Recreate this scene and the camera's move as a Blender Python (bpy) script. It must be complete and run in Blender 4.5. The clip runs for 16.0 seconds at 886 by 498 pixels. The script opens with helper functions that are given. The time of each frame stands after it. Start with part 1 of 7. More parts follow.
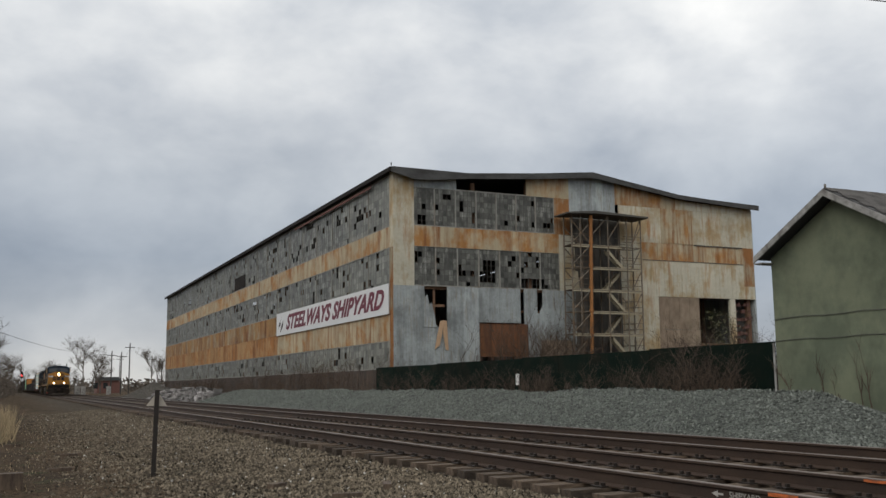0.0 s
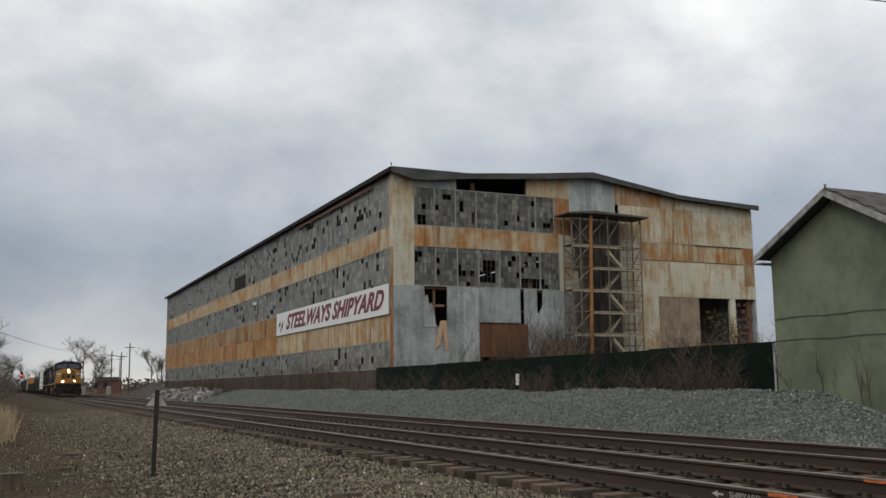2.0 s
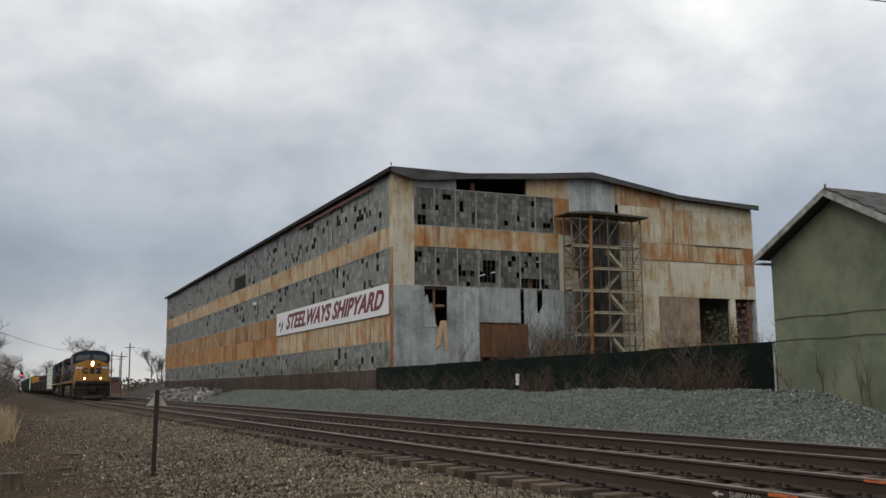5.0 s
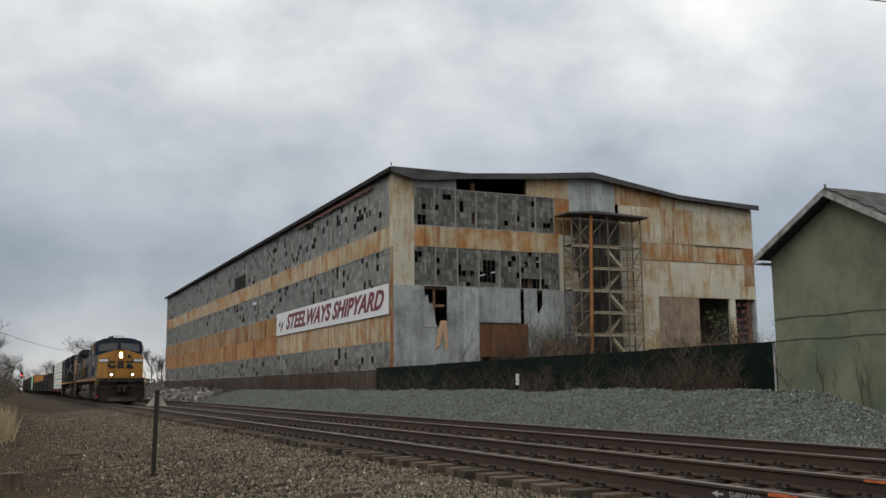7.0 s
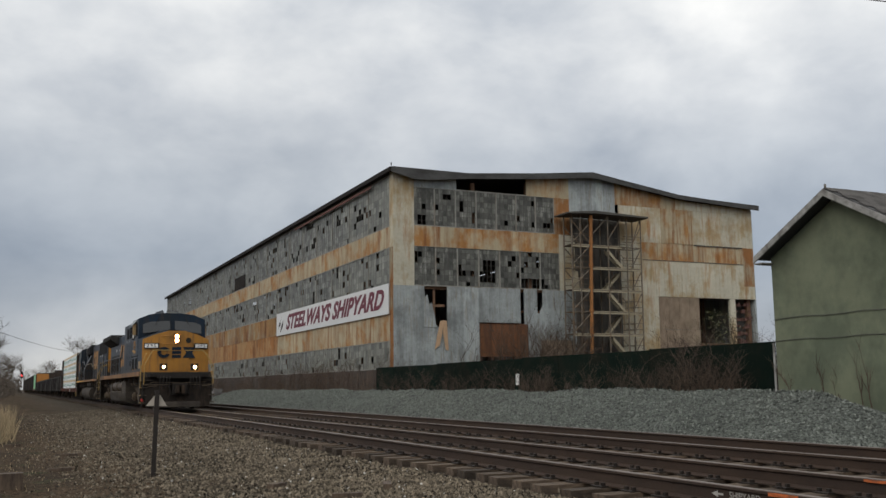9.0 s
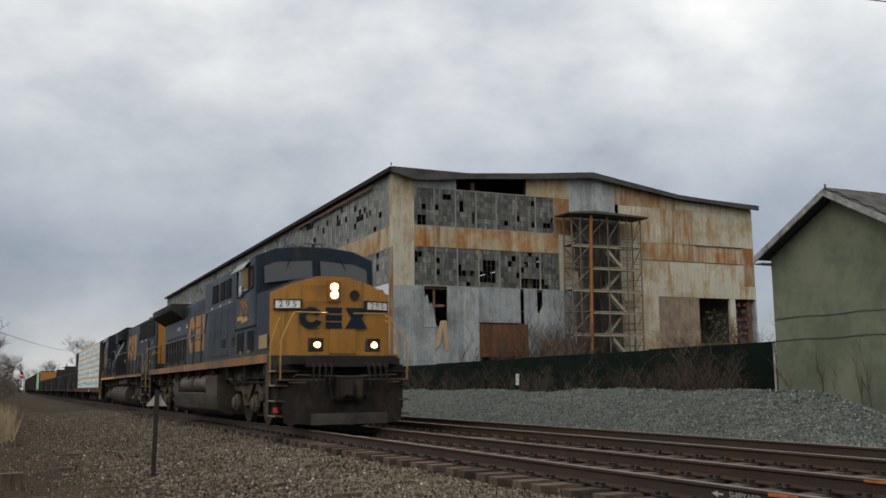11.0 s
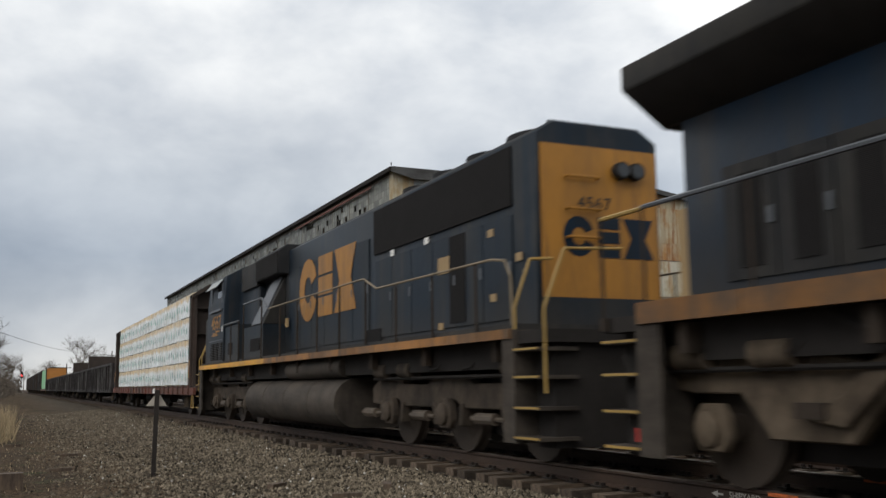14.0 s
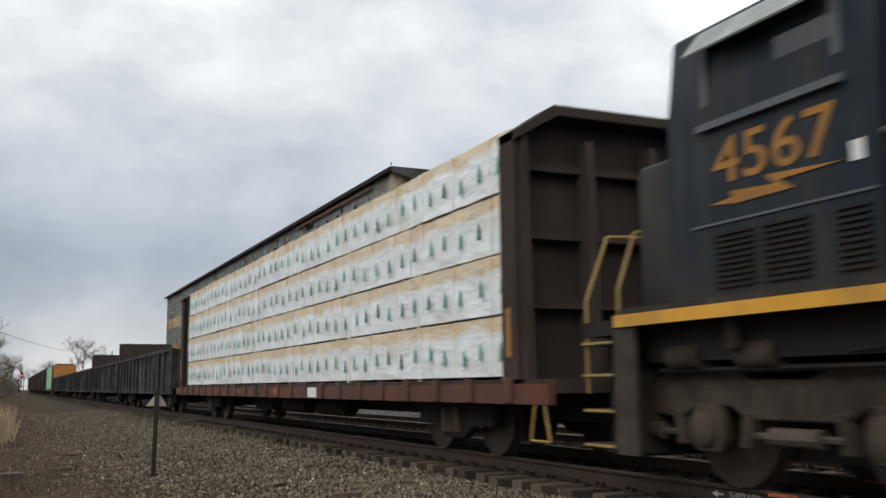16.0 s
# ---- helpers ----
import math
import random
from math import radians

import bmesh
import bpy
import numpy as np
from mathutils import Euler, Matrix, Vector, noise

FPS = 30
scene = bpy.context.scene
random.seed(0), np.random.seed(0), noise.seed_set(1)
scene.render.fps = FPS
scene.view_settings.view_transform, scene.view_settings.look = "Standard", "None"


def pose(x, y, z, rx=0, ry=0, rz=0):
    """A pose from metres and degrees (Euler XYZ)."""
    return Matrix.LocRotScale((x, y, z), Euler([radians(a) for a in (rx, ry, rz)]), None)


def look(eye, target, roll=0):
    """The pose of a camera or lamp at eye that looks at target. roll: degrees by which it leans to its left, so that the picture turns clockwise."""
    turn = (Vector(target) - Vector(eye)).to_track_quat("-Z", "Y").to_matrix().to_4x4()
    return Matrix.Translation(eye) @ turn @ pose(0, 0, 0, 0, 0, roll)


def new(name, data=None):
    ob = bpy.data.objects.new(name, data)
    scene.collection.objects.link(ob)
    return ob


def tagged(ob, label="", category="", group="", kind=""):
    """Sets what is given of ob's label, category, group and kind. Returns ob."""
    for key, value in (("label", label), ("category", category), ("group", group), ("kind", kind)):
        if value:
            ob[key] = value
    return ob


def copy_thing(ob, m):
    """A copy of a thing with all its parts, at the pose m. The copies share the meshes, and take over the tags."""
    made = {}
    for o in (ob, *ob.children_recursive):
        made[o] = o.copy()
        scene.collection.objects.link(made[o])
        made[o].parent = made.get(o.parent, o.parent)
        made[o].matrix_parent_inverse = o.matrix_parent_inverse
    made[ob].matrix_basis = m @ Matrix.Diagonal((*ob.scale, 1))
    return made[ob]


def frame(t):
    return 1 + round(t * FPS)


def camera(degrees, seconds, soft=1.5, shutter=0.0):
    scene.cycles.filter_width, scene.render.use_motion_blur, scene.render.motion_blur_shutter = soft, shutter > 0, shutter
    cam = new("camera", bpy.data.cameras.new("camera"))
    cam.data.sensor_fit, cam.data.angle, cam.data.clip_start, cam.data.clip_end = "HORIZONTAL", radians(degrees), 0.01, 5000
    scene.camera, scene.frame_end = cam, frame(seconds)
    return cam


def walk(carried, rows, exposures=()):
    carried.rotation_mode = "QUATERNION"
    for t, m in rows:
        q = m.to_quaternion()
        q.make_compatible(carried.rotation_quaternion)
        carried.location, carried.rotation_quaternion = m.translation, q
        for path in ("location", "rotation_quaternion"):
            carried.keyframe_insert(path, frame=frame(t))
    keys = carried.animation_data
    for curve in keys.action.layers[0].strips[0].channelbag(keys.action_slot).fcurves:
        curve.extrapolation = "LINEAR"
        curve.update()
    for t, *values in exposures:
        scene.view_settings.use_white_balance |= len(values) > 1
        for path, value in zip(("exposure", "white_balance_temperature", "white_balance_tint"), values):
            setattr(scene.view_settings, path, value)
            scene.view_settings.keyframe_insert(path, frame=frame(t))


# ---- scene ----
# camera: stands still beside the track, a little above the ground
cam = camera(49.98, 16.0, soft=1.5, shutter=0.3)
STAND = pose(0, 0, 1.35, 98.134, 0.637, -24.421)
walk(cam, [(0.0, STAND), (16.0, STAND)], exposures=[(0.0, 0.0), (11.9, 0.0), (12.5, 0.33), (13.0, 0.18), (16.0, 0.22)])

# ---- world and light ----
def make_world():
    w = bpy.data.worlds.new("overcast_sky")
    scene.world = w
    w.use_nodes = True
    nt = w.node_tree
    nt.nodes.clear()
    out = nt.nodes.new("ShaderNodeOutputWorld")
    bg = nt.nodes.new("ShaderNodeBackground")
    nt.links.new(bg.outputs[0], out.inputs[0])
    sky = nt.nodes.new("ShaderNodeTexSky")
    sky.sky_type, sky.sun_disc = "NISHITA", False
    sky.sun_elevation, sky.sun_rotation = radians(42), radians(234)
    dim = nt.nodes.new("ShaderNodeMix")
    dim.data_type, dim.blend_type = "RGBA", "MULTIPLY"
    dim.inputs[0].default_value = 1.0
    dim.inputs[7].default_value = (0.1, 0.1, 0.1, 1)
    nt.links.new(sky.outputs[0], dim.inputs[6])
    tc = nt.nodes.new("ShaderNodeTexCoord")
    mp = nt.nodes.new("ShaderNodeMapping")
    mp.inputs["Scale"].default_value = (1.0, 1.0, 1.7)
    nt.links.new(tc.outputs["Generated"], mp.inputs[0])

    def cloud(scale, detail, rough, dist, off):
        m2 = nt.nodes.new("ShaderNodeMapping")
        m2.inputs["Location"].default_value = off
        nt.links.new(mp.outputs[0], m2.inputs[0])
        n = nt.nodes.new("ShaderNodeTexNoise")
        n.inputs["Scale"].default_value, n.inputs["Detail"].default_value = scale, detail
        n.inputs["Roughness"].default_value, n.inputs["Distortion"].default_value = rough, dist
        nt.links.new(m2.outputs[0], n.inputs["Vector"])
        return n
    big = cloud(3.4, 5, 0.5, 0.15, (0.35, 0.1, 0.0))
    fine = cloud(9.0, 6, 0.55, 0.2, (3.1, 1.0, 2.0))
    both = nt.nodes.new("ShaderNodeMix")
    both.inputs[0].default_value = 0.30
    nt.links.new(big.outputs[0], both.inputs[2])
    nt.links.new(fine.outputs[0], both.inputs[3])
    ramp = nt.nodes.new("ShaderNodeValToRGB")
    e = ramp.color_ramp.elements
    e[0].position, e[0].color = 0.35, (0.66, 0.70, 0.76, 1)
    e[1].position, e[1].color = 0.64, (1.33, 1.31, 1.27, 1)
    nt.links.new(both.outputs[0], ramp.inputs[0])
    # pale strip at the horizon, blue-grey cloud above it, bright thin cloud high up
    sep = nt.nodes.new("ShaderNodeSeparateXYZ")
    nt.links.new(tc.outputs["Generated"], sep.inputs[0])
    up = nt.nodes.new("ShaderNodeValToRGB")
    u = up.color_ramp.elements
    u[0].position, u[0].color = 0.0, (0.64, 0.63, 0.61, 1)
    u[1].position, u[1].color = 0.70, (0.98, 0.98, 0.97, 1)
    for pos, col in ((0.05, (0.52, 0.53, 0.555, 1)), (0.13, (0.35, 0.385, 0.44, 1)), (0.21, (0.475, 0.505, 0.545, 1)), (0.29, (0.70, 0.715, 0.73, 1)), (0.40, (0.88, 0.885, 0.88, 1))):
        up.color_ramp.elements.new(pos).color = col
    nt.links.new(sep.outputs[2], up.inputs[0])
    mul = nt.nodes.new("ShaderNodeMix")
    mul.data_type, mul.blend_type = "RGBA", "MULTIPLY"
    mul.inputs[0].default_value = 1.0
    nt.links.new(ramp.outputs[0], mul.inputs[6])
    nt.links.new(up.outputs[0], mul.inputs[7])
    fin = nt.nodes.new("ShaderNodeMix")
    fin.data_type = "RGBA"
    fin.inputs[0].default_value = 0.9
    nt.links.new(dim.outputs[2], fin.inputs[6])
    # thicker blue-grey cloud low down towards +x
    side = nt.nodes.new("ShaderNodeValToRGB")
    q = side.color_ramp.elements
    q[0].position, q[0].color = 0.02, (0.87, 0.89, 0.92, 1)
    for pos, v in ((0.25, 0.99), (0.42, 1.10)):
        side.color_ramp.elements.new(pos).color = (v, v, v, 1)
    q = [q[0], q[len(q) - 1]]
    q[1].position, q[1].color = 0.72, (0.82, 0.85, 0.90, 1)
    nt.links.new(sep.outputs[0], side.inputs[0])
    low = nt.nodes.new("ShaderNodeMapRange")
    low.inputs["From Min"].default_value, low.inputs["From Max"].default_value = 0.38, 0.10
    nt.links.new(sep.outputs[2], low.inputs[0])
    mul2 = nt.nodes.new("ShaderNodeMix")
    mul2.data_type, mul2.blend_type = "RGBA", "MULTIPLY"
    nt.links.new(low.outputs[0], mul2.inputs[0])
    nt.links.new(mul.outputs[2], mul2.inputs[6])
    nt.links.new(side.outputs[0], mul2.inputs[7])
    nt.links.new(mul2.outputs[2], fin.inputs[7])
    nt.links.new(fin.outputs[2], bg.inputs[0])
    bg.inputs[1].default_value = 1.0


make_world()
sun = new("sun", bpy.data.lights.new("sun", "SUN"))
sun.data.energy, sun.data.angle, sun.data.color = 1.1, radians(50), (1.0, 0.97, 0.92)
sun.matrix_world = look((-75, -55, 85), (0, 0, 0))


# ---- materials ----
def material(name, colour, rough=0.8, metal=0.0, vary=0.25, scale=4.0, stain=None, stain_amount=0.5, stain_scale=(3, 3, 0.4),
             bump=0.15, bump_scale=30.0, rnd=0.0, island=0.0, wave=None, fine=0.35, cells=None, spec=0.4, streak=None, dust=None, patch=0.0, placed=False):
    """Paint, metal, wood or earth: base colour with blotches, a second colour in streaks, grain and relief."""
    m = bpy.data.materials.new(name)
    m.use_nodes = True
    nt = m.node_tree
    b = nt.nodes["Principled BSDF"]
    b.inputs["Roughness"].default_value, b.inputs["Metallic"].default_value = rough, metal
    b.inputs["Specular IOR Level"].default_value = spec
    tc = nt.nodes.new("ShaderNodeTexCoord")
    spot = nt.nodes.new("ShaderNodeNewGeometry").outputs["Position"] if placed else tc.outputs["Object"]

    def noise_tex(s, detail=6, rough_=0.6, vec=None):
        n = nt.nodes.new("ShaderNodeTexNoise")
        n.inputs["Scale"].default_value, n.inputs["Detail"].default_value, n.inputs["Roughness"].default_value = s, detail, rough_
        nt.links.new(vec or spot, n.inputs["Vector"])
        return n.outputs[0]

    def math_node(op, a, c, clamp=False):
        k = nt.nodes.new("ShaderNodeMath")
        k.operation, k.use_clamp = op, clamp
        for i, v in enumerate((a, c)):
            if isinstance(v, (int, float)):
                k.inputs[i].default_value = v
            else:
                nt.links.new(v, k.inputs[i])
        return k.outputs[0]

    big = noise_tex(scale)
    small = noise_tex(scale * 9, 4, 0.7)
    val = math_node("ADD", math_node("MULTIPLY", math_node("SUBTRACT", big, 0.5), vary * 3), 1.0)
    val = math_node("ADD", val, math_node("MULTIPLY", math_node("SUBTRACT", small, 0.5), vary * 3 * fine))
    if rnd:
        oi = nt.nodes.new("ShaderNodeObjectInfo")
        val = math_node("ADD", val, math_node("MULTIPLY", math_node("SUBTRACT", oi.outputs["Random"], 0.5), rnd * 2))
    if island:
        ge = nt.nodes.new("ShaderNodeNewGeometry")
        val = math_node("ADD", val, math_node("MULTIPLY", math_node("SUBTRACT", ge.outputs["Random Per Island"], 0.5), island * 2))
    if cells:
        vo = nt.nodes.new("ShaderNodeTexVoronoi")
        vo.inputs["Scale"].default_value = cells
        nt.links.new(tc.outputs["Object"], vo.inputs["Vector"])
        sp = nt.nodes.new("ShaderNodeSeparateColor")
        nt.links.new(vo.outputs["Color"], sp.inputs[0])
        val = math_node("MULTIPLY", val, math_node("ADD", math_node("MULTIPLY", sp.outputs[0], 1.1), 0.45))
    val = math_node("MAXIMUM", val, 0.08)
    mixc = nt.nodes.new("ShaderNodeMix")
    mixc.data_type, mixc.blend_type = "RGBA", "MULTIPLY"
    mixc.inputs[0].default_value = 1.0
    base = nt.nodes.new("ShaderNodeMix")
    base.data_type = "RGBA"
    base.inputs[6].default_value = (*colour, 1)
    base.inputs[7].default_value = (*(stain or colour), 1)
    base.inputs[0].default_value = 0.0
    if stain:
        mp = nt.nodes.new("ShaderNodeMapping")
        mp.inputs["Scale"].default_value = stain_scale
        nt.links.new(spot, mp.inputs[0])
        s1 = noise_tex(1.0, 8, 0.65, mp.outputs[0])
        mask = nt.nodes.new("ShaderNodeMapRange")
        mask.inputs["From Min"].default_value = 0.62 - 0.4 * stain_amount
        mask.inputs["From Max"].default_value = 0.86 - 0.4 * stain_amount
        if patch:
            # rust spreads in patches that run down in streaks
            blotch = noise_tex(patch, 5, 0.62)
            s1 = math_node("ADD", math_node("MULTIPLY", s1, 0.45), math_node("MULTIPLY", blotch, 0.55))
            mask.inputs["From Min"].default_value = 0.57 - 0.22 * stain_amount
            mask.inputs["From Max"].default_value = 0.69 - 0.22 * stain_amount
        nt.links.new(s1, mask.inputs[0])
        nt.links.new(mask.outputs[0], base.inputs[0])
    last = base.outputs[2]
    if streak:
        col, amount, sc = streak
        mp2 = nt.nodes.new("ShaderNodeMapping")
        mp2.inputs["Scale"].default_value = sc
        nt.links.new(spot, mp2.inputs[0])
        s2 = noise_tex(1.0, 5, 0.7, mp2.outputs[0])
        mk = nt.nodes.new("ShaderNodeMapRange")
        mk.inputs["From Min"].default_value, mk.inputs["From Max"].default_value = 0.61 - 0.3 * amount, 0.79 - 0.3 * amount
        nt.links.new(s2, mk.inputs[0])
        gate = nt.nodes.new("ShaderNodeMapRange")
        gate.inputs["From Min"].default_value, gate.inputs["From Max"].default_value = 0.36, 0.58
        nt.links.new(big, gate.inputs[0])
        mx = nt.nodes.new("ShaderNodeMix")
        mx.data_type = "RGBA"
        mx.inputs[7].default_value = (*col, 1)
        nt.links.new(last, mx.inputs[6])
        nt.links.new(math_node("MULTIPLY", math_node("MULTIPLY", mk.outputs[0], gate.outputs[0]), 0.9), mx.inputs[0])
        last = mx.outputs[2]
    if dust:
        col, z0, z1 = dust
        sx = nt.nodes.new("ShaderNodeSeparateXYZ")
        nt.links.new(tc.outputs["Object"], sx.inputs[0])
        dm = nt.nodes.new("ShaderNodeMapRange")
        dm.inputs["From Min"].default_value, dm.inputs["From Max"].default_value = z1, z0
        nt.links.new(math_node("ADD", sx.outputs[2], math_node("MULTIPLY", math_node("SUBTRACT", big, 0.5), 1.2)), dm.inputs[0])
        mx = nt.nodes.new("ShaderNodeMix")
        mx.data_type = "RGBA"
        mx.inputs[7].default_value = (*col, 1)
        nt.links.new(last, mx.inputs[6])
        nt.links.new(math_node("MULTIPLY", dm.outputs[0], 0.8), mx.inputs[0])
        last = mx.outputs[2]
    nt.links.new(last, mixc.inputs[6])
    nt.links.new(val, mixc.inputs[7])
    nt.links.new(mixc.outputs[2], b.inputs["Base Color"])
    h = noise_tex(bump_scale, 5, 0.7)
    if cells:
        h = math_node("ADD", h, math_node("MULTIPLY", vo.outputs["Distance"], -2.0))
    if wave:
        wv = nt.nodes.new("ShaderNodeTexWave")
        wv.bands_direction = wave[0]
        wv.inputs["Scale"].default_value = wave[1]
        nt.links.new(tc.outputs["Object"], wv.inputs["Vector"])
        h = math_node("ADD", h, math_node("MULTIPLY", wv.outputs["Fac"], wave[2]))
    bp = nt.nodes.new("ShaderNodeBump")
    bp.inputs["Strength"].default_value, bp.inputs["Distance"].default_value = min(1.0, bump * 2), 0.02 if not cells else 0.05
    nt.links.new(h, bp.inputs["Height"])
    nt.links.new(bp.outputs[0], b.inputs["Normal"])
    return m


def glow(name, colour, strength):
    m = bpy.data.materials.new(name)
    m.use_nodes = True
    b = m.node_tree.nodes["Principled BSDF"]
    b.inputs["Base Color"].default_value = (*colour, 1)
    b.inputs["Emission Color"].default_value = (*colour, 1)
    b.inputs["Emission Strength"].default_value = strength
    return m


def glass_material(name, tint, rough=0.08):
    m = bpy.data.materials.new(name)
    m.use_nodes = True
    b = m.node_tree.nodes["Principled BSDF"]
    b.inputs["Base Color"].default_value = (*tint, 1)
    b.inputs["Roughness"].default_value = rough
    b.inputs["Specular IOR Level"].default_value = 0.6
    return m


M = {}
M["stone"] = material("ballast_stone", (0.128, 0.105, 0.076), 0.9, vary=0.35, scale=0.6, island=0.85, bump=0.3, bump_scale=40, spec=0.15)
M["pile"] = material("grey_green_gravel", (0.125, 0.135, 0.12), 0.95, vary=0.2, scale=0.5, stain=(0.09, 0.097, 0.086), stain_amount=0.45, stain_scale=(0.8, 0.8, 0.8), bump=0.9, bump_scale=22, cells=22, spec=0.1)
M["pile_stone"] = material("grey_gravel_stone", (0.135, 0.145, 0.128), 0.9, vary=0.2, scale=1.0, island=0.6, bump=0.3, bump_scale=40, spec=0.15)
M["rail"] = material("rusty_rail", (0.042, 0.026, 0.018), 0.7, metal=0.2, vary=0.25, scale=2, stain=(0.055, 0.033, 0.021), stain_amount=0.5, stain_scale=(4, 0.8, 4), bump=0.2)
M["railhead"] = material("worn_rail_head", (0.16, 0.13, 0.112), 0.5, metal=0.6, vary=0.15, scale=3, stain=(0.09, 0.06, 0.045), stain_amount=0.4, stain_scale=(6, 1, 1), bump=0.05)
M["tie"] = material("weathered_timber_tie", (0.120, 0.085, 0.057), 0.9, vary=0.35, scale=5, stain=(0.03, 0.022, 0.016), stain_amount=0.52, stain_scale=(2, 18, 8), bump=0.5, rnd=0.4)
M["plate"] = material("rusty_steel_plate", (0.024, 0.018, 0.014), 0.7, metal=0.2, vary=0.3, scale=6)
M["cream"] = material("cream_sheet_metal", (0.50, 0.47, 0.37), 0.7, vary=0.2, scale=0.4, fine=0.7, stain=(0.37, 0.275, 0.15), stain_amount=0.46, stain_scale=(1.1, 1.1, 0.22), patch=0.5, bump=0.3, bump_scale=8, rnd=0.07, streak=((0.30, 0.125, 0.035), 0.30, (2.6, 2.6, 0.22)))
M["pale"] = material("pale_grey_sheet_metal", (0.325, 0.352, 0.348), 0.6, vary=0.24, scale=0.55, fine=0.8, stain=(0.20, 0.215, 0.212), stain_amount=0.5, stain_scale=(2.6, 2.6, 0.2), patch=0.5, bump=0.3, bump_scale=8, rnd=0.12, streak=((0.19, 0.15, 0.10), 0.28, (5, 5, 0.4)))
M["rusted"] = material("rust_streaked_sheet", (0.33, 0.185, 0.07), 0.8, vary=0.22, scale=0.25, stain=(0.34, 0.275, 0.175), stain_amount=0.5, stain_scale=(1.2, 0.5, 0.3), patch=0.35, bump=0.3, bump_scale=8, rnd=0.10, streak=((0.135, 0.05, 0.018), 0.80, (1.1, 1.0, 0.12)))
M["bandtop"] = material("orange_stained_band", (0.42, 0.355, 0.235), 0.75, vary=0.16, scale=0.3, stain=(0.36, 0.175, 0.055), stain_amount=0.46, stain_scale=(1.0, 0.55, 0.45), patch=0.42, bump=0.3, bump_scale=8, rnd=0.08, streak=((0.20, 0.075, 0.022), 0.55, (1.7, 1.5, 0.16)))
M["rustpanel"] = material("heavily_rusted_sheet", (0.30, 0.135, 0.045), 0.8, vary=0.2, scale=0.5, stain=(0.36, 0.30, 0.20), stain_amount=0.52, stain_scale=(2.2, 2.2, 0.12), patch=0.6, bump=0.3, bump_scale=8, rnd=0.1, streak=((0.14, 0.05, 0.02), 0.5, (3, 3, 0.15)))
M["ruststreak"] = material("cream_sheet_with_rust_runs", (0.42, 0.36, 0.245), 0.8, vary=0.2, scale=0.5, fine=0.7, stain=(0.36, 0.20, 0.075), stain_amount=0.5, stain_scale=(1.6, 1.6, 0.16), patch=0.6, bump=0.3, bump_scale=8, rnd=0.08, streak=((0.20, 0.07, 0.02), 0.5, (4, 4, 0.14)))
M["rustband"] = material("orange_brown_band", (0.36, 0.215, 0.095), 0.8, vary=0.25, scale=0.35, fine=0.7, stain=(0.30, 0.13, 0.035), stain_amount=0.52, stain_scale=(0.9, 0.45, 0.8), patch=0.35, bump=0.3, bump_scale=8, rnd=0.10, streak=((0.16, 0.065, 0.025), 0.6, (1.2, 1.0, 0.16)))
# sheets and boards round the stair tower: their shade is put into this dark colour
M["dark_shaded"] = material("dark_shaded_cladding", (0.118, 0.108, 0.092), 0.85, vary=0.25, scale=0.5, stain=(0.055, 0.050, 0.045), stain_amount=0.55, stain_scale=(1.2, 1.2, 0.35), rnd=0.3)
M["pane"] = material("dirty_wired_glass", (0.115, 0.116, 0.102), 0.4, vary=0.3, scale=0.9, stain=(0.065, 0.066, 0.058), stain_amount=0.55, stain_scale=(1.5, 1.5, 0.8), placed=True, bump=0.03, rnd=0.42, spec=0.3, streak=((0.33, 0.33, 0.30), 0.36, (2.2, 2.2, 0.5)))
M["pane_stuff"] = material("dirty_wired_glass_far", (0.185, 0.19, 0.168), 0.4, vary=0.3, scale=0.9, stain=(0.065, 0.066, 0.058), stain_amount=0.55, stain_scale=(1.5, 1.5, 0.8), bump=0.03, island=0.42, spec=0.3, streak=((0.27, 0.27, 0.24), 0.32, (5, 5, 0.5)))
M["mullion"] = material("rusty_grey_mullion", (0.25, 0.245, 0.22), 0.8, vary=0.25, scale=2, stain=(0.16, 0.12, 0.085), stain_amount=0.35)
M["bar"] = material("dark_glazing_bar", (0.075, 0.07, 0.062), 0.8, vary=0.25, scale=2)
M["brick"] = material("brown_brick_base", (0.05, 0.038, 0.03), 0.9, vary=0.3, scale=1.2, stain=(0.045, 0.035, 0.028), stain_amount=0.5, stain_scale=(0.8, 0.8, 0.8), bump=0.5, bump_scale=20, rnd=0.2)
M["roof"] = material("dark_roof_felt", (0.06, 0.06, 0.06), 0.9, vary=0.25, scale=0.8, bump=0.2)
M["fascia"] = material("grey_metal_fascia", (0.066, 0.066, 0.064), 0.7, vary=0.3, scale=0.8, stain=(0.03, 0.028, 0.026), stain_amount=0.45, stain_scale=(0.6, 1, 1.5))
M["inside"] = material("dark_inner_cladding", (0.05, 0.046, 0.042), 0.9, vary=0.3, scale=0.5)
M["steel"] = material("rusty_structural_steel", (0.17, 0.095, 0.055), 0.8, vary=0.3, scale=1.5)
M["ply"] = material("weathered_plywood", (0.29, 0.225, 0.16), 0.85, vary=0.2, scale=0.6, stain=(0.18, 0.13, 0.09), stain_amount=0.5, stain_scale=(1.0, 1.0, 0.5), bump=0.2, rnd=0.14)
M["rustdoor"] = material("rust_brown_door_sheet", (0.15, 0.062, 0.026), 0.85, vary=0.3, scale=0.8, stain=(0.075, 0.036, 0.02), stain_amount=0.55, stain_scale=(3, 3, 0.3), rnd=0.15)
M["board"] = material("raw_torn_timber", (0.42, 0.28, 0.17), 0.85, vary=0.2, scale=3)
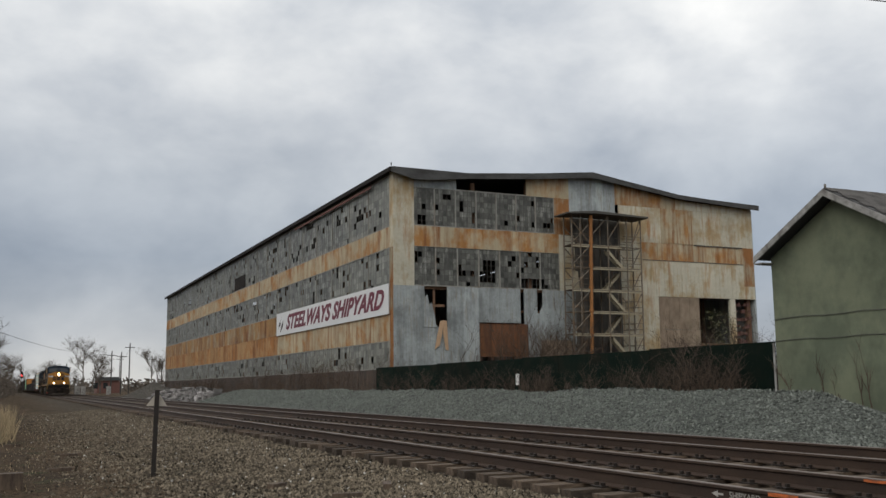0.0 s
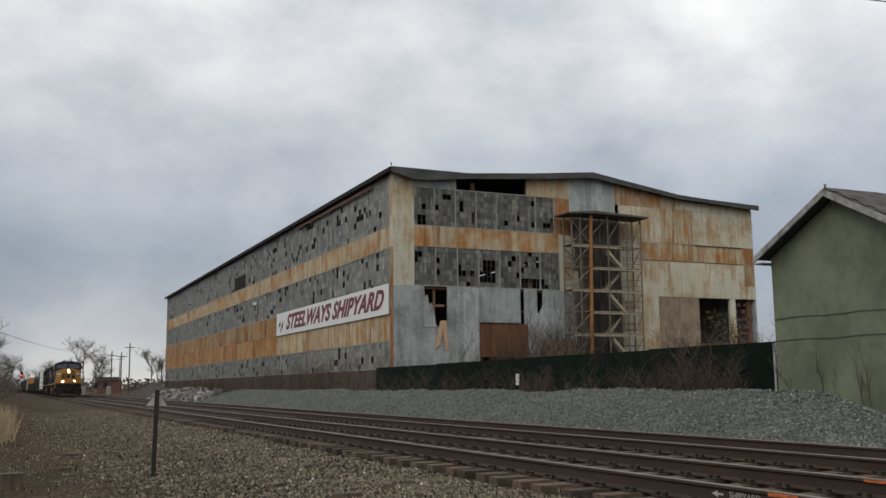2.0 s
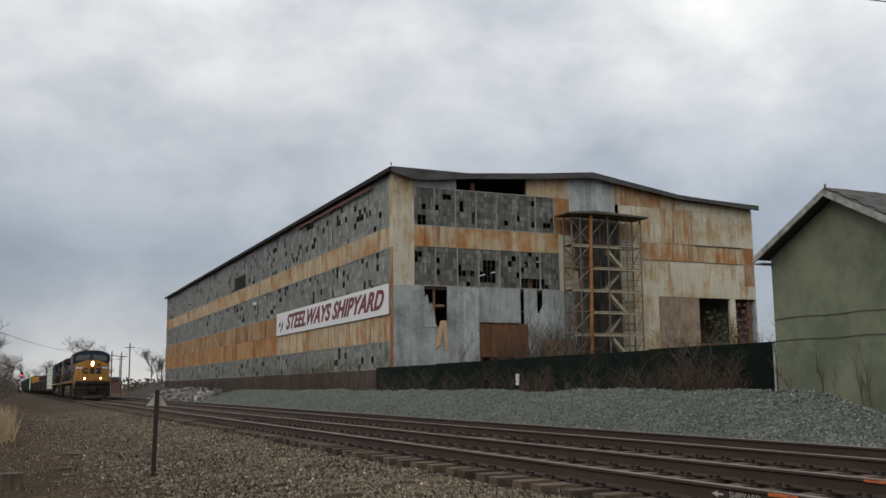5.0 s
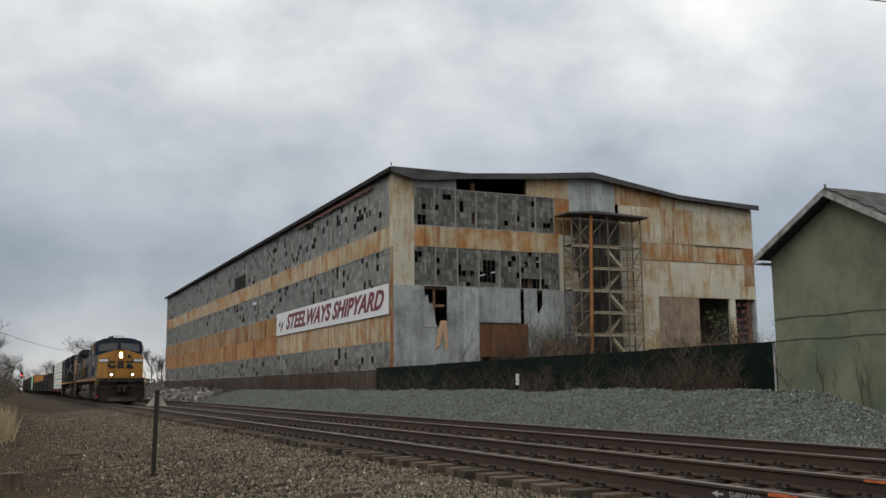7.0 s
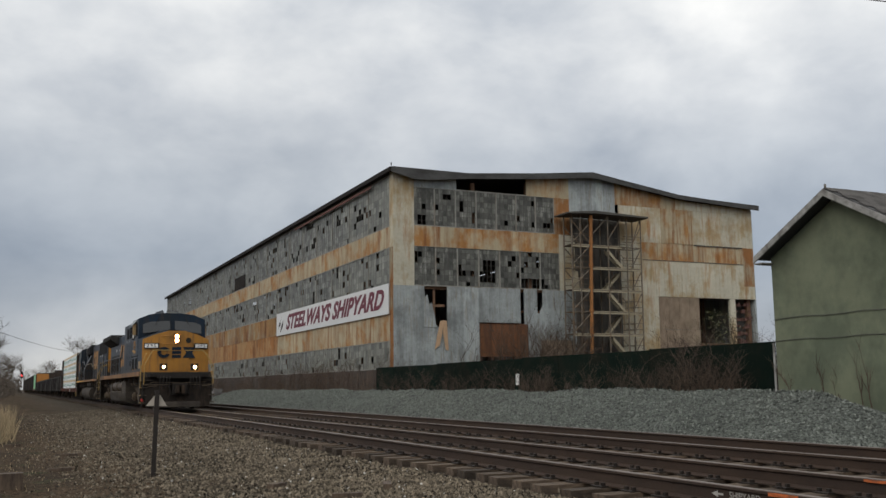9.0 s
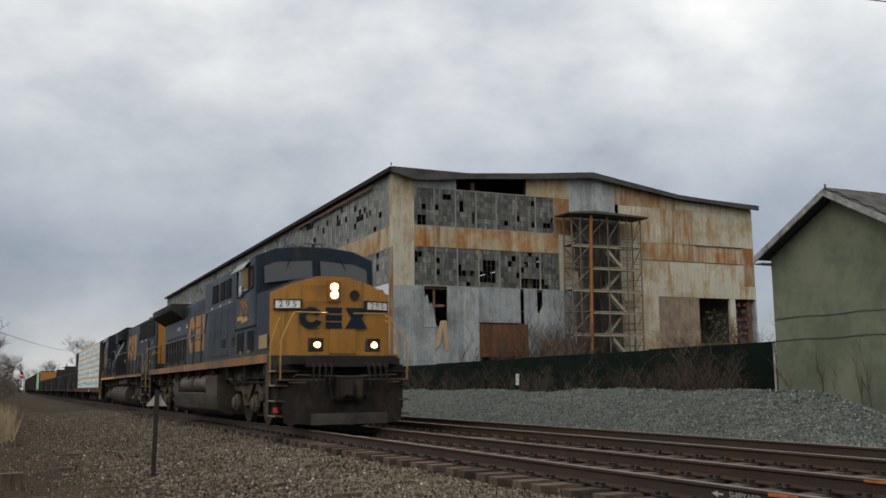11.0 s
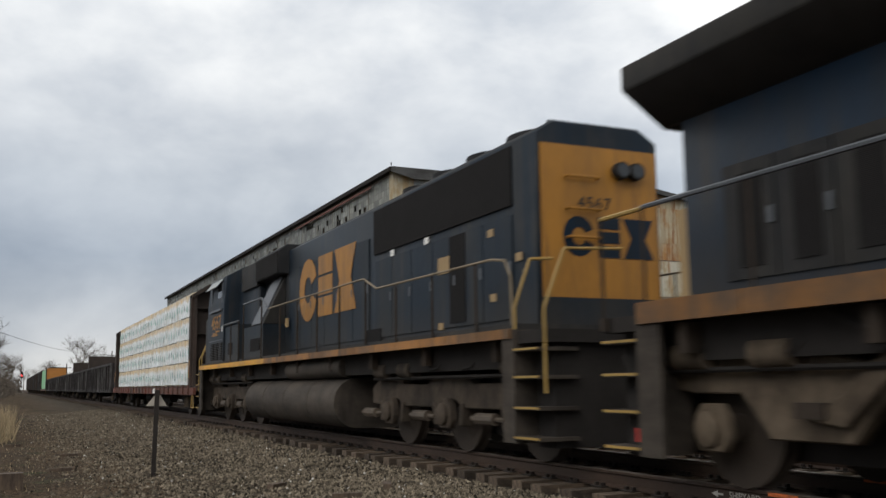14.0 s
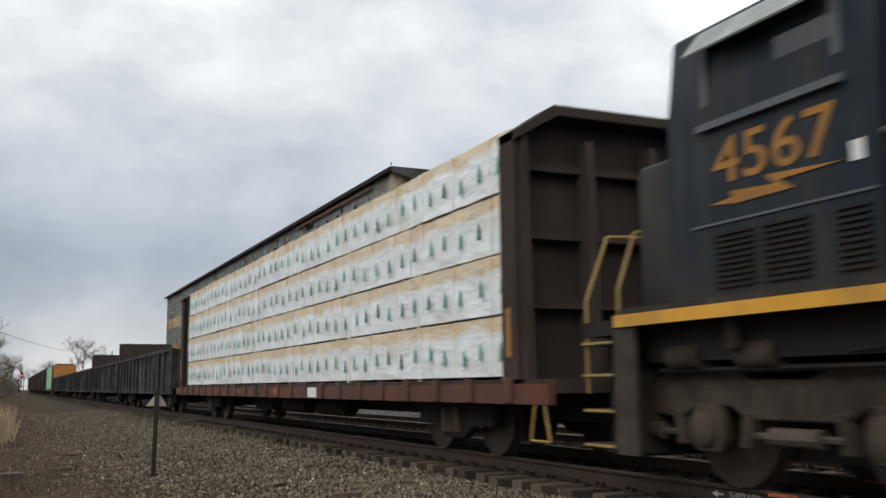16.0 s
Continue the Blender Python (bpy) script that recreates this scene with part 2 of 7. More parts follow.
M["signwhite"] = material("white_sign_board", (0.62, 0.62, 0.61), 0.5, vary=0.06, scale=0.4, bump=0.02)
M["signred"] = material("maroon_sign_paint", (0.13, 0.014, 0.03), 0.55, vary=0.1, scale=1, bump=0.02)
M["scaff"] = material("weathered_scaffold_tube", (0.135, 0.115, 0.09), 0.7, metal=0.1, vary=0.3, scale=1.5, stain=(0.15, 0.09, 0.045), stain_amount=0.42, stain_scale=(2, 2, 2))
M["scaffrust"] = material("orange_rusted_tube", (0.27, 0.115, 0.035), 0.75, vary=0.25, scale=1.5)
M["deck"] = material("grey_scaffold_deck", (0.30, 0.26, 0.18), 0.8, vary=0.25, scale=1.5)
M["fence"] = material("dark_green_fence_mesh", (0.0048, 0.0115, 0.008), 0.9, vary=0.3, scale=0.8, stain=(0.014, 0.0125, 0.009), stain_amount=0.45, stain_scale=(0.8, 0.8, 0.8), rnd=0.15, spec=0.08)
M["greenwall"] = material("olive_stucco", (0.168, 0.182, 0.122), 0.9, patch=0.55, vary=0.25, scale=0.5, stain=(0.108, 0.124, 0.086), stain_amount=0.5, stain_scale=(0.6, 0.6, 0.35), bump=0.2, bump_scale=25, spec=0.15)
M["trim"] = material("weathered_white_trim", (0.31, 0.30, 0.28), 0.8, vary=0.3, scale=2, stain=(0.12, 0.11, 0.10), stain_amount=0.5, stain_scale=(3, 3, 3))
M["shingle"] = material("grey_asphalt_shingle", (0.085, 0.08, 0.075), 0.95, vary=0.25, scale=1.5, rnd=0.3, bump=0.4, spec=0.15)
M["brush"] = material("bare_brown_twig", (0.068, 0.046, 0.032), 0.9, vary=0.3, scale=2, island=0.35)
M["bark"] = material("grey_bark", (0.085, 0.075, 0.066), 0.95, vary=0.3, scale=2)
M["haze"] = material("far_winter_twig", (0.105, 0.088, 0.072), 0.95, vary=0.25, scale=0.5, island=0.35, spec=0.1)
M["leafy"] = material("budding_leaf", (0.13, 0.13, 0.065), 0.9, vary=0.3, scale=1, island=0.4)
M["grass"] = material("dry_tan_grass", (0.31, 0.24, 0.145), 0.95, vary=0.2, scale=2, island=0.4)
M["post"] = material("rusted_post_steel", (0.022, 0.017, 0.014), 0.8, metal=0.1, vary=0.3, scale=6)
M["triangle"] = material("pale_weathered_plate", (0.40, 0.36, 0.30), 0.8, vary=0.2, scale=5)
M["darkwood"] = material("dark_pole_wood", (0.05, 0.043, 0.038), 0.9, vary=0.25, scale=2)
M["oldwood"] = material("old_brown_timber", (0.11, 0.078, 0.054), 0.9, vary=0.3, scale=6, stain=(0.04, 0.028, 0.02), stain_amount=0.5, stain_scale=(10, 10, 2))
M["rubble"] = material("pale_broken_concrete", (0.27, 0.255, 0.245), 0.9, vary=0.25, scale=1.5, island=0.6, stain=(0.05, 0.045, 0.04), stain_amount=0.55, stain_scale=(1, 1, 1))
M["redbrick"] = material("far_red_brick", (0.13, 0.062, 0.05), 0.9, vary=0.2, scale=1)
M["chalk"] = material("chalk_mark", (0.42, 0.40, 0.36), 0.95, vary=0.1, scale=20)
M["orangepaint"] = material("orange_marker_paint", (0.55, 0.13, 0.03), 0.7, vary=0.3, scale=10, stain=(0.06, 0.036, 0.024), stain_amount=0.5, stain_scale=(8, 6, 20))
M["darkgrime"] = material("dark_oily_grime", (0.036, 0.028, 0.022), 0.85, vary=0.35, scale=1.6, stain=(0.045, 0.03, 0.021), stain_amount=0.4, stain_scale=(1.5, 1.5, 0.6), spec=0.12)
# rolling stock
DIRT = (0.115, 0.098, 0.08)
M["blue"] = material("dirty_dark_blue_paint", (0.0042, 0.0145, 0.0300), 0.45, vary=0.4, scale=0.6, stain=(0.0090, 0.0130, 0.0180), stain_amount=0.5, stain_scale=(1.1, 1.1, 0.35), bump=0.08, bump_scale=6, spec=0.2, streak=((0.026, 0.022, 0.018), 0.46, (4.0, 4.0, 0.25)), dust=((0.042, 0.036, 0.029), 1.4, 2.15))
M["greyblue"] = material("grimy_grey_lower_paint", (0.030, 0.028, 0.025), 0.65, vary=0.35, scale=0.8, stain=(0.018, 0.018, 0.019), stain_amount=0.5, stain_scale=(1.2, 1.2, 0.6), bump=0.08, spec=0.2, streak=((0.055, 0.047, 0.038), 0.4, (4, 4, 0.4)))
M["yellow"] = material("locomotive_yellow", (0.35, 0.155, 0.018), 0.5, vary=0.2, scale=0.8, stain=(0.24, 0.112, 0.02), stain_amount=0.48, stain_scale=(2.2, 2.2, 0.7), bump=0.04, streak=((0.11, 0.06, 0.025), 0.34, (7, 7, 0.5)))
M["stripe"] = material("grimy_yellow_stripe", (0.29, 0.125, 0.026), 0.55, rnd=0.35, vary=0.3, scale=0.8, stain=(0.15, 0.08, 0.035), stain_amount=0.55, stain_scale=(1, 1.1, 2), bump=0.04, streak=((0.06, 0.045, 0.03), 0.5, (5, 3.5, 0.8)))
M["stripe_bright"] = material("bright_yellow_stripe", (0.60, 0.30, 0.03), 0.5, vary=0.2, scale=0.9, stain=(0.22, 0.14, 0.065), stain_amount=0.38, stain_scale=(1, 0.8, 1), bump=0.04)
M["cover"] = material("grey_duct_cover", (0.08, 0.085, 0.095), 0.45, vary=0.15, scale=1.5)
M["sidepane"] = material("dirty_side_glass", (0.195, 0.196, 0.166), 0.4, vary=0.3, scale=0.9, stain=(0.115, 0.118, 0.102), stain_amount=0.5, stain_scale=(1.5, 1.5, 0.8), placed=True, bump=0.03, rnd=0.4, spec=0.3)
M["rail_tan"] = material("worn_tan_handrail", (0.19, 0.145, 0.09), 0.6, vary=0.3, scale=4)
M["buff"] = material("faded_buff_patch", (0.31, 0.21, 0.10), 0.6, vary=0.14, scale=2)
M["grime"] = material("grimy_brown_running_gear", (0.112, 0.086, 0.061), 0.85, vary=0.45, scale=2.2, stain=(0.045, 0.034, 0.025), stain_amount=0.45, stain_scale=(3, 3, 2), bump=0.3, spec=0.12)
M["tank"] = material("dusty_fuel_tank", (0.066, 0.054, 0.043), 0.75, vary=0.35, scale=0.9, stain=(0.026, 0.021, 0.017), stain_amount=0.5, stain_scale=(1, 0.5, 2.0), bump=0.1, spec=0.2, streak=((0.02, 0.017, 0.014), 0.35, (3, 3, 0.5)))
M["reservoir"] = material("brown_dusty_reservoir", (0.098, 0.076, 0.056), 0.6, vary=0.3, scale=1.2, stain=(0.040, 0.031, 0.024), stain_amount=0.5, stain_scale=(3, 1, 3), bump=0.08, spec=0.3)
# grime and scrapes on a base darkened for the shade low on the engine's front
M["plow"] = material("scraped_grimy_plow", (0.014, 0.0105, 0.008), 0.8, vary=0.4, scale=1.4, stain=(0.040, 0.028, 0.020), stain_amount=0.42, stain_scale=(2.2, 2.2, 1.1), bump=0.15, spec=0.15, streak=((0.008, 0.007, 0.006), 0.45, (6, 6, 0.6)))
M["black"] = material("sooty_black", (0.026, 0.023, 0.021), 0.9, vary=0.3, scale=2, spec=0.14)
M["mesh"] = material("dark_radiator_grille", (0.015, 0.0138, 0.0135), 0.9, vary=0.2, scale=2, wave=("Z", 22.0, 0.6), bump=0.1, spec=0.12)
M["roofdark"] = material("sooty_dark_roof", (0.020, 0.020, 0.021), 0.8, vary=0.3, scale=1.0, spec=0.2)
M["wheel"] = material("wheel_steel", (0.05, 0.039, 0.031), 0.7, metal=0.2, vary=0.25, scale=3, spec=0.2)
M["cabglass"] = glass_material("dark_cab_glass", (0.03, 0.035, 0.04))
M["greyglass"] = glass_material("grey_cab_glass", (0.028, 0.030, 0.031), 0.15)
M["white"] = material("white_marker", (0.7, 0.69, 0.66), 0.6, vary=0.06, scale=4)
M["digits"] = material("black_digit_paint", (0.02, 0.02, 0.02), 0.6, vary=0.1, scale=4)
M["red"] = material("red_marker", (0.55, 0.05, 0.04), 0.5, vary=0.1, scale=4)
M["handrail"] = material("grey_handrail_paint", (0.085, 0.092, 0.102), 0.5, vary=0.2, scale=3)
M["handyellow"] = material("yellow_grab_rail", (0.30, 0.19, 0.05), 0.5, vary=0.2, scale=3)
M["lamp"] = glow("headlight_bulb_glow", (1.0, 0.80, 0.42), 350.0)
M["reflector"] = glow("lamp_reflector_glow", (1.0, 0.36, 0.07), 3.5)
M["ditch"] = glow("ditch_bulb_glow", (1.0, 0.78, 0.38), 160.0)
M["signal"] = glow("red_signal_glow", (1.0, 0.05, 0.05), 6.0)
M["carred"] = material("rusty_red_flatcar", (0.12, 0.036, 0.022), 0.75, vary=0.3, scale=1.2, stain=(0.055, 0.032, 0.024), stain_amount=0.55, stain_scale=(1, 1, 1))
M["carbrown"] = material("dark_brown_bulkhead", (0.044, 0.035, 0.030), 0.85, vary=0.3, scale=1.2, stain=(0.065, 0.042, 0.032), stain_amount=0.32, stain_scale=(2, 2, 0.6), spec=0.15)
M["gond"] = material("black_brown_gondola", (0.024, 0.021, 0.021), 0.8, vary=0.3, scale=1.0, stain=(0.042, 0.036, 0.032), stain_amount=0.4, stain_scale=(2.5, 2.5, 0.3), spec=0.15, streak=((0.17, 0.165, 0.16), 0.42, (5, 5, 0.25)))
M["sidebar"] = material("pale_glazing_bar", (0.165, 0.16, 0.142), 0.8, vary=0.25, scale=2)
M["rustfence"] = material("dark_rusted_boarding", (0.060, 0.043, 0.033), 0.85, vary=0.3, scale=0.7, stain=(0.034, 0.028, 0.024), stain_amount=0.5, stain_scale=(1.5, 1.5, 0.2), rnd=0.25, streak=((0.12, 0.085, 0.06), 0.35, (3, 3, 0.2)))
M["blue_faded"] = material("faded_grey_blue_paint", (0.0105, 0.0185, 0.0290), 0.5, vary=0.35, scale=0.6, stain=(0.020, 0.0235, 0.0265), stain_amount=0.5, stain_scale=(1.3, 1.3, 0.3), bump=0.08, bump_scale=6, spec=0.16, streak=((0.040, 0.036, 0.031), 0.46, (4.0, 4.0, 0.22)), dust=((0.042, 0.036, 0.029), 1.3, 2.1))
M["palestone"] = material("pale_chipped_stone", (0.40, 0.385, 0.35), 0.9, vary=0.2, scale=2, island=0.5, spec=0.15)
M["heap"] = material("dark_grey_gravel_heap", (0.075, 0.068, 0.058), 0.95, vary=0.25, scale=0.5, bump=0.9, bump_scale=16, cells=12, spec=0.1)


def wrap_material():
    """Thin white plastic sheet, creased in slanting folds, bluish where it lies close on the wood."""
    m = bpy.data.materials.new("white_plastic_wrap")
    m.use_nodes = True
    nt = m.node_tree
    b = nt.nodes["Principled BSDF"]
    b.inputs["Roughness"].default_value, b.inputs["Specular IOR Level"].default_value = 0.22, 0.6
    tc = nt.nodes.new("ShaderNodeTexCoord")
    oi = nt.nodes.new("ShaderNodeObjectInfo")

    def tex(scale, turn, detail, rough):
        mp = nt.nodes.new("ShaderNodeMapping")
        mp.inputs["Scale"].default_value, mp.inputs["Rotation"].default_value = scale, turn
        nt.links.new(tc.outputs["Object"], mp.inputs[0])
        n = nt.nodes.new("ShaderNodeTexNoise")
        n.noise_dimensions = "4D"
        n.inputs["Scale"].default_value, n.inputs["Detail"].default_value, n.inputs["Roughness"].default_value = 1.0, detail, rough
        mul = nt.nodes.new("ShaderNodeMath")
        mul.operation = "MULTIPLY"
        mul.inputs[1].default_value = 40.0
        nt.links.new(oi.outputs["Random"], mul.inputs[0])
        nt.links.new(mul.outputs[0], n.inputs["W"])
        nt.links.new(mp.outputs[0], n.inputs["Vector"])
        return n.outputs[0]
    folds = tex((2, 1.3, 4.2), (0.6, 0, 0), 5, 0.6)
    ripple = tex((3, 6.0, 2.0), (-0.25, 0, 0), 5, 0.6)
    blot = tex((1, 0.9, 1.6), (0, 0, 0), 3, 0.5)
    ramp = nt.nodes.new("ShaderNodeValToRGB")
    e = ramp.color_ramp.elements
    e[0].position, e[0].color = 0.34, (0.66, 0.64, 0.58, 1)
    e[1].position, e[1].color = 0.66, (0.86, 0.87, 0.87, 1)
    ramp.color_ramp.elements.new(0.5).color = (0.75, 0.785, 0.79, 1)
    add = nt.nodes.new("ShaderNodeMix")
    add.inputs[0].default_value = 0.45
    nt.links.new(blot, add.inputs[2])
    nt.links.new(folds, add.inputs[3])
    nt.links.new(add.outputs[0], ramp.inputs[0])
    sx = nt.nodes.new("ShaderNodeSeparateXYZ")
    nt.links.new(tc.outputs["Object"], sx.inputs[0])
    edge = nt.nodes.new("ShaderNodeMath")
    edge.operation = "MULTIPLY_ADD"
    edge.inputs[1].default_value = 0.42
    nt.links.new(tex((1, 1.4, 2.5), (0.2, 0, 0), 5, 0.65), edge.inputs[0])
    nt.links.new(sx.outputs[2], edge.inputs[2])
    tan = nt.nodes.new("ShaderNodeMapRange")
    tan.inputs["From Min"].default_value, tan.inputs["From Max"].default_value = 0.72, 0.82
    nt.links.new(edge.outputs[0], tan.inputs[0])
    worn = nt.nodes.new("ShaderNodeMix")
    worn.data_type = "RGBA"
    worn.inputs[7].default_value = (0.68, 0.55, 0.37, 1)
    nt.links.new(ramp.outputs[0], worn.inputs[6])
    nt.links.new(tan.outputs[0], worn.inputs[0])
    nt.links.new(worn.outputs[2], b.inputs["Base Color"])
    hgt = nt.nodes.new("ShaderNodeMix")
    hgt.inputs[0].default_value = 0.35
    nt.links.new(folds, hgt.inputs[2])
    nt.links.new(ripple, hgt.inputs[3])
    bp = nt.nodes.new("ShaderNodeBump")
    bp.inputs["Strength"].default_value, bp.inputs["Distance"].default_value = 1.0, 0.09
    nt.links.new(hgt.outputs[0], bp.inputs["Height"])
    nt.links.new(bp.outputs[0], b.inputs["Normal"])
    return m


M["truckdark"] = material("oily_dark_truck_casting", (0.075, 0.058, 0.044), 0.85, vary=0.4, scale=2.0, stain=(0.03, 0.025, 0.02), stain_amount=0.5, stain_scale=(3, 3, 2), bump=0.3, spec=0.15)
M["wrap"] = wrap_material()
M["lumber"] = material("raw_sawn_lumber", (0.66, 0.55, 0.39), 0.8, vary=0.2, scale=2.0, stain=(0.70, 0.66, 0.58), stain_amount=0.5, stain_scale=(3, 1.5, 8), rnd=0.12)
M["tree_mark"] = material("green_print", (0.11, 0.25, 0.21), 0.6, rnd=0.45, vary=0.2, scale=3)
M["greenwrap"] = material("green_plastic_wrap", (0.26, 0.52, 0.30), 0.5, vary=0.15, scale=1)
M["orangelumber"] = material("orange_lumber_ends", (0.40, 0.17, 0.04), 0.8, vary=0.2, scale=1)


def ground_material():
    m = bpy.data.materials.new("earth_and_ballast")
    m.use_nodes = True
    nt = m.node_tree
    b = nt.nodes["Principled BSDF"]
    b.inputs["Roughness"].default_value, b.inputs["Specular IOR Level"].default_value = 0.95, 0.1
    tc = nt.nodes.new("ShaderNodeTexCoord")
    sx = nt.nodes.new("ShaderNodeSeparateXYZ")
    nt.links.new(tc.outputs["Object"], sx.inputs[0])

    def tex(s, detail=5, rough=0.6, scale=(1, 1, 1)):
        mp = nt.nodes.new("ShaderNodeMapping")
        mp.inputs["Scale"].default_value = scale
        nt.links.new(tc.outputs["Object"], mp.inputs[0])
        n = nt.nodes.new("ShaderNodeTexNoise")
        n.inputs["Scale"].default_value, n.inputs["Detail"].default_value, n.inputs["Roughness"].default_value = s, detail, rough
        nt.links.new(mp.outputs[0], n.inputs["Vector"])
        return n.outputs[0]

    def op(kind, p, q):
        k = nt.nodes.new("ShaderNodeMath")
        k.operation = kind
        for i, v in enumerate((p, q)):
            if isinstance(v, (int, float)):
                k.inputs[i].default_value = v
            else:
                nt.links.new(v, k.inputs[i])
        return k.outputs[0]

    def span(v, lo, hi):
        r = nt.nodes.new("ShaderNodeMapRange")
        r.inputs["From Min"].default_value, r.inputs["From Max"].default_value = lo, hi
        nt.links.new(v, r.inputs[0])
        return r.outputs[0]

    def mix(f, p, q, mode="MIX"):
        k = nt.nodes.new("ShaderNodeMix")
        k.data_type, k.blend_type = "RGBA", mode
        if isinstance(f, (int, float)):
            k.inputs[0].default_value = f
        else:
            nt.links.new(f, k.inputs[0])
        for i, v in ((6, p), (7, q)):
            if isinstance(v, tuple):
                k.inputs[i].default_value = (*v, 1)
            else:
                nt.links.new(v, k.inputs[i])
        return k.outputs[2]
    wob = op("ADD", sx.outputs[0], op("MULTIPLY", op("SUBTRACT", tex(0.35, 4), 0.5), 5.0))
    earth = mix(span(tex(0.5, 6, 0.65, (1, 0.35, 1)), 0.42, 0.62), (0.096, 0.067, 0.042), (0.056, 0.040, 0.026))
    earth = mix(span(tex(0.9, 4, 0.6), 0.56, 0.70), earth, (0.058, 0.062, 0.032))
    ballast = mix(span(tex(0.8, 5, 0.6), 0.40, 0.65), (0.104, 0.086, 0.064), (0.060, 0.048, 0.036))
    col = mix(span(wob, 1.9, 4.0), earth, ballast)
    bed = mix(span(tex(2.5, 5, 0.6), 0.4, 0.62), (0.030, 0.023, 0.018), (0.066, 0.053, 0.042))
    wob2 = op("ADD", sx.outputs[0], op("MULTIPLY", op("SUBTRACT", tex(2.0, 3), 0.5), 0.8))
    col = mix(op("MULTIPLY", span(wob2, 4.9, 5.5), span(wob2, 12.4, 11.8)), col, bed)
    col = mix(span(wob, 13.0, 15.5), col, earth)
    vo = nt.nodes.new("ShaderNodeTexVoronoi")
    vo.inputs["Scale"].default_value = 24
    nt.links.new(tc.outputs["Object"], vo.inputs["Vector"])
    sp = nt.nodes.new("ShaderNodeSeparateColor")
    nt.links.new(vo.outputs["Color"], sp.inputs[0])
    col = mix(1.0, col, op("ADD", op("MULTIPLY", sp.outputs[0], 1.0), 0.5), "MULTIPLY")
    nt.links.new(col, b.inputs["Base Color"])
    bp = nt.nodes.new("ShaderNodeBump")
    bp.inputs["Strength"].default_value, bp.inputs["Distance"].default_value = 1.0, 0.05
    nt.links.new(op("ADD", tex(16, 5, 0.7), op("MULTIPLY", vo.outputs["Distance"], -1.8)), bp.inputs["Height"])
    nt.links.new(bp.outputs[0], b.inputs["Normal"])
    return m


M["ground"] = ground_material()


# ---- building helpers ----
def box(bm, x0, x1, y0, y1, z0, z1):
    v = [bm.verts.new((x, y, z)) for x in (x0, x1) for y in (y0, y1) for z in (z0, z1)]
    for f in ((0, 1, 3, 2), (4, 6, 7, 5), (0, 4, 5, 1), (2, 3, 7, 6), (0, 2, 6, 4), (1, 5, 7, 3)):
        bm.faces.new([v[i] for i in f])
    return v


def prism(bm, pts, axis, a, b):
    """A flat outline pulled along an axis; pts are the two other coordinates, in the order x, y, z."""
    def at(p, c):
        return {"x": (c, p[0], p[1]), "y": (p[0], c, p[1]), "z": (p[0], p[1], c)}[axis]
    A, B = [bm.verts.new(at(p, a)) for p in pts], [bm.verts.new(at(p, b)) for p in pts]
    n = len(pts)
    fs = [bm.faces.new(A), bm.faces.new(B[::-1])]
    for i in range(n):
        fs.append(bm.faces.new((A[(i + 1) % n], A[i], B[i], B[(i + 1) % n])))
    bmesh.ops.recalc_face_normals(bm, faces=fs)


def tube(bm, p, q, r, seg=8, r2=None):
    p, q = Vector(p), Vector(q)
    d = (q - p).normalized()
    s = d.orthogonal().normalized()
    t = d.cross(s)
    r2 = r if r2 is None else r2
    A = [bm.verts.new(p + (s * math.cos(a) + t * math.sin(a)) * r) for a in np.linspace(0, 2 * math.pi, seg, endpoint=False)]
    B = [bm.verts.new(q + (s * math.cos(a) + t * math.sin(a)) * r2) for a in np.linspace(0, 2 * math.pi, seg, endpoint=False)]
    bm.faces.new(A[::-1])
    bm.faces.new(B)
    for i in range(seg):
        bm.faces.new((A[i], A[(i + 1) % seg], B[(i + 1) % seg], B[i]))


def pipe(bm, pts, r, seg=6):
    for a, b in zip(pts, pts[1:]):
        tube(bm, a, b, r, seg)


def finish(bm, name, mat, bevel=0.0, smooth=False):
    if bevel:
        bmesh.ops.bevel(bm, geom=[e for e in bm.edges if len(e.link_faces) == 2 and e.calc_face_angle(0) > 0.5], offset=bevel, segments=1, affect="EDGES", clamp_overlap=True)
    me = bpy.data.meshes.new(name)
    bm.to_mesh(me)
    bm.free()
    for m in (mat if isinstance(mat, (list, tuple)) else (mat,)):
        me.materials.append(m)
    me.shade_smooth()
    me.set_sharp_from_angle(angle=0.62)
    return me


def part(name, bm, mat, parent=None, label="", bevel=0.0, smooth=False):
    ob = new(name, finish(bm, name, mat, bevel, smooth))
    if parent:
        ob.parent = parent
    if label:
        ob["label"] = label
    return ob


def share(name, me, parent, loc, rot=(0, 0, 0), scale=(1, 1, 1)):
    ob = new(name, me)
    ob.parent = parent
    ob.location, ob.rotation_euler, ob.scale = loc, rot, scale
    return ob


def thing(name, label, category, at=(0, 0, 0), group="", kind=""):
    e = new(name)
    e.location = at
    return tagged(e, label, category, group, kind)


def boxpart(name, dims, mat, parent=None, label="", bevel=0.0):
    bm = bmesh.new()
    box(bm, *dims)
    return part(name, bm, mat, parent, label, bevel)


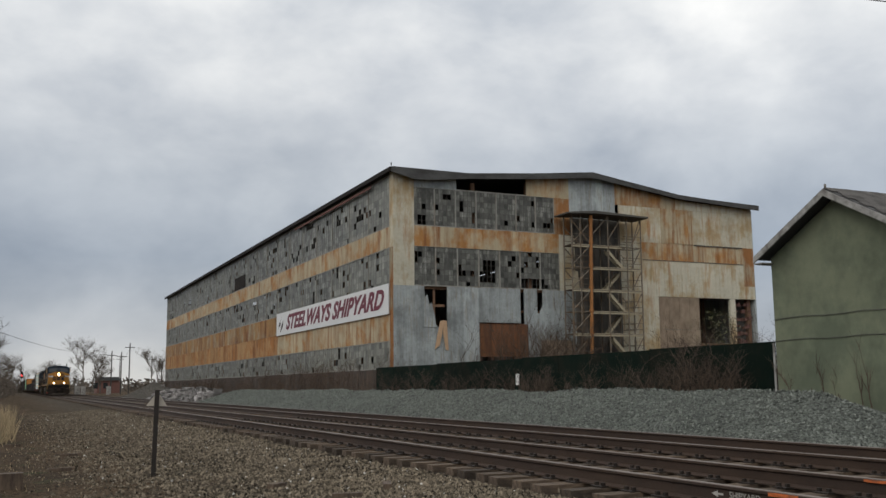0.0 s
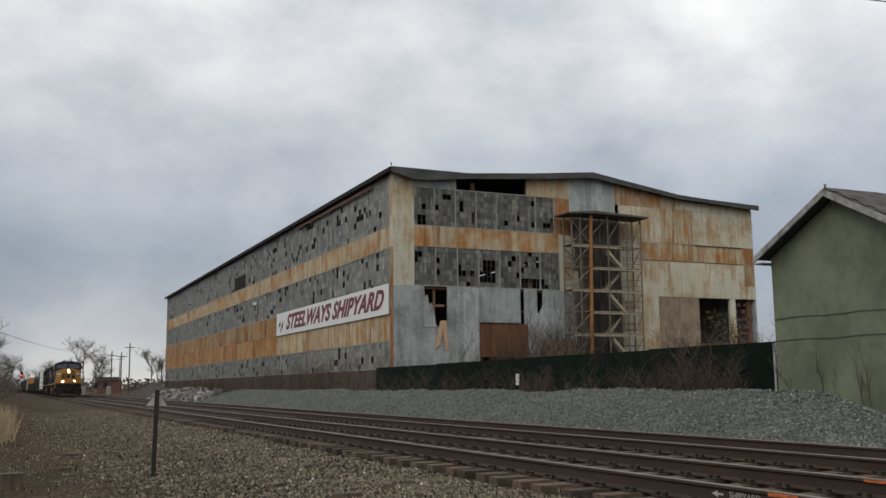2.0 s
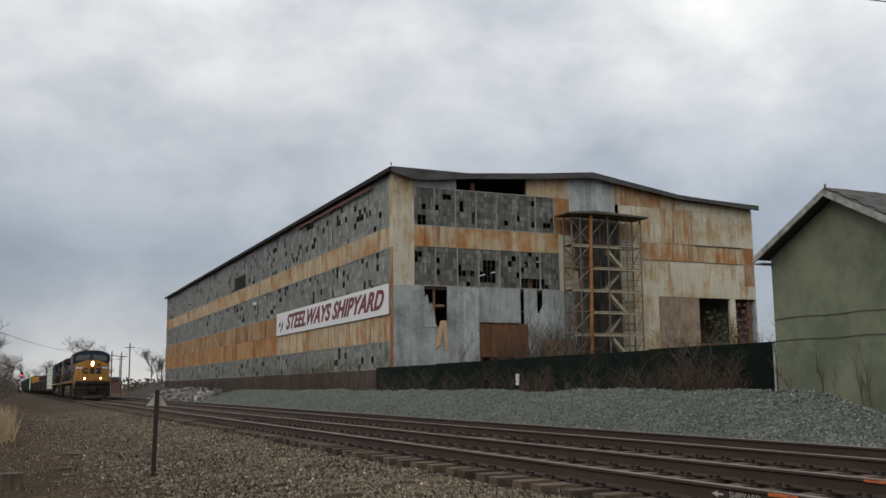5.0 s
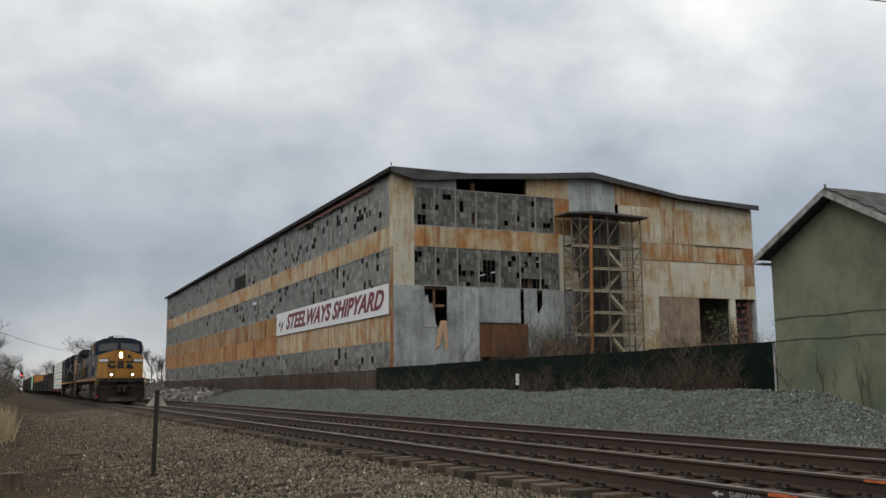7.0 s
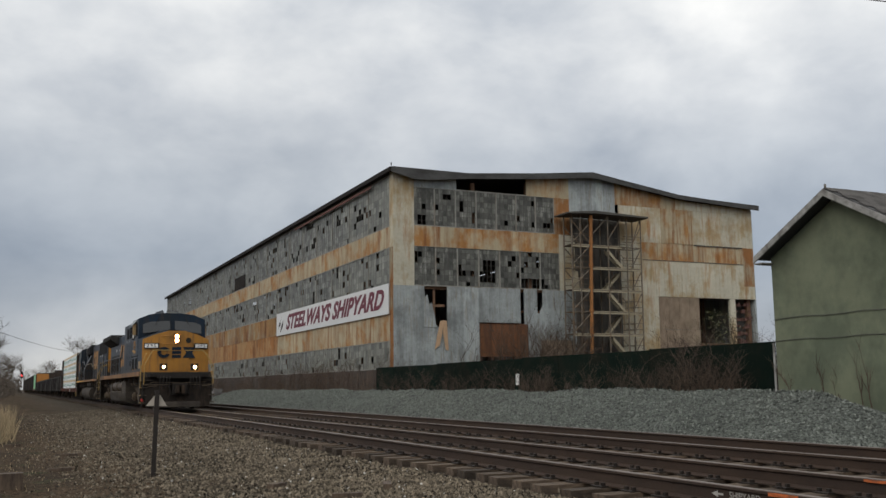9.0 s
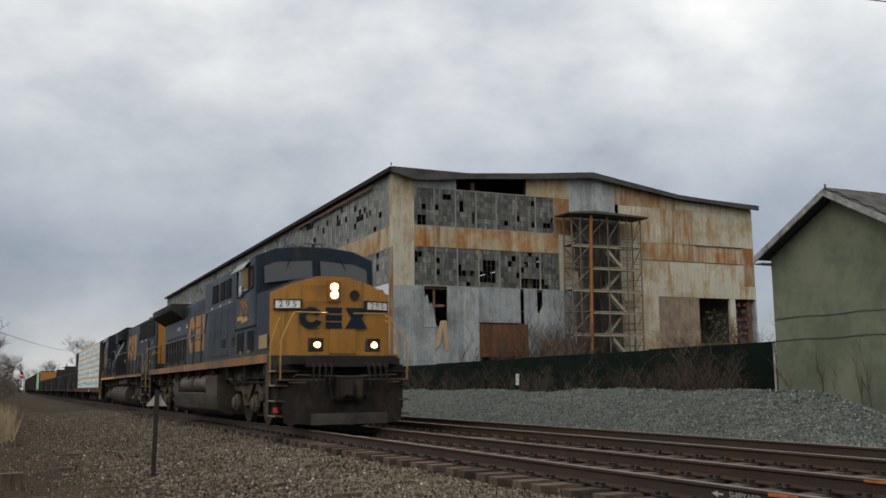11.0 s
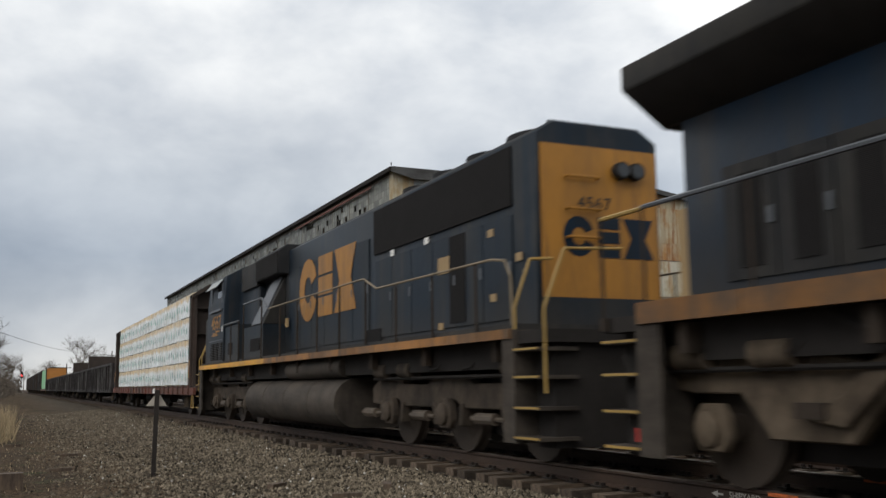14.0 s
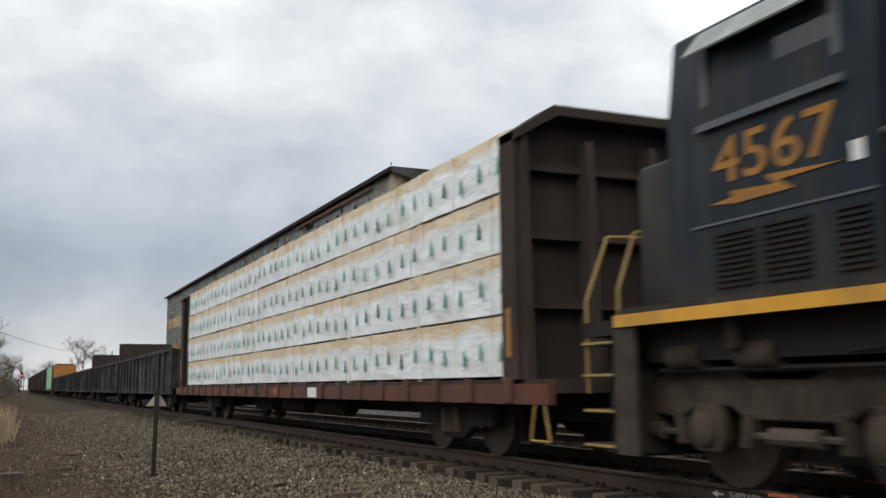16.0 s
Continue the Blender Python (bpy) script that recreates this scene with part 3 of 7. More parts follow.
def lettering(name, text, size, mat, parent, m, depth=0.004, shear=0.0, width=1.0, spacing=1.0, label="", bold=0.0):
    cu = bpy.data.curves.new(name, "FONT")
    cu.body, cu.size, cu.extrude, cu.shear, cu.space_character = text, size, depth, shear, spacing
    cu.offset = bold
    cu.align_x, cu.align_y = "CENTER", "CENTER"
    tmp = new(name, cu)
    me = bpy.data.meshes.new_from_object(tmp.evaluated_get(bpy.context.evaluated_depsgraph_get()))
    bpy.data.objects.remove(tmp)
    me.materials.clear()
    me.materials.append(mat)
    ob = new(name, me)
    ob.parent = parent
    ob.matrix_basis = m @ Matrix.Diagonal((width, 1, 1, 1))
    if label:
        ob["label"] = label
    return ob


def mesh_from(name, verts, faces, mat, smooth=False):
    me = bpy.data.meshes.new(name)
    me.from_pydata(verts, [], faces)
    me.materials.append(mat)
    if smooth:
        me.shade_smooth()
    me.update()
    return me


SIDE = pose(0, 0, 0, 90, 0, -90)     # lettering that stands on a wall facing -x, read along -y
FRONT = pose(0, 0, 0, 90, 0, 0)      # lettering that stands on a wall facing -y
rng = random.Random(7)


# ---- ground and tracks ----
NEAR, FAR, TOP = 6.57, 9.95, 0.45    # track centres and the height of the rail heads
BED = 0.175


def ground_height(x, y):
    k = 0.0
    if x < 5.0:
        k = BED * min(1.0, max(0.0, (x - 2.6) / 2.3))
    elif x <= 12.0:
        k = BED
    else:
        k = BED - 0.1 * min(1.0, (x - 12.0) / 1.5)
    k += 0.035 * noise.noise((x * 0.7, y * 0.5, 0)) + (0.02 * noise.noise((x * 2.1, y * 2.1, 5)) if abs(y) < 80 else 0)
    if x < 0.5 and 10 < y < 90:
        k += 0.10 * noise.noise((x * 0.35, y * 0.12, 3))
    return k


def make_ground():
    xs = [-3000, -600, -150, -60, -30] + list(np.arange(-20, 14.01, 0.5)) + [16, 19, 23, 30, 45, 70, 120, 300, 900, 3000]
    ys = [-3000, -500, -100, -40, -15] + list(np.arange(-6, 60, 0.6)) + list(np.arange(60, 200, 4)) + [230, 300, 420, 650, 1000, 1800, 3500]
    verts = [(x, y, ground_height(x, y)) for y in ys for x in xs]
    n = len(xs)
    faces = [(j * n + i, j * n + i + 1, (j + 1) * n + i + 1, (j + 1) * n + i) for j in range(len(ys) - 1) for i in range(n - 1)]
    me = mesh_from("ground", verts, faces, M["ground"], True)
    tagged(new("ground", me), "dry brown earth and grey ballast beside the tracks", "ground", kind="structure")


make_ground()


def rail_mesh():
    w, f = 0.0365, 0.075
    prof = [(-f, -0.17), (f, -0.17), (f, -0.158), (0.012, -0.135), (0.012, -0.045), (w, -0.03), (w, -0.006), (w - 0.008, 0), (-w + 0.008, 0), (-w, -0.006), (-w, -0.03), (-0.012, -0.045), (-0.012, -0.135), (-f, -0.158)]
    bm = bmesh.new()
    prism(bm, prof, "y", -40, 620)
    for fc in bm.faces:
        if fc.normal.z > 0.6 and fc.calc_center_median().z > -0.004:
            fc.material_index = 1
    return finish(bm, "rail", (M["rail"], M["railhead"]))


def make_track(name, cx, label, seed):
    r = random.Random(seed)
    t = thing(name, label, "railway track", (cx, 0, TOP), kind="structure")
    me = make_track.rail
    for sx in (-0.755, 0.755):
        share("rail", me, t, (sx, 0, 0))
    # timber ties, each with its own lie, and steel tie plates
    bm = bmesh.new()
    box(bm, -1.3, 1.3, -0.115, 0.115, -0.17, 0)
    tie = finish(bm, "tie", M["tie"], 0.012)
    bm = bmesh.new()
    box(bm, -0.17, 0.17, -0.10, 0.10, 0, 0.012)
    for sx in (-0.11, 0.11):
        for sy in (-0.06, 0.06):
            box(bm, sx - 0.02, sx + 0.02, sy - 0.016, sy + 0.016, 0.012, 0.045)
    plate = finish(bm, "tie_plate", M["plate"])
    y, k = 4.0, 0
    while y < 85:
        ob = share("tie", tie, t, (r.uniform(-0.06, 0.06), y, -0.172 + r.uniform(-0.012, 0.0)), (r.uniform(-0.02, 0.02), r.uniform(-0.006, 0.006), r.uniform(-0.035, 0.035)))
        if y < 32:
            for sx in (-0.755, 0.755):
                share("tie_plate", plate, t, (sx, y, -0.172))
        y += r.uniform(0.47, 0.55)
    bm = bmesh.new()
    while y < 420:
        box(bm, -1.3 + r.uniform(-0.06, 0.06), 1.3, y - 0.115, y + 0.115, -0.34, -0.175)
        y += 0.52
    far = part("far_ties", bm, M["tie"], t)
    far["kind"] = "stuff"
    return t


make_track.rail = rail_mesh()


def stones(name, label, n, place, mat, smin, smax, seed):
    """Loose stones as one mesh of small uneven octahedra."""
    r = np.random.RandomState(seed)
    P = place(r, n)
    n = len(P)
    s = (smin + (smax - smin) * r.uniform(0, 1, (n, 1, 1)) ** 1.6) * r.uniform(0.6, 1.3, (n, 1, 3))
    base = np.array([(1, 0, 0), (-1, 0, 0), (0, 1, 0), (0, -1, 0), (0, 0, 1), (0, 0, -1)], float)
    V = base[None] * s + r.normal(0, 0.22, (n, 6, 3)) * s
    a = r.uniform(0, 6.28, n)
    c, d = np.cos(a)[:, None], np.sin(a)[:, None]
    V = np.stack((V[..., 0] * c - V[..., 1] * d, V[..., 0] * d + V[..., 1] * c, V[..., 2]), -1) + P[:, None]
    f = np.array([(0, 2, 4), (2, 1, 4), (1, 3, 4), (3, 0, 4), (2, 0, 5), (1, 2, 5), (3, 1, 5), (0, 3, 5)])
    F = (np.arange(n)[:, None, None] * 6 + f[None]).reshape(-1, 3)
    ob = new(name, mesh_from(name, V.reshape(-1, 3).tolist(), F.tolist(), mat))
    return tagged(ob, label, "stones", kind="stuff")


# ---- gravel bank between the far track and the fence ----
def pile_height(x, y):
    if y > 80 or y < 8:
        return 0.0
    along = min(1.0, max(0.0, (82 - y) / 7)) * min(1.0, max(0.10, (y - 12.9) / 2.9))
    crest = 1.14 + 0.10 * noise.noise((y * 0.23, 0, 1)) + 0.06 * noise.noise((y * 0.8, 4, 1))
    xc = 16.3 + 0.3 * noise.noise((y * 0.2, 7, 0))
    k = (x - 13.2) / (xc - 13.2) if x < xc else (19.6 - x) / (19.6 - xc)
    k = max(0.0, min(1.0, k))
    k = k ** 0.85 if k < 0.9 else 0.914 + (k - 0.9) * 0.86
    return 0.08 + (crest - 0.08) * along * k + 0.05 * noise.noise((x * 1.7, y * 1.7, 2)) * k


def make_pile():
    xs, ys = np.arange(12.9, 19.81, 0.23), np.arange(8, 84, 0.4)
    verts = [(x, y, pile_height(x, y)) for y in ys for x in xs]
    n = len(xs)
    faces = [(j * n + i, j * n + i + 1, (j + 1) * n + i + 1, (j + 1) * n + i) for j in range(len(ys) - 1) for i in range(n - 1)]
    ob = new("gravel_bank", mesh_from("gravel_bank", verts, faces, M["pile"], True))
    tagged(ob, "long bank of grey-green crushed gravel below the fence", "gravel bank", kind="stuff")

    def place(r, k):
        y = 11 + 70 * r.uniform(0, 1, k) ** 1.5
        x = r.uniform(13.0, 16.8, k)
        return np.array([(a, b, pile_height(a, b) + 0.005) for a, b in zip(x, y)])
    stones("gravel_stones", "loose grey stones on the gravel bank", 26000, place, M["pile_stone"], 0.015, 0.042, 3)


# ---- the old factory ----
BX, BX2, BY, BY2 = 27.0, 63.3, 68.6, 185.6
WINDOW_ROWS_SIDE = ((13.8, 18.0, 8), (8.98, 12.15, 6), (2.6, 4.8, 4))


ROOF = ((BX - 0.35, 18.38), (33.4, 18.36), (36.0, 18.58), (39.3, 18.84), (42.6, 19.17), (45.4, 19.44), (48.4, 18.99), (51.4, 18.56), (54.5, 18.12), (57.7, 17.93), (61.0, 17.82), (BX2 + 0.5, 17.74))


def roof_z(x):
    """Underside of the roof: it sags between the corner and the ridge, and flattens out to the far eave."""
    return float(np.interp(x, [p[0] for p in ROOF], [p[1] for p in ROOF])) - 0.2


def pane_window(parent, name, label, along, a0, a1, z0, z1, plane, ncol, nrow, group, hole, nearest):
    """A long steel window: frame, mullions, glazing bars, single dirty panes and gaps where they are broken out.
    along 'x': stands in the plane y = plane; along 'y': in the plane x = plane."""
    def put(bm, u0, u1, w0, w1, d0, d1):
        if along == "x":
            box(bm, u0, u1, plane + d0, plane + d1, w0, w1)
        else:
            box(bm, plane + d0, plane + d1, u0, u1, w0, w1)
    w = new(name)
    w.parent = parent
    w["label"] = label
    bm = bmesh.new()
    for (u0, u1, w0, w1) in ((a0, a1, z0, z0 + 0.09), (a0, a1, z1 - 0.09, z1), (a0, a0 + 0.09, z0 + 0.09, z1 - 0.09), (a1 - 0.09, a1, z0 + 0.09, z1 - 0.09)):
        put(bm, u0, u1, w0, w1, -0.03, 0.12)
    part("window_frame", bm, M["mullion"], w)
    pw, ph = (a1 - a0) / ncol, (z1 - z0) / nrow
    for i in range(group, ncol, group):
        bm = bmesh.new()
        put(bm, a0 + i * pw - 0.055, a0 + i * pw + 0.055, z0 + 0.09, z1 - 0.09, -0.045, 0.10)
        part("mullion", bm, M["mullion"], w)
    bm = bmesh.new()
    for i in range(1, ncol):
        if i % group:
            put(bm, a0 + i * pw - 0.014, a0 + i * pw + 0.014, z0 + 0.09, z1 - 0.09, 0.0, 0.04)
    for j in range(1, nrow):
        put(bm, a0 + 0.09, a1 - 0.09, z0 + j * ph - 0.014, z0 + j * ph + 0.014, 0.002, 0.038)
    # bar and pane colour follows the wall: darker on the gable, lighter along the side
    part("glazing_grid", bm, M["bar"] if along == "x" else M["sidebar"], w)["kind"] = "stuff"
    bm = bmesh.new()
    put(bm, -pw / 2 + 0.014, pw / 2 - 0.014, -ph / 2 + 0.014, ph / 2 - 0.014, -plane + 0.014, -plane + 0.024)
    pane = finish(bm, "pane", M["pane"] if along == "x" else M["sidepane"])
    rest = bmesh.new()
    made = 0
    r = random.Random(int(a0 * 100 + z0 * 10))
    for i in range(ncol):
        for j in range(nrow):
            if hole(i, j, r):
                continue
            u, z = a0 + (i + 0.5) * pw, z0 + (j + 0.5) * ph
            if made < nearest:
                made += 1
                tilt = r.gauss(0, 0.018)
                rot = (tilt, 0, r.gauss(0, 0.012)) if along == "x" else (0, tilt, r.gauss(0, 0.012))
                share("pane", pane, w, (u, plane, z) if along == "x" else (plane, u, z), rot)
            else:
                put(rest, u - pw / 2 + 0.02, u + pw / 2 - 0.02, z - ph / 2 + 0.02, z + ph / 2 - 0.02, 0.014 + r.uniform(0, 0.012), 0.03)
    if len(rest.verts):
        ob = part("far_panes", rest, M["pane_stuff"], w)
        ob["kind"] = "stuff"
    else:
        rest.free()
    return w


def sheets(parent, along, a0, a1, z0, z1, plane, mat, width=1.1, top=None, seed=1, jag=0.0):
    """Upright metal sheets side by side, lapped a little in and out; top(a): the upper edge where it slopes."""
    r = random.Random(seed * 31 + int(a0 * 7))
    n = max(1, round((a1 - a0) / width))
    for i in range(n):
        u0, u1 = a0 + (a1 - a0) * i / n, a0 + (a1 - a0) * (i + 1) / n
        d = 0.008 * (i % 2) + r.uniform(0, 0.012)
        t0, t1 = (top(u0), top(u1)) if top else (z1, z1)
        b0, b1 = z0 - r.uniform(0, jag), z0 - r.uniform(0, jag)
        bm = bmesh.new()
        pts = [(u0 - 0.01, b0), (u1 + 0.01, b1), (u1 + 0.01, t1), (u0 - 0.01, t0)]
        prism(bm, pts, "y" if along == "x" else "x", plane - 0.03 - d, plane + 0.09)
        # standing ribs of the sheet
        for k in range(1, 4):
            q = u0 + (u1 - u0) * k / 4
            hi = min(t0, t1) - 0.02
            if along == "x":
                box(bm, q - 0.025, q + 0.025, plane - 0.05 - d, plane - 0.03 - d, b0 + 0.02, hi)
            else:
                box(bm, plane - 0.05 - d, plane - 0.03 - d, q - 0.025, q + 0.025, b0 + 0.02, hi)
        part("sheet", bm, mat, parent)


def make_factory():
    f = thing("factory_building", "derelict steel factory with rust-streaked sheets and broken windows", "building")
    # frame of steel columns and girts behind the skin, dark concrete inside
    bm = bmesh.new()
    for y in np.arange(BY + 0.6, BY2, 6.5):
        for x in (BX + 0.45, BX2 - 0.45):
            box(bm, x - 0.2, x + 0.2, y - 0.2, y + 0.2, 0, roof_z(x) - 0.4)
        box(bm, 45.4, 45.8, y - 0.2, y + 0.2, 0, 19.0)
    for x in (34.2, 39.4, 50.3, 56.6):
        box(bm, x - 0.18, x + 0.18, BY + 0.4, BY + 0.75, 0, roof_z(x) - 0.4)
    for z in (4.7, 9.0, 12.3, 13.85):
        box(bm, BX + 0.5, BX2 - 0.5, BY + 0.25, BY + 0.4, z - 0.12, z + 0.12)
        box(bm, BX + 0.25, BX + 0.4, BY + 0.5, BY2 - 0.5, z - 0.12, z + 0.12)
    part("steel_frame", bm, M["steel"], f)
    # side wall
    def holes_side(k):
        def hole(i, j, r):
            c = noise.noise((i * 0.22, j * 0.35, k * 7.7))
            if i < 1:
                return False
            return r.random() < (0.03 + (0.28 if c > 0.33 else 0.0) + (0.10 if c > 0.15 else 0))
        return hole
    for k, (z0, z1, nrow) in enumerate(WINDOW_ROWS_SIDE):
        pane_window(f, "window_band", "long band of dirty grey steel windows with broken panes", "y", BY + 0.75, BY2 - 0.5, z0, z1, BX, 188, nrow, 8, holes_side(k + 1), 130)
    sheets(f, "y", BY + 0.7, BY2, 12.15, 13.8, BX, M["bandtop"], 2.4, seed=2)
    sheets(f, "y", BY + 0.7, 103.4, 4.8, 8.98, BX, M["bandtop"], 2.4, seed=3)
    sheets(f, "y", 103.4, BY2, 6.95, 8.98, BX - 0.03, M["rusted"], 2.4, seed=44)
    sheets(f, "y", 103.4, BY2, 4.8, 6.95, BX, M["rustband"], 2.4, seed=45)
    sheets(f, "y", BY + 0.7, BY2, 18.0, 18.33, BX, M["fascia"], 6, seed=5)
    sheets(f, "y", BY, BY + 0.7, 12.15, 18.2, BX, M["cream"], 0.8, seed=6)
    sheets(f, "y", BY, BY + 0.7, 2.6, 12.15, BX, M["rustpanel"], 0.8, seed=46)
    sheets(f, "y", BY2 - 0.5, BY2, 2.6, 18.0, BX, M["pale"], 0.8, seed=7)
    boxpart("base_wall", (BX - 0.06, BX + 0.2, BY, BY2, 0, 2.6), M["brick"], f, "brown brick base")
    sheets(f, "y", BY + 0.1, BY2, 0, 2.55, BX - 0.12, M["rustfence"], 2.0, seed=52)
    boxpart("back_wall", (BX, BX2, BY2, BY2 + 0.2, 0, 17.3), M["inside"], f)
    boxpart("far_side_wall", (BX2 - 0.1, BX2 + 0.1, BY, BY2, 0, 17.3), M["pale"], f)
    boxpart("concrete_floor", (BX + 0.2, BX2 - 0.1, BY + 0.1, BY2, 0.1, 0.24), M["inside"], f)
    # gable wall
    sheets(f, "x", BX, 28.75, 9.1, 18.2, BY, M["cream"], 0.88, top=lambda x: roof_z(x) - 0.1, seed=8)
    sheets(f, "x", BX, 28.75, 0, 9.1, BY, M["pale"], 0.88, seed=9)
    sheets(f, "x", 28.75, 42.1, 12.27, 13.9, BY, M["bandtop"], 2.2, seed=10)
    sheets(f, "x", 28.75, 32.5, 17.03, 18, BY, M["pale"], 1.25, top=lambda x: roof_z(x) - 0.1, seed=11)
    sheets(f, "x", 39.05, 43.2, 17.03, 18, BY, M["bandtop"], 1.4, top=lambda x: roof_z(x) - 0.1, seed=12)
    sheets(f, "x", 41.7, 43.2, 13.9, 17.03, BY, M["rustpanel"], 0.75, seed=13)
    sheets(f, "x", 42.1, 43.6, 9.1, 13.9, BY, M["cream"], 0.75, seed=14)
    sheets(f, "x", 43.2, 47.9, 15.4, 18, BY, M["pale"], 1.18, top=lambda x: roof_z(x) - 0.1, seed=15)
    sheets(f, "x", 43.2, 48.3, 13.9, 15.4, BY, M["dark_shaded"], 1.27, seed=16)
    sheets(f, "x", 47.9, 54.5, 16.87, 18, BY, M["bandtop"], 1.25, top=lambda x: roof_z(x) - 0.1, seed=17)
    sheets(f, "x", 54.5, BX2, 16.87, 17, BY, M["cream"], 1.25, top=lambda x: roof_z(x) - 0.1, seed=47)
    sheets(f, "x", 50.6, 52.8, 13.7, 16.87, BY, M["cream"], 0.7, seed=18)
    sheets(f, "x", 52.8, 56.4, 13.7, 16.87, BY - 0.03, M["ruststreak"], 0.6, seed=19)
    sheets(f, "x", 56.4, 62.0, 13.68, 16.84, BY - 0.02, M["cream"], 0.62, seed=20)
    sheets(f, "x", 62.0, BX2, 13.7, 16.87, BY, M["cream"], 0.65, seed=41)
    sheets(f, "x", 62.05, BX2, 10.1, 13.7, BY, M["rustpanel"], 0.62, seed=21)
    sheets(f, "x", 62.05, BX2, 8.9, 10.1, BY, M["cream"], 0.62, seed=48)
    sheets(f, "x", 50.6, 62.05, 12.13, 13.7, BY, M["bandtop"], 2.3, seed=22)
    sheets(f, "x", 50.6, 62.05, 8.9, 12.13, BY, M["cream"], 1.9, seed=25)
    sheets(f, "x", 43.6, 48.3, 9.1, 13.9, BY, M["dark_shaded"], 1.17, seed=23)
    sheets(f, "x", 48.3, 50.6, 9.1, 16.87, BY, M["cream"], 0.77, seed=42)
    boxpart("lap_joint", (56.4, 62.0, BY - 0.11, BY - 0.08, 13.62, 13.72), M["bar"], f)
    boxpart("lap_joint", (50.6, 62.05, BY - 0.07, BY - 0.05, 12.09, 12.15), M["bar"], f)
    # lower storey: grey sheets round the openings
    sheets(f, "x", 28.75, 29.6, 0, 9.1, BY, M["pale"], 0.85, seed=26)
    sheets(f, "x", 29.6, 31.6, 0, 5.9, BY, M["pale"], 1.0, seed=27, jag=0)
    sheets(f, "x", 31.6, 34.4, 0, 9.1, BY, M["pale"], 1.4, seed=28)
    sheets(f, "x", 34.4, 38.2, 6.3, 9.1, BY - 0.03, M["pale"], 3.8, seed=29)
    sheets(f, "x", 38.97, 39.82, 2, 9.1, BY, M["pale"], 0.85, seed=30)
    sheets(f, "x", 38.62, 38.97, 6.2, 9.1, BY, M["pale"], 0.35, seed=50)
    sheets(f, "x", 39.82, 40.1, 2, 7.15, BY, M["pale"], 0.28, seed=51)
    sheets(f, "x", 40.1, 40.4, 2, 7.0, BY, M["pale"], 0.3, top=lambda x: 7.2 + (x - 40.1) * 2.4, seed=31)
    sheets(f, "x", 40.4, 40.8, 2, 9.1, BY, M["pale"], 0.4, seed=49)
    sheets(f, "x", 40.8, 43.6, 0, 9.1, BY, M["pale"], 0.95, seed=32)
    sheets(f, "x", 38.97, 40.8, 0, 2, BY, M["pale"], 0.95, seed=33)
    sheets(f, "x", 43.6, 48.3, 0, 9.1, BY, M["dark_shaded"], 1.17, seed=34)
    sheets(f, "x", 48.3, 50.6, 0, 9.1, BY, M["cream"], 0.77, seed=43)
    sheets(f, "x", 50.6, 52.2, 0, 8.9, BY, M["cream"], 1.6, seed=35)
    boxpart("patch_panel", (40.1, 43.05, BY - 0.10, BY - 0.065, 2.0, 4.93), M["ply"], f, "grey-brown patch panel")
    # rust-brown roller door, plywood infill and the open bay
    d = new("loading_door")
    d.parent = f
    d["label"] = "rust-brown closed loading door"
    for k in range(4):
        boxpart("door_sheet", (34.4 + k * 1.135, 34.4 + (k + 1) * 1.135 - 0.02, BY + 0.05, BY + 0.1, 3.75, 6.25), M["rustdoor"], d)
    boxpart("door_rail", (34.4, 38.95, BY, BY + 0.12, 3.55, 3.75), M["rustdoor"], d)
    for k in range(5):
        boxpart("door_muntin", (34.45 + k * 1.1, 34.55 + k * 1.1, BY + 0.03, BY + 0.1, 3.0, 3.55), M["rustdoor"], d)
    for k in range(4):
        boxpart("door_sheet", (34.4 + k * 1.135, 34.4 + (k + 1) * 1.135 - 0.02, BY + 0.05, BY + 0.1, 0, 3.0), M["rustdoor"], d)
    for k in range(4):
        for j in range(3):
            boxpart("plywood_sheet", (52.2 + k * 1.13 + 0.01, 52.2 + (k + 1) * 1.13 - 0.01, BY - 0.02 + 0.004 * ((k + j) % 2), BY + 0.03, 0.2 + j * 2.9, 0.2 + (j + 1) * 2.9 - 0.02), M["ply"], f)
    boxpart("bay_post", (60.3, 60.9, BY - 0.02, BY + 0.3, 0, 8.9), M["cream"], f)
    bm = bmesh.new()
    r = random.Random(4)
    for k in range(60):
        x, z = r.uniform(61.0, 63.0), r.choice((4.2, 4.9, 5.6, 6.3, 7.0, 7.7, 8.3)) + r.uniform(-0.1, 0.1)
        box(bm, x - r.uniform(0.1, 0.5), x, BY + r.uniform(0.1, 0.5), BY + 0.6, z, z + r.uniform(0.1, 0.35))
    part("broken_infill", bm, M["redbrick"], f, "ragged rusty remains of infill")
    boxpart("bay_sill", (56.7, BX2, BY, BY + 0.25, 0, 1.0), M["brick"], f)
    # torn sheet and a pale timber in the gap
    bm = bmesh.new()
    prism(bm, [(29.5, 5.85), (29.5, 9.08), (29.63, 8.2), (29.84, 8.45), (30.0, 7.6), (30.2, 7.8), (30.5, 6.6), (30.56, 6.1), (30.75, 5.85)], "y", BY - 0.10, BY - 0.06)
    part("torn_sheet", bm, M["pale"], f, "torn sheet hanging loose")
    bm = bmesh.new()
    prism(bm, [(30.91, 6.36), (30.66, 5.3), (30.42, 4.09), (30.83, 4.46), (31.05, 5.4), (31.22, 6.4)], "y", BY - 0.18, BY - 0.12)
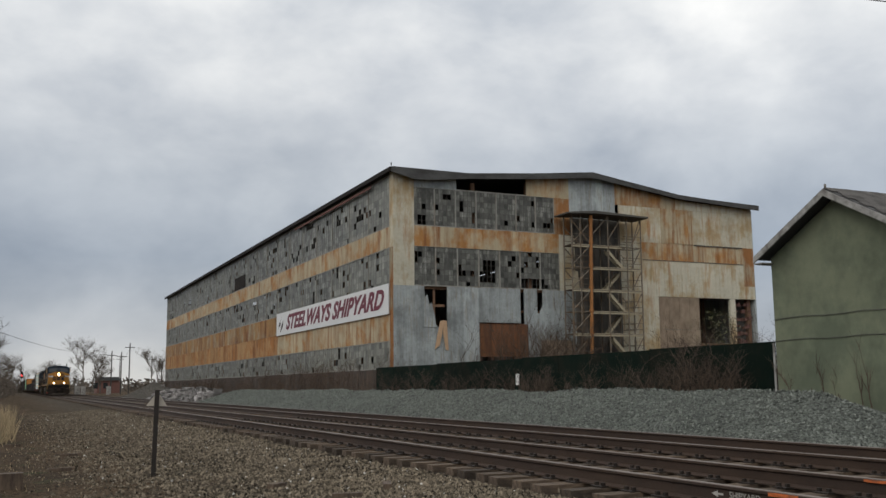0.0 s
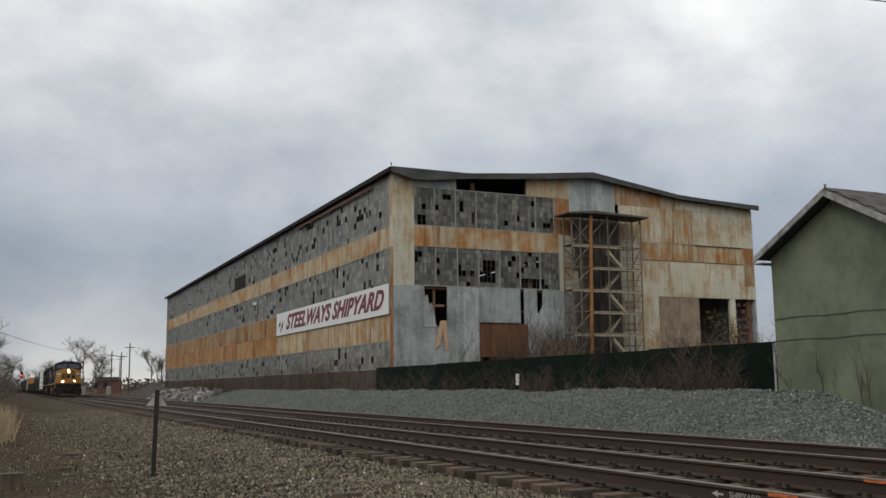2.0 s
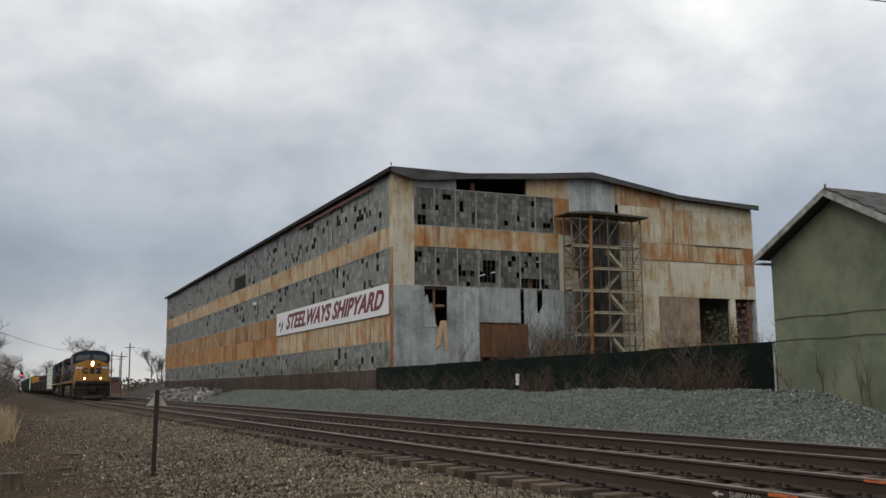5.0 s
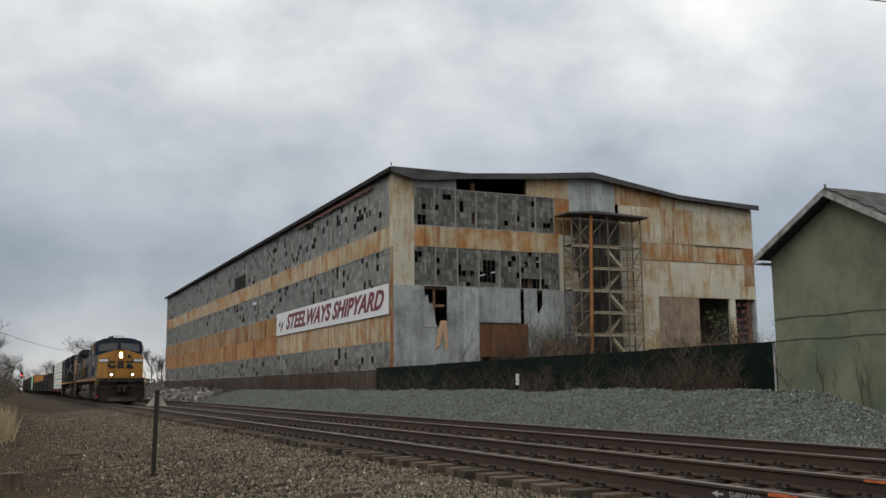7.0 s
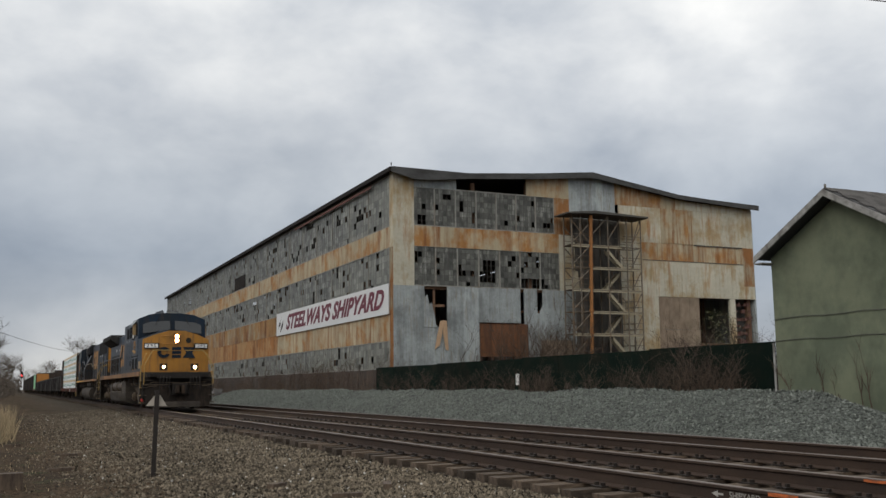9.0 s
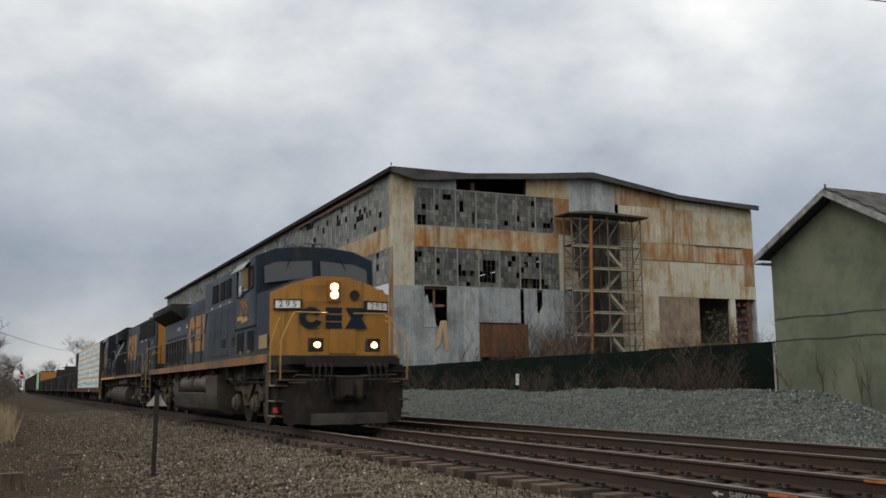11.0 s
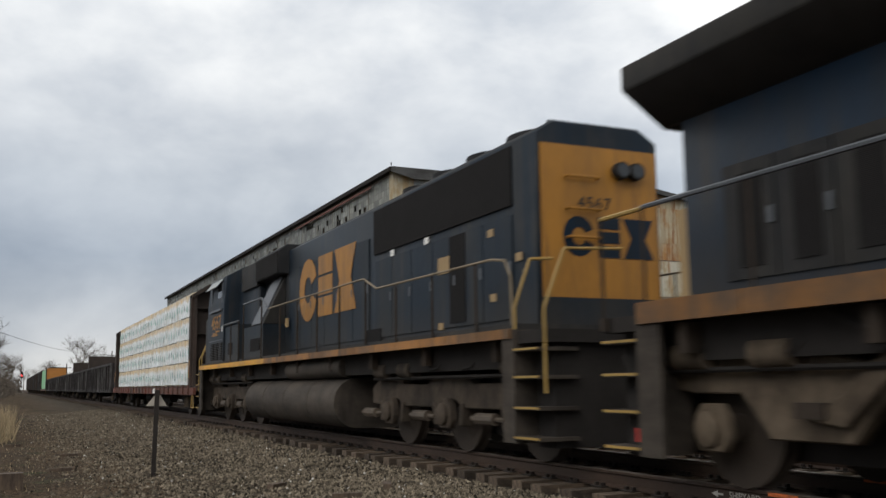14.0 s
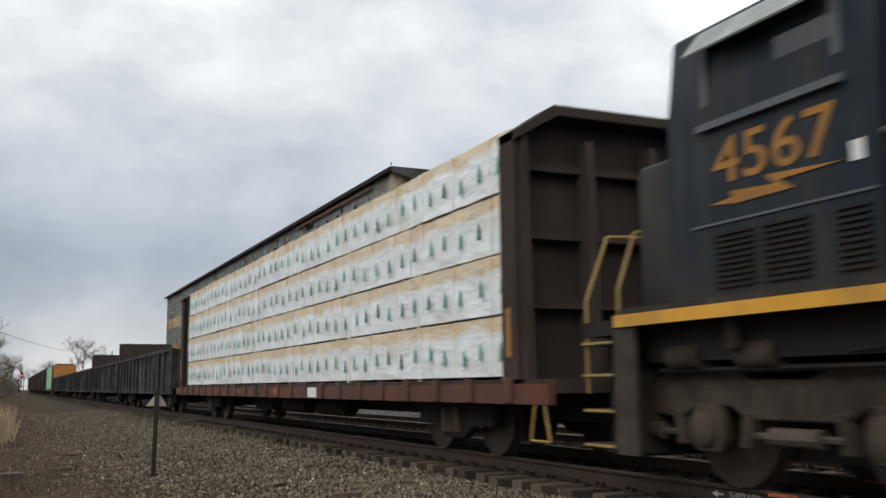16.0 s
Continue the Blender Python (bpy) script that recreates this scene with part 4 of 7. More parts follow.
    prism(bm, [(31.18, 6.4), (31.14, 5.4), (31.35, 4.1), (31.6, 4.0), (31.46, 6.37)], "y", BY - 0.17, BY - 0.13)
    part("torn_timber", bm, M["board"], f, "splintered pale board")
    bm = bmesh.new()
    box(bm, 29.6, 31.5, BY + 0.3, BY + 0.4, 7.5, 7.7)
    box(bm, 30.5, 30.65, BY + 0.28, BY + 0.42, 6.0, 9.0)
    box(bm, 38.1, 40.4, BY + 0.3, BY + 0.4, 7.2, 7.35)
    part("exposed_girt", bm, M["steel"], f)
    gone_up = {(1, 0), (2, 0), (1, 1), (2, 1), (2, 3), (7, 5), (8, 5), (5, 3), (11, 3), (11, 4), (14, 1), (14, 2), (25, 2), (29, 1), (29, 5), (32, 1), (33, 1), (34, 2), (22, 1)}
    gone_low = {(0, 5), (1, 5), (0, 4), (5, 4), (5, 2), (10, 3), (10, 2), (11, 2), (13, 2), (12, 0), (22, 4), (23, 5), (25, 3), (26, 4), (29, 4), (29, 5), (27, 6), (30, 0), (30, 1), (31, 0), (24, 2)}
    gone_low |= {(i, j) for i in (16, 17, 18) for j in (3, 4)} | {(i, j) for i in (15, 16, 17, 18) for j in (1, 2)} | {(i, j) for i in range(25, 30) for j in (0, 1)}
    pane_window(f, "gable_window", "wide steel window of dirty panes, some missing", "x", 28.69, 41.72, 13.9, 17.08, BY, 35, 7, 5, lambda i, j, r: (i, j) in gone_up, 400)
    pane_window(f, "gable_window", "wide steel window with many broken panes", "x", 28.70, 42.12, 9.1, 12.32, BY, 35, 7, 5, lambda i, j, r: (i, j) in gone_low, 400)
    # roof with overhang and fascia
    bm = bmesh.new()
    prism(bm, list(ROOF) + [(x, z - 0.2) for x, z in ROOF[::-1]], "y", BY - 0.55, BY2 + 0.4)
    part("roof", bm, M["roof"], f)
    bm = bmesh.new()
    lower = [(BX2 + 0.5, 17.28), (54.5, 17.75), (45.4, 18.95), (39.3, 18.36), (33.4, 17.92), (30.0, 17.55), (28.6, 17.5), (BX - 0.38, 17.98)]
    prism(bm, [(x, z + 0.02) for x, z in ROOF] + lower, "y", BY - 0.62, BY - 0.55)
    part("fascia", bm, M["fascia"], f)
    boxpart("gutter", (BX - 0.50, BX - 0.35, BY - 0.6, BY2 + 0.4, 18.02, 18.36), M["black"], f, bevel=0.03)
    tubebm = bmesh.new()
    tube(tubebm, (BX - 0.3, BY - 0.4, 18.5), (BX - 0.3, BY - 0.4, 18.72), 0.05)
    part("roof_spike", tubebm, M["fascia"], f)
    # red lath under the eave where the boarding has gone
    boxpart("eave_board", (BX - 0.30, BX - 0.22, 73, 96, 17.55, 17.75), M["redbrick"], f)
    # dark brown patch window
    boxpart("boarded_opening", (BX - 0.06, BX + 0.0, 120, 126, 13.95, 15.6), M["plow"], f)
    # sign on the side wall
    s = thing("sign_board", "long white sign with slanting maroon capital letters", "sign", (BX - 0.14, 86.3, 8.07))
    boxpart("board", (-0.05, 0.05, -17.05, 17.05, -1.2, 1.2), M["signwhite"], s)
    t = lettering("letters", "STEELWAYS SHIPYARD", 2.1, M["signred"], s, Matrix.Translation((-0.06, -1.2, -0.02)) @ SIDE, 0.012, 0.45, 1.0, 1.04, "", 0.075)
    w = max(v.co.x for v in t.data.vertices) - min(v.co.x for v in t.data.vertices)
    t.matrix_basis = Matrix.Translation((-0.06, -1.3, -0.02)) @ SIDE @ Matrix.Diagonal((29.2 / w, 1, 1, 1))
    bm = bmesh.new()
    prism(bm, [(16.3, -0.5), (15.2, 0.15), (15.7, 0.2), (14.9, 0.75), (15.9, 0.1), (15.3, 0.02)], "x", -0.066, -0.052)
    prism(bm, [(15.4, -0.85), (14.4, -0.2), (14.9, -0.15), (14.1, 0.35), (15.0, -0.3), (14.5, -0.35)], "x", -0.066, -0.052)
    part("emblem", bm, M["bar"], s)
    return f


def make_scaffold():
    y0, y1 = BY - 2.1, BY - 0.9
    s = thing("stair_scaffold", "rusty scaffold stair tower against the gable", "scaffold")
    xs = (42.0, 42.85, 43.8, 45.6, 47.5, 48.95)
    for i, x in enumerate(xs):
        for y in (y0, y1):
            main = i == 2 and y == y0
            bm = bmesh.new()
            tube(bm, (x - (0.2 if main else 0.08), y, 0), (x + (0.2 if main else 0.08), y, 15.32), 0.15 if main else 0.06, 8)
            if main:
                for z in np.arange(1.5, 15, 1.9):
                    tube(bm, (x - 0.2 + 0.026 * z, y, z), (x - 0.2 + 0.026 * z, y, z + 0.22), 0.19, 8)
            part("standard", bm, M["scaffrust"] if main else M["scaff"], s)
    # landings, alternately at the far and near end of the flights
    lifts = ((3.5, 43.9, 48.95), (5.35, 42.0, 48.95), (7.2, 43.9, 48.95), (9.02, 42.0, 48.95), (10.9, 44.0, 48.95), (12.75, 42.0, 47.0))
    for z, a, b in lifts:
        boxpart("deck", (a, b, y0 - 0.03, y0 + 0.05, z - 0.16, z + 0.08), M["deck"], s)
        boxpart("deck_boards", (a, b, y0 + 0.05, y1 - 0.06, z - 0.02, z + 0.05), M["dark_shaded"], s)
        bm = bmesh.new()
        for y in (y0, y1):
            tube(bm, (xs[0], y, z), (xs[5], y, z), 0.05, 6)
            for dz in (0.45, 0.95):
                tube(bm, (xs[0], y, z + dz), (xs[2], y, z + dz), 0.028, 5)
                tube(bm, (xs[4] - 0.3, y, z + dz), (xs[5], y, z + dz), 0.028, 5)
        for x in xs:
            tube(bm, (x, y0, z), (x, y1, z), 0.035, 6)
        part("ledger", bm, M["scaff"], s)
        bm = bmesh.new()
        tube(bm, (xs[0], y0 - 0.03, z + 0.1), (xs[2], y0 - 0.03, z + 1.8), 0.05, 6)
        tube(bm, (xs[0], y1 + 0.03, z + 1.8), (xs[2], y1 + 0.03, z + 0.1), 0.045, 6)
        tube(bm, (xs[5], y0 - 0.03, z + 1.75), (xs[5] - 1.0, y0 - 0.03, z + 0.1), 0.045, 6)
        part("brace", bm, M["scaff"], s)
    # flights of steps going to and fro, with handrails
    flights = ((45.6, 12.55, 47.2, 11.05), (47.1, 10.7, 45.55, 9.2), (45.75, 8.85, 47.3, 7.35), (47.15, 7.05, 45.7, 5.5), (45.85, 5.2, 47.35, 3.7))
    for k, (xa, za, xb, zb) in enumerate(flights):
        ya = y0 + 0.02 + 0.5 * (k % 2)
        bm = bmesh.new()
        for y in (ya, ya + 0.48):
            prism(bm, [(xa, za), (xb, zb), (xb, zb - 0.33), (xa, za - 0.33)], "y", y, y + 0.05)
        for j in range(7):
            u = (j + 0.5) / 7
            x, z = xa + (xb - xa) * u, za + (zb - za) * u
            box(bm, x - 0.12, x + 0.12, ya + 0.05, ya + 0.48, z - 0.12, z - 0.08)
        part("stair_flight", bm, M["deck"], s)
        bm = bmesh.new()
        tube(bm, (xa, ya, za + 0.75), (xb, ya, zb + 0.75), 0.028, 5)
        for u in (0.05, 0.5, 0.95):
            x, z = xa + (xb - xa) * u, za + (zb - za) * u
            tube(bm, (x, ya, z - 0.1), (x, ya, z + 0.75), 0.025, 5)
        part("handrail", bm, M["scaff"], s)
    # top bay under the sheet roof
    bm = bmesh.new()
    tube(bm, (xs[0], y0, 14.9), (xs[2], y0, 13.0), 0.05, 6)
    tube(bm, (xs[2], y0, 13.4), (xs[3], y0, 15.2), 0.045, 6)
    tube(bm, (xs[3], y0, 13.2), (xs[4] - 0.5, y0, 15.2), 0.05, 6)
    tube(bm, (xs[5], y0, 15.2), (xs[5] - 0.9, y0, 12.9), 0.05, 6)
    part("brace", bm, M["scaff"], s)
    bm = bmesh.new()
    prism(bm, [(41.5, 15.28), (44.2, 15.42), (49.55, 15.32), (49.55, 15.46), (44.2, 15.66), (41.5, 15.40)], "y", y0 - 0.5, y1 + 0.6)
    part("canopy", bm, M["bar"], s, "dark sheet roof of the tower", bevel=0.01)
    bm = bmesh.new()
    prism(bm, [(42.35, 9.2), (42.9, 9.15), (42.75, 10.6), (42.25, 10.6)], "y", y0 + 0.3, y0 + 0.36)
    part("leaning_board", bm, M["deck"], s)


# ---- fence and the green shed ----
def make_fence():
    f = thing("screen_fence", "dark green mesh screen fence on steel posts", "fence")
    y, k = 21.2, 0
    while y < 54.0:
        z = 2.49 - (y - 21) / 33 * 0.10
        boxpart("panel", (20.20, 20.23, y + 0.02, y + 2.98, 0.05, z + 0.015 * math.sin(k * 2.1)), M["fence"], f)
        bm = bmesh.new()
        tube(bm, (20.28, y, 0), (20.28, y, z + 0.04), 0.035, 8)
        part("fence_post", bm, M["post"], f)
        y, k = y + 3.0, k + 1
    n = thing("paper_notice", "small white notice tied to the green fence", "notice", (20.17, 36.6, 1.55))
    boxpart("sheet_of_paper", (-0.006, 0.006, -0.16, 0.14, -0.24, 0.24), M["white"], n)


def make_shed():
    h = thing("green_shed", "olive green stucco gable house with grey shingle roof", "house")
    x0, x1, y0, y1, ym = 19.5, 27.5, 15.52, 20.42, 17.97
    ez, rz = 4.79, 6.13
    bm = bmesh.new()
    prism(bm, [(y0, 0), (y1, 0), (y1, ez), (ym, rz), (y0, ez)], "x", x0, x1)
    part("wall", bm, M["greenwall"], h)
    sl = 0.5475
    for sgn in (1, -1):
        bm = bmesh.new()
        e = ym + sgn * 2.66
        prism(bm, [(ym, 6.20), (e, 6.20 - sl * 2.66), (e, 6.30 - sl * 2.66), (ym, 6.30)], "x", x0 - 0.42, x1 + 0.4)
        part("roof_slope", bm, M["roof"], h)
        # courses of shingles
        bm = bmesh.new()
        box(bm, -0.16, 0.16, -0.0, 0.30, 0, 0.014)
        me = finish(bm, "shingle", M["shingle"])
        ang = math.atan(sl)
        if sgn < 0:
            for r_ in range(10):
                for c in range(25):
                    d = 0.02 + r_ * 0.29
                    ob = share("shingle", me, h, (x0 - 0.25 + c * 0.325 + 0.16 * (r_ % 2), ym - (d + 0.30) * math.cos(ang), 6.315 - (d + 0.30) * math.sin(ang) + 0.002 * (c % 3)), (ang + 0.03, 0, 0))
        bm = bmesh.new()
        prism(bm, [(ym, 6.10), (e, 6.10 - sl * 2.66), (e, 6.28 - sl * 2.66), (ym, 6.28)], "x", x0 - 0.46, x0 - 0.42)
        part("rake_board", bm, M["trim"], h, "peeling white rake board")
        bm = bmesh.new()
        box(bm, x0 - 0.42, x1 + 0.4, min(e, e - sgn * 0.30), max(e, e - sgn * 0.30), 6.06 - sl * 2.66, 6.10 - sl * 2.66)
        part("soffit", bm, M["trim"], h)
    bm = bmesh.new()
    tube(bm, (x0 - 0.35, ym, 6.25), (x0 - 0.35, ym, 6.42), 0.03)
    part("finial", bm, M["trim"], h)
    for z in (3.07, 2.465):
        bm = bmesh.new()
        pts = [(x0 - 0.02, y, z + 0.02 * math.sin(y * 3)) for y in np.linspace(y0, y1, 9)]
        pipe(bm, pts, 0.009)
        part("wall_cable", bm, M["bar"], h)
    bm = bmesh.new()
    tube(bm, (x0 - 0.05, y1 + 0.04, 1.0), (x0 - 0.05, y1 + 0.04, 2.4), 0.03)
    part("corner_pipe", bm, M["trim"], h)


# ---- plants ----
def twig_mesh(name, seed, height, spread, mat, levels=4, base_r=0.02, kids=4, lean=0.5, leaf=None, first=0.25):
    """A bare shrub or tree: limbs that fork and taper."""
    r = random.Random(seed)
    V, F = [], []

    def limb(p, d, length, rad, lev):
        seg = 3 if lev < 2 else 2
        sides = 5 if lev < 1 else 3
        pts = [p]
        dd = d.copy()
        for _ in range(seg):
            dd = (dd + Vector((r.gauss(0, 0.12), r.gauss(0, 0.12), r.gauss(0.03, 0.06)))).normalized()
            pts.append(pts[-1] + dd * length / seg)
        o = dd.orthogonal().normalized()
        q = dd.cross(o)
        rings = []
        for i, c in enumerate(pts):
            rr = rad * (1 - 0.55 * i / seg)
            rings.append(len(V))
            for k in range(sides):
                a = 6.283 * k / sides
                V.append(c + (o * math.cos(a) + q * math.sin(a)) * rr)
        for i in range(seg):
            for k in range(sides):
                a, b = rings[i], rings[i + 1]
                F.append((a + k, a + (k + 1) % sides, b + (k + 1) % sides, b + k))
        if lev < levels - 1:
            for k in range(kids + (1 if r.random() < 0.4 else 0)):
                u = r.uniform(first if lev == 0 else 0.25, 1.0)
                i = min(seg - 1, int(u * seg))
                c = pts[i].lerp(pts[i + 1], u * seg - i)
                side = Vector((r.gauss(0, 1), r.gauss(0, 1), r.gauss(0.25, 0.35))).normalized()
                limb(c, (dd * (1 - lean) + side * lean).normalized(), length * r.uniform(0.45, 0.72), rad * 0.5, lev + 1)
    for _ in range(spread):
        d = Vector((r.gauss(0, 0.22), r.gauss(0, 0.22), 1)).normalized() if spread > 1 else Vector((r.gauss(0, 0.03), r.gauss(0, 0.03), 1)).normalized()
        p = Vector((r.gauss(0, 0.3), r.gauss(0, 0.3), -0.05)) if spread > 1 else Vector((0, 0, -0.1))
        limb(p, d, height * r.uniform(0.45, 0.65), base_r, 0)
    return mesh_from(name, [tuple(v) for v in V], F, mat)


def make_plants():
    shrubs = [twig_mesh("shrub", s, 2.2, 7, M["brush"], 4, 0.016, 3) for s in (1, 2, 3)]
    r = random.Random(12)
    spots = [(19.3, y + r.uniform(-0.4, 0.4), 0.45, r.uniform(0.55, 0.85)) for y in (22.3, 23.0, 23.6, 24.6, 26.4, 27.4, 31.5, 33.0, 33.9, 35.0)]
    spots += [(19.0 + r.uniform(0, 0.9), y + r.uniform(-0.3, 0.3), 0.35, r.uniform(0.6, 1.0)) for y in np.arange(22.2, 53, 1.9)]
    spots += [(19.4, y, 0.3, 1.15) for y in (23.2, 23.9, 24.5)]
    spots += [(21.3, y, 0, r.uniform(0.9, 1.5)) for y in (24, 25.5, 32.5, 36, 38, 39.5)]
    spots += [(x, BY - r.uniform(1.5, 4), 0, r.uniform(2.7, 3.6)) for x in (34.6, 35.6, 36.5, 37.4, 38.3, 39.2, 41, 42.5, 52.5, 54, 57.5, 59, 62.0, 63.5, 64.6, 65.5, 66.3)]
    for i, (x, y, z, s) in enumerate(spots):
        ob = new("bare_shrub", shrubs[i % 3])
        ob.matrix_basis = Matrix.Translation((x, y, z)) @ pose(0, 0, 0, 0, 0, r.uniform(0, 360)) @ Matrix.Scale(s, 4)
        tagged(ob, "leafless brown shrub with thin twigs by the fence", "shrub", "bare shrubs")
    # brush along the foot of the factory wall
    for i in range(46):
        y = 58 + i * 2.1 + r.uniform(-0.8, 0.8)
        ob = new("bare_shrub", shrubs[i % 3])
        ob.matrix_basis = Matrix.Translation((21.5 + r.uniform(-1.2, 3.5), y, 0)) @ pose(0, 0, 0, 0, 0, r.uniform(0, 360)) @ Matrix.Scale(r.uniform(1.2, 2.0) if y < 95 else r.uniform(0.8, 1.35), 4)
        tagged(ob, "leafless brown shrub at the foot of the factory wall", "shrub", "bare shrubs")
    leafy = thing("budding_bush", "budding yellow-green bush in the open bay", "bush", (57.8, BY - 1.2, 0))
    share("stem", twig_mesh("stem", 8, 7.0, 7, M["bark"], 4, 0.03, 3), leafy, (0, 0, 0))
    V, F = [], []
    for k in range(420):
        z = r.uniform(3.6, 7.6)
        c = Vector((r.gauss(0, 0.9), r.gauss(0, 0.5), z))
        a, b = Vector((r.gauss(0, 1), r.gauss(0, 1), r.gauss(0, 1))).normalized() * 0.09, Vector((r.gauss(0, 1), r.gauss(0, 1), r.gauss(0, 1))).normalized() * 0.06
        i = len(V)
        V += [tuple(c - a), tuple(c + b), tuple(c + a), tuple(c - b)]
        F.append((i, i + 1, i + 2, i + 3))
    share("leaves", mesh_from("leaves", V, F, M["leafy"]), leafy, (0, 0, 0))["kind"] = "stuff"
    # vines on the shed
    for (y, s) in ((19.9, 3), (19.35, 5), (18.75, 6), (18.3, 8), (17.5, 9), (17.2, 11)):
        ob = new("bare_vine", twig_mesh("bare_vine", s, 1.9, 1, M["brush"], 3, 0.018, 3, 0.3))
        ob.location = (19.42, y, 0.6)
        tagged(ob, "dry climbing stem against the green wall", "vine", "dry stems")
    # trees
    kinds = [twig_mesh("crown", 20 + s, 10, 1, M["haze"], 6, 0.17, 4, 0.55, first=0.3) for s in range(3)]
    def tree(x, y, h, k, lab="bare winter tree with a fine grey crown"):
        t = thing("tree", lab, "tree", (x, y, 0), "bare trees")
        t.rotation_euler = (0, 0, k * 1.7)
        share("crown", kinds[k % 3], t, (0, 0, 0), scale=(h / 8.5,) * 3)
        bm = bmesh.new()
        tube(bm, (0, 0, -0.2), (0, 0, h * 0.35), 0.2, 8, 0.13)
        part("trunk", bm, M["bark"], t)
    for k, (x, y, h) in enumerate(((17.5, 262, 11.5), (20.5, 268, 11), (23, 275, 9.5), (31.2, 236, 8.5), (33.5, 240, 9), (18, 300, 9), (26, 310, 9), (13, 330, 9),
                                   (-2.5, 150, 7.5), (-4.5, 140, 8.5), (-7, 150, 10), (-1.5, 175, 8), (-3.5, 190, 9), (0.0, 230, 8), (-6, 220, 10), (1.0, 280, 8.5), (-3, 300, 10), (3.5, 380, 9), (6, 420, 9), (11, 450, 10), (-1, 400, 11), (16, 420, 10))):
        tree(x, y, h, k)
    # undergrowth along the field edge and beyond, one low mass of twigs
    V, F = [], []
    for k in range(11000):
        if k % 4:
            x, y, hh = r.uniform(-11, 1.6), r.uniform(105, 330), r.uniform(0.5, 4.6)
            if x > -1.0 and y < 160 or (x > 0.2 and y < 230):
                continue
        else:
            x, y, hh = r.uniform(-60, 60), r.uniform(380, 460), r.uniform(1, 6)
            if 4.5 < x < 14:
                continue
        c = Vector((x, y, r.uniform(0, hh)))
        a = Vector((r.gauss(0, 1), r.gauss(0, 0.5), r.gauss(0.5, 1))).normalized() * (0.55 if k % 4 else 1.2)
        b = Vector((r.gauss(0, 1), 0, r.gauss(0, 1))).normalized() * (0.14 if k % 4 else 0.5)
        i = len(V)
        V += [tuple(c - a), tuple(c + b), tuple(c + a), tuple(c - b)]
        F.append((i, i + 1, i + 2, i + 3))
    tagged(new("undergrowth", mesh_from("undergrowth", V, F, M["haze"])), "distant tangle of bare brown undergrowth", "undergrowth", kind="stuff")
    # tan grass tufts at the field edge
    V, F = [], []
    for k in range(8600):
        if k < 7000:
            cx, cy, hh = r.gauss(-0.9, 0.55), r.gauss(33, 3.2), r.uniform(0.35, 0.95)
        else:
            cx, cy, hh = r.uniform(-6, 1.2), r.uniform(14, 40), r.uniform(0.02, 0.055)
        if cx > 0.3 and k < 7000:
            continue
        z = ground_height(cx, cy)
        dx, dy = r.gauss(0, 0.22) * hh, r.gauss(0, 0.22) * hh
        a = r.uniform(0, 3.14)
        wx, wy = math.cos(a) * 0.012, math.sin(a) * 0.012
        i = len(V)
        V += [(cx - wx, cy - wy, z - 0.02), (cx + wx, cy + wy, z - 0.02), (cx + dx, cy + dy, z + hh)]
        F.append((i, i + 1, i + 2))
    tagged(new("dry_grass", mesh_from("dry_grass", V, F, M["grass"])), "tufts of dry tan grass on the field edge", "grass", kind="stuff")


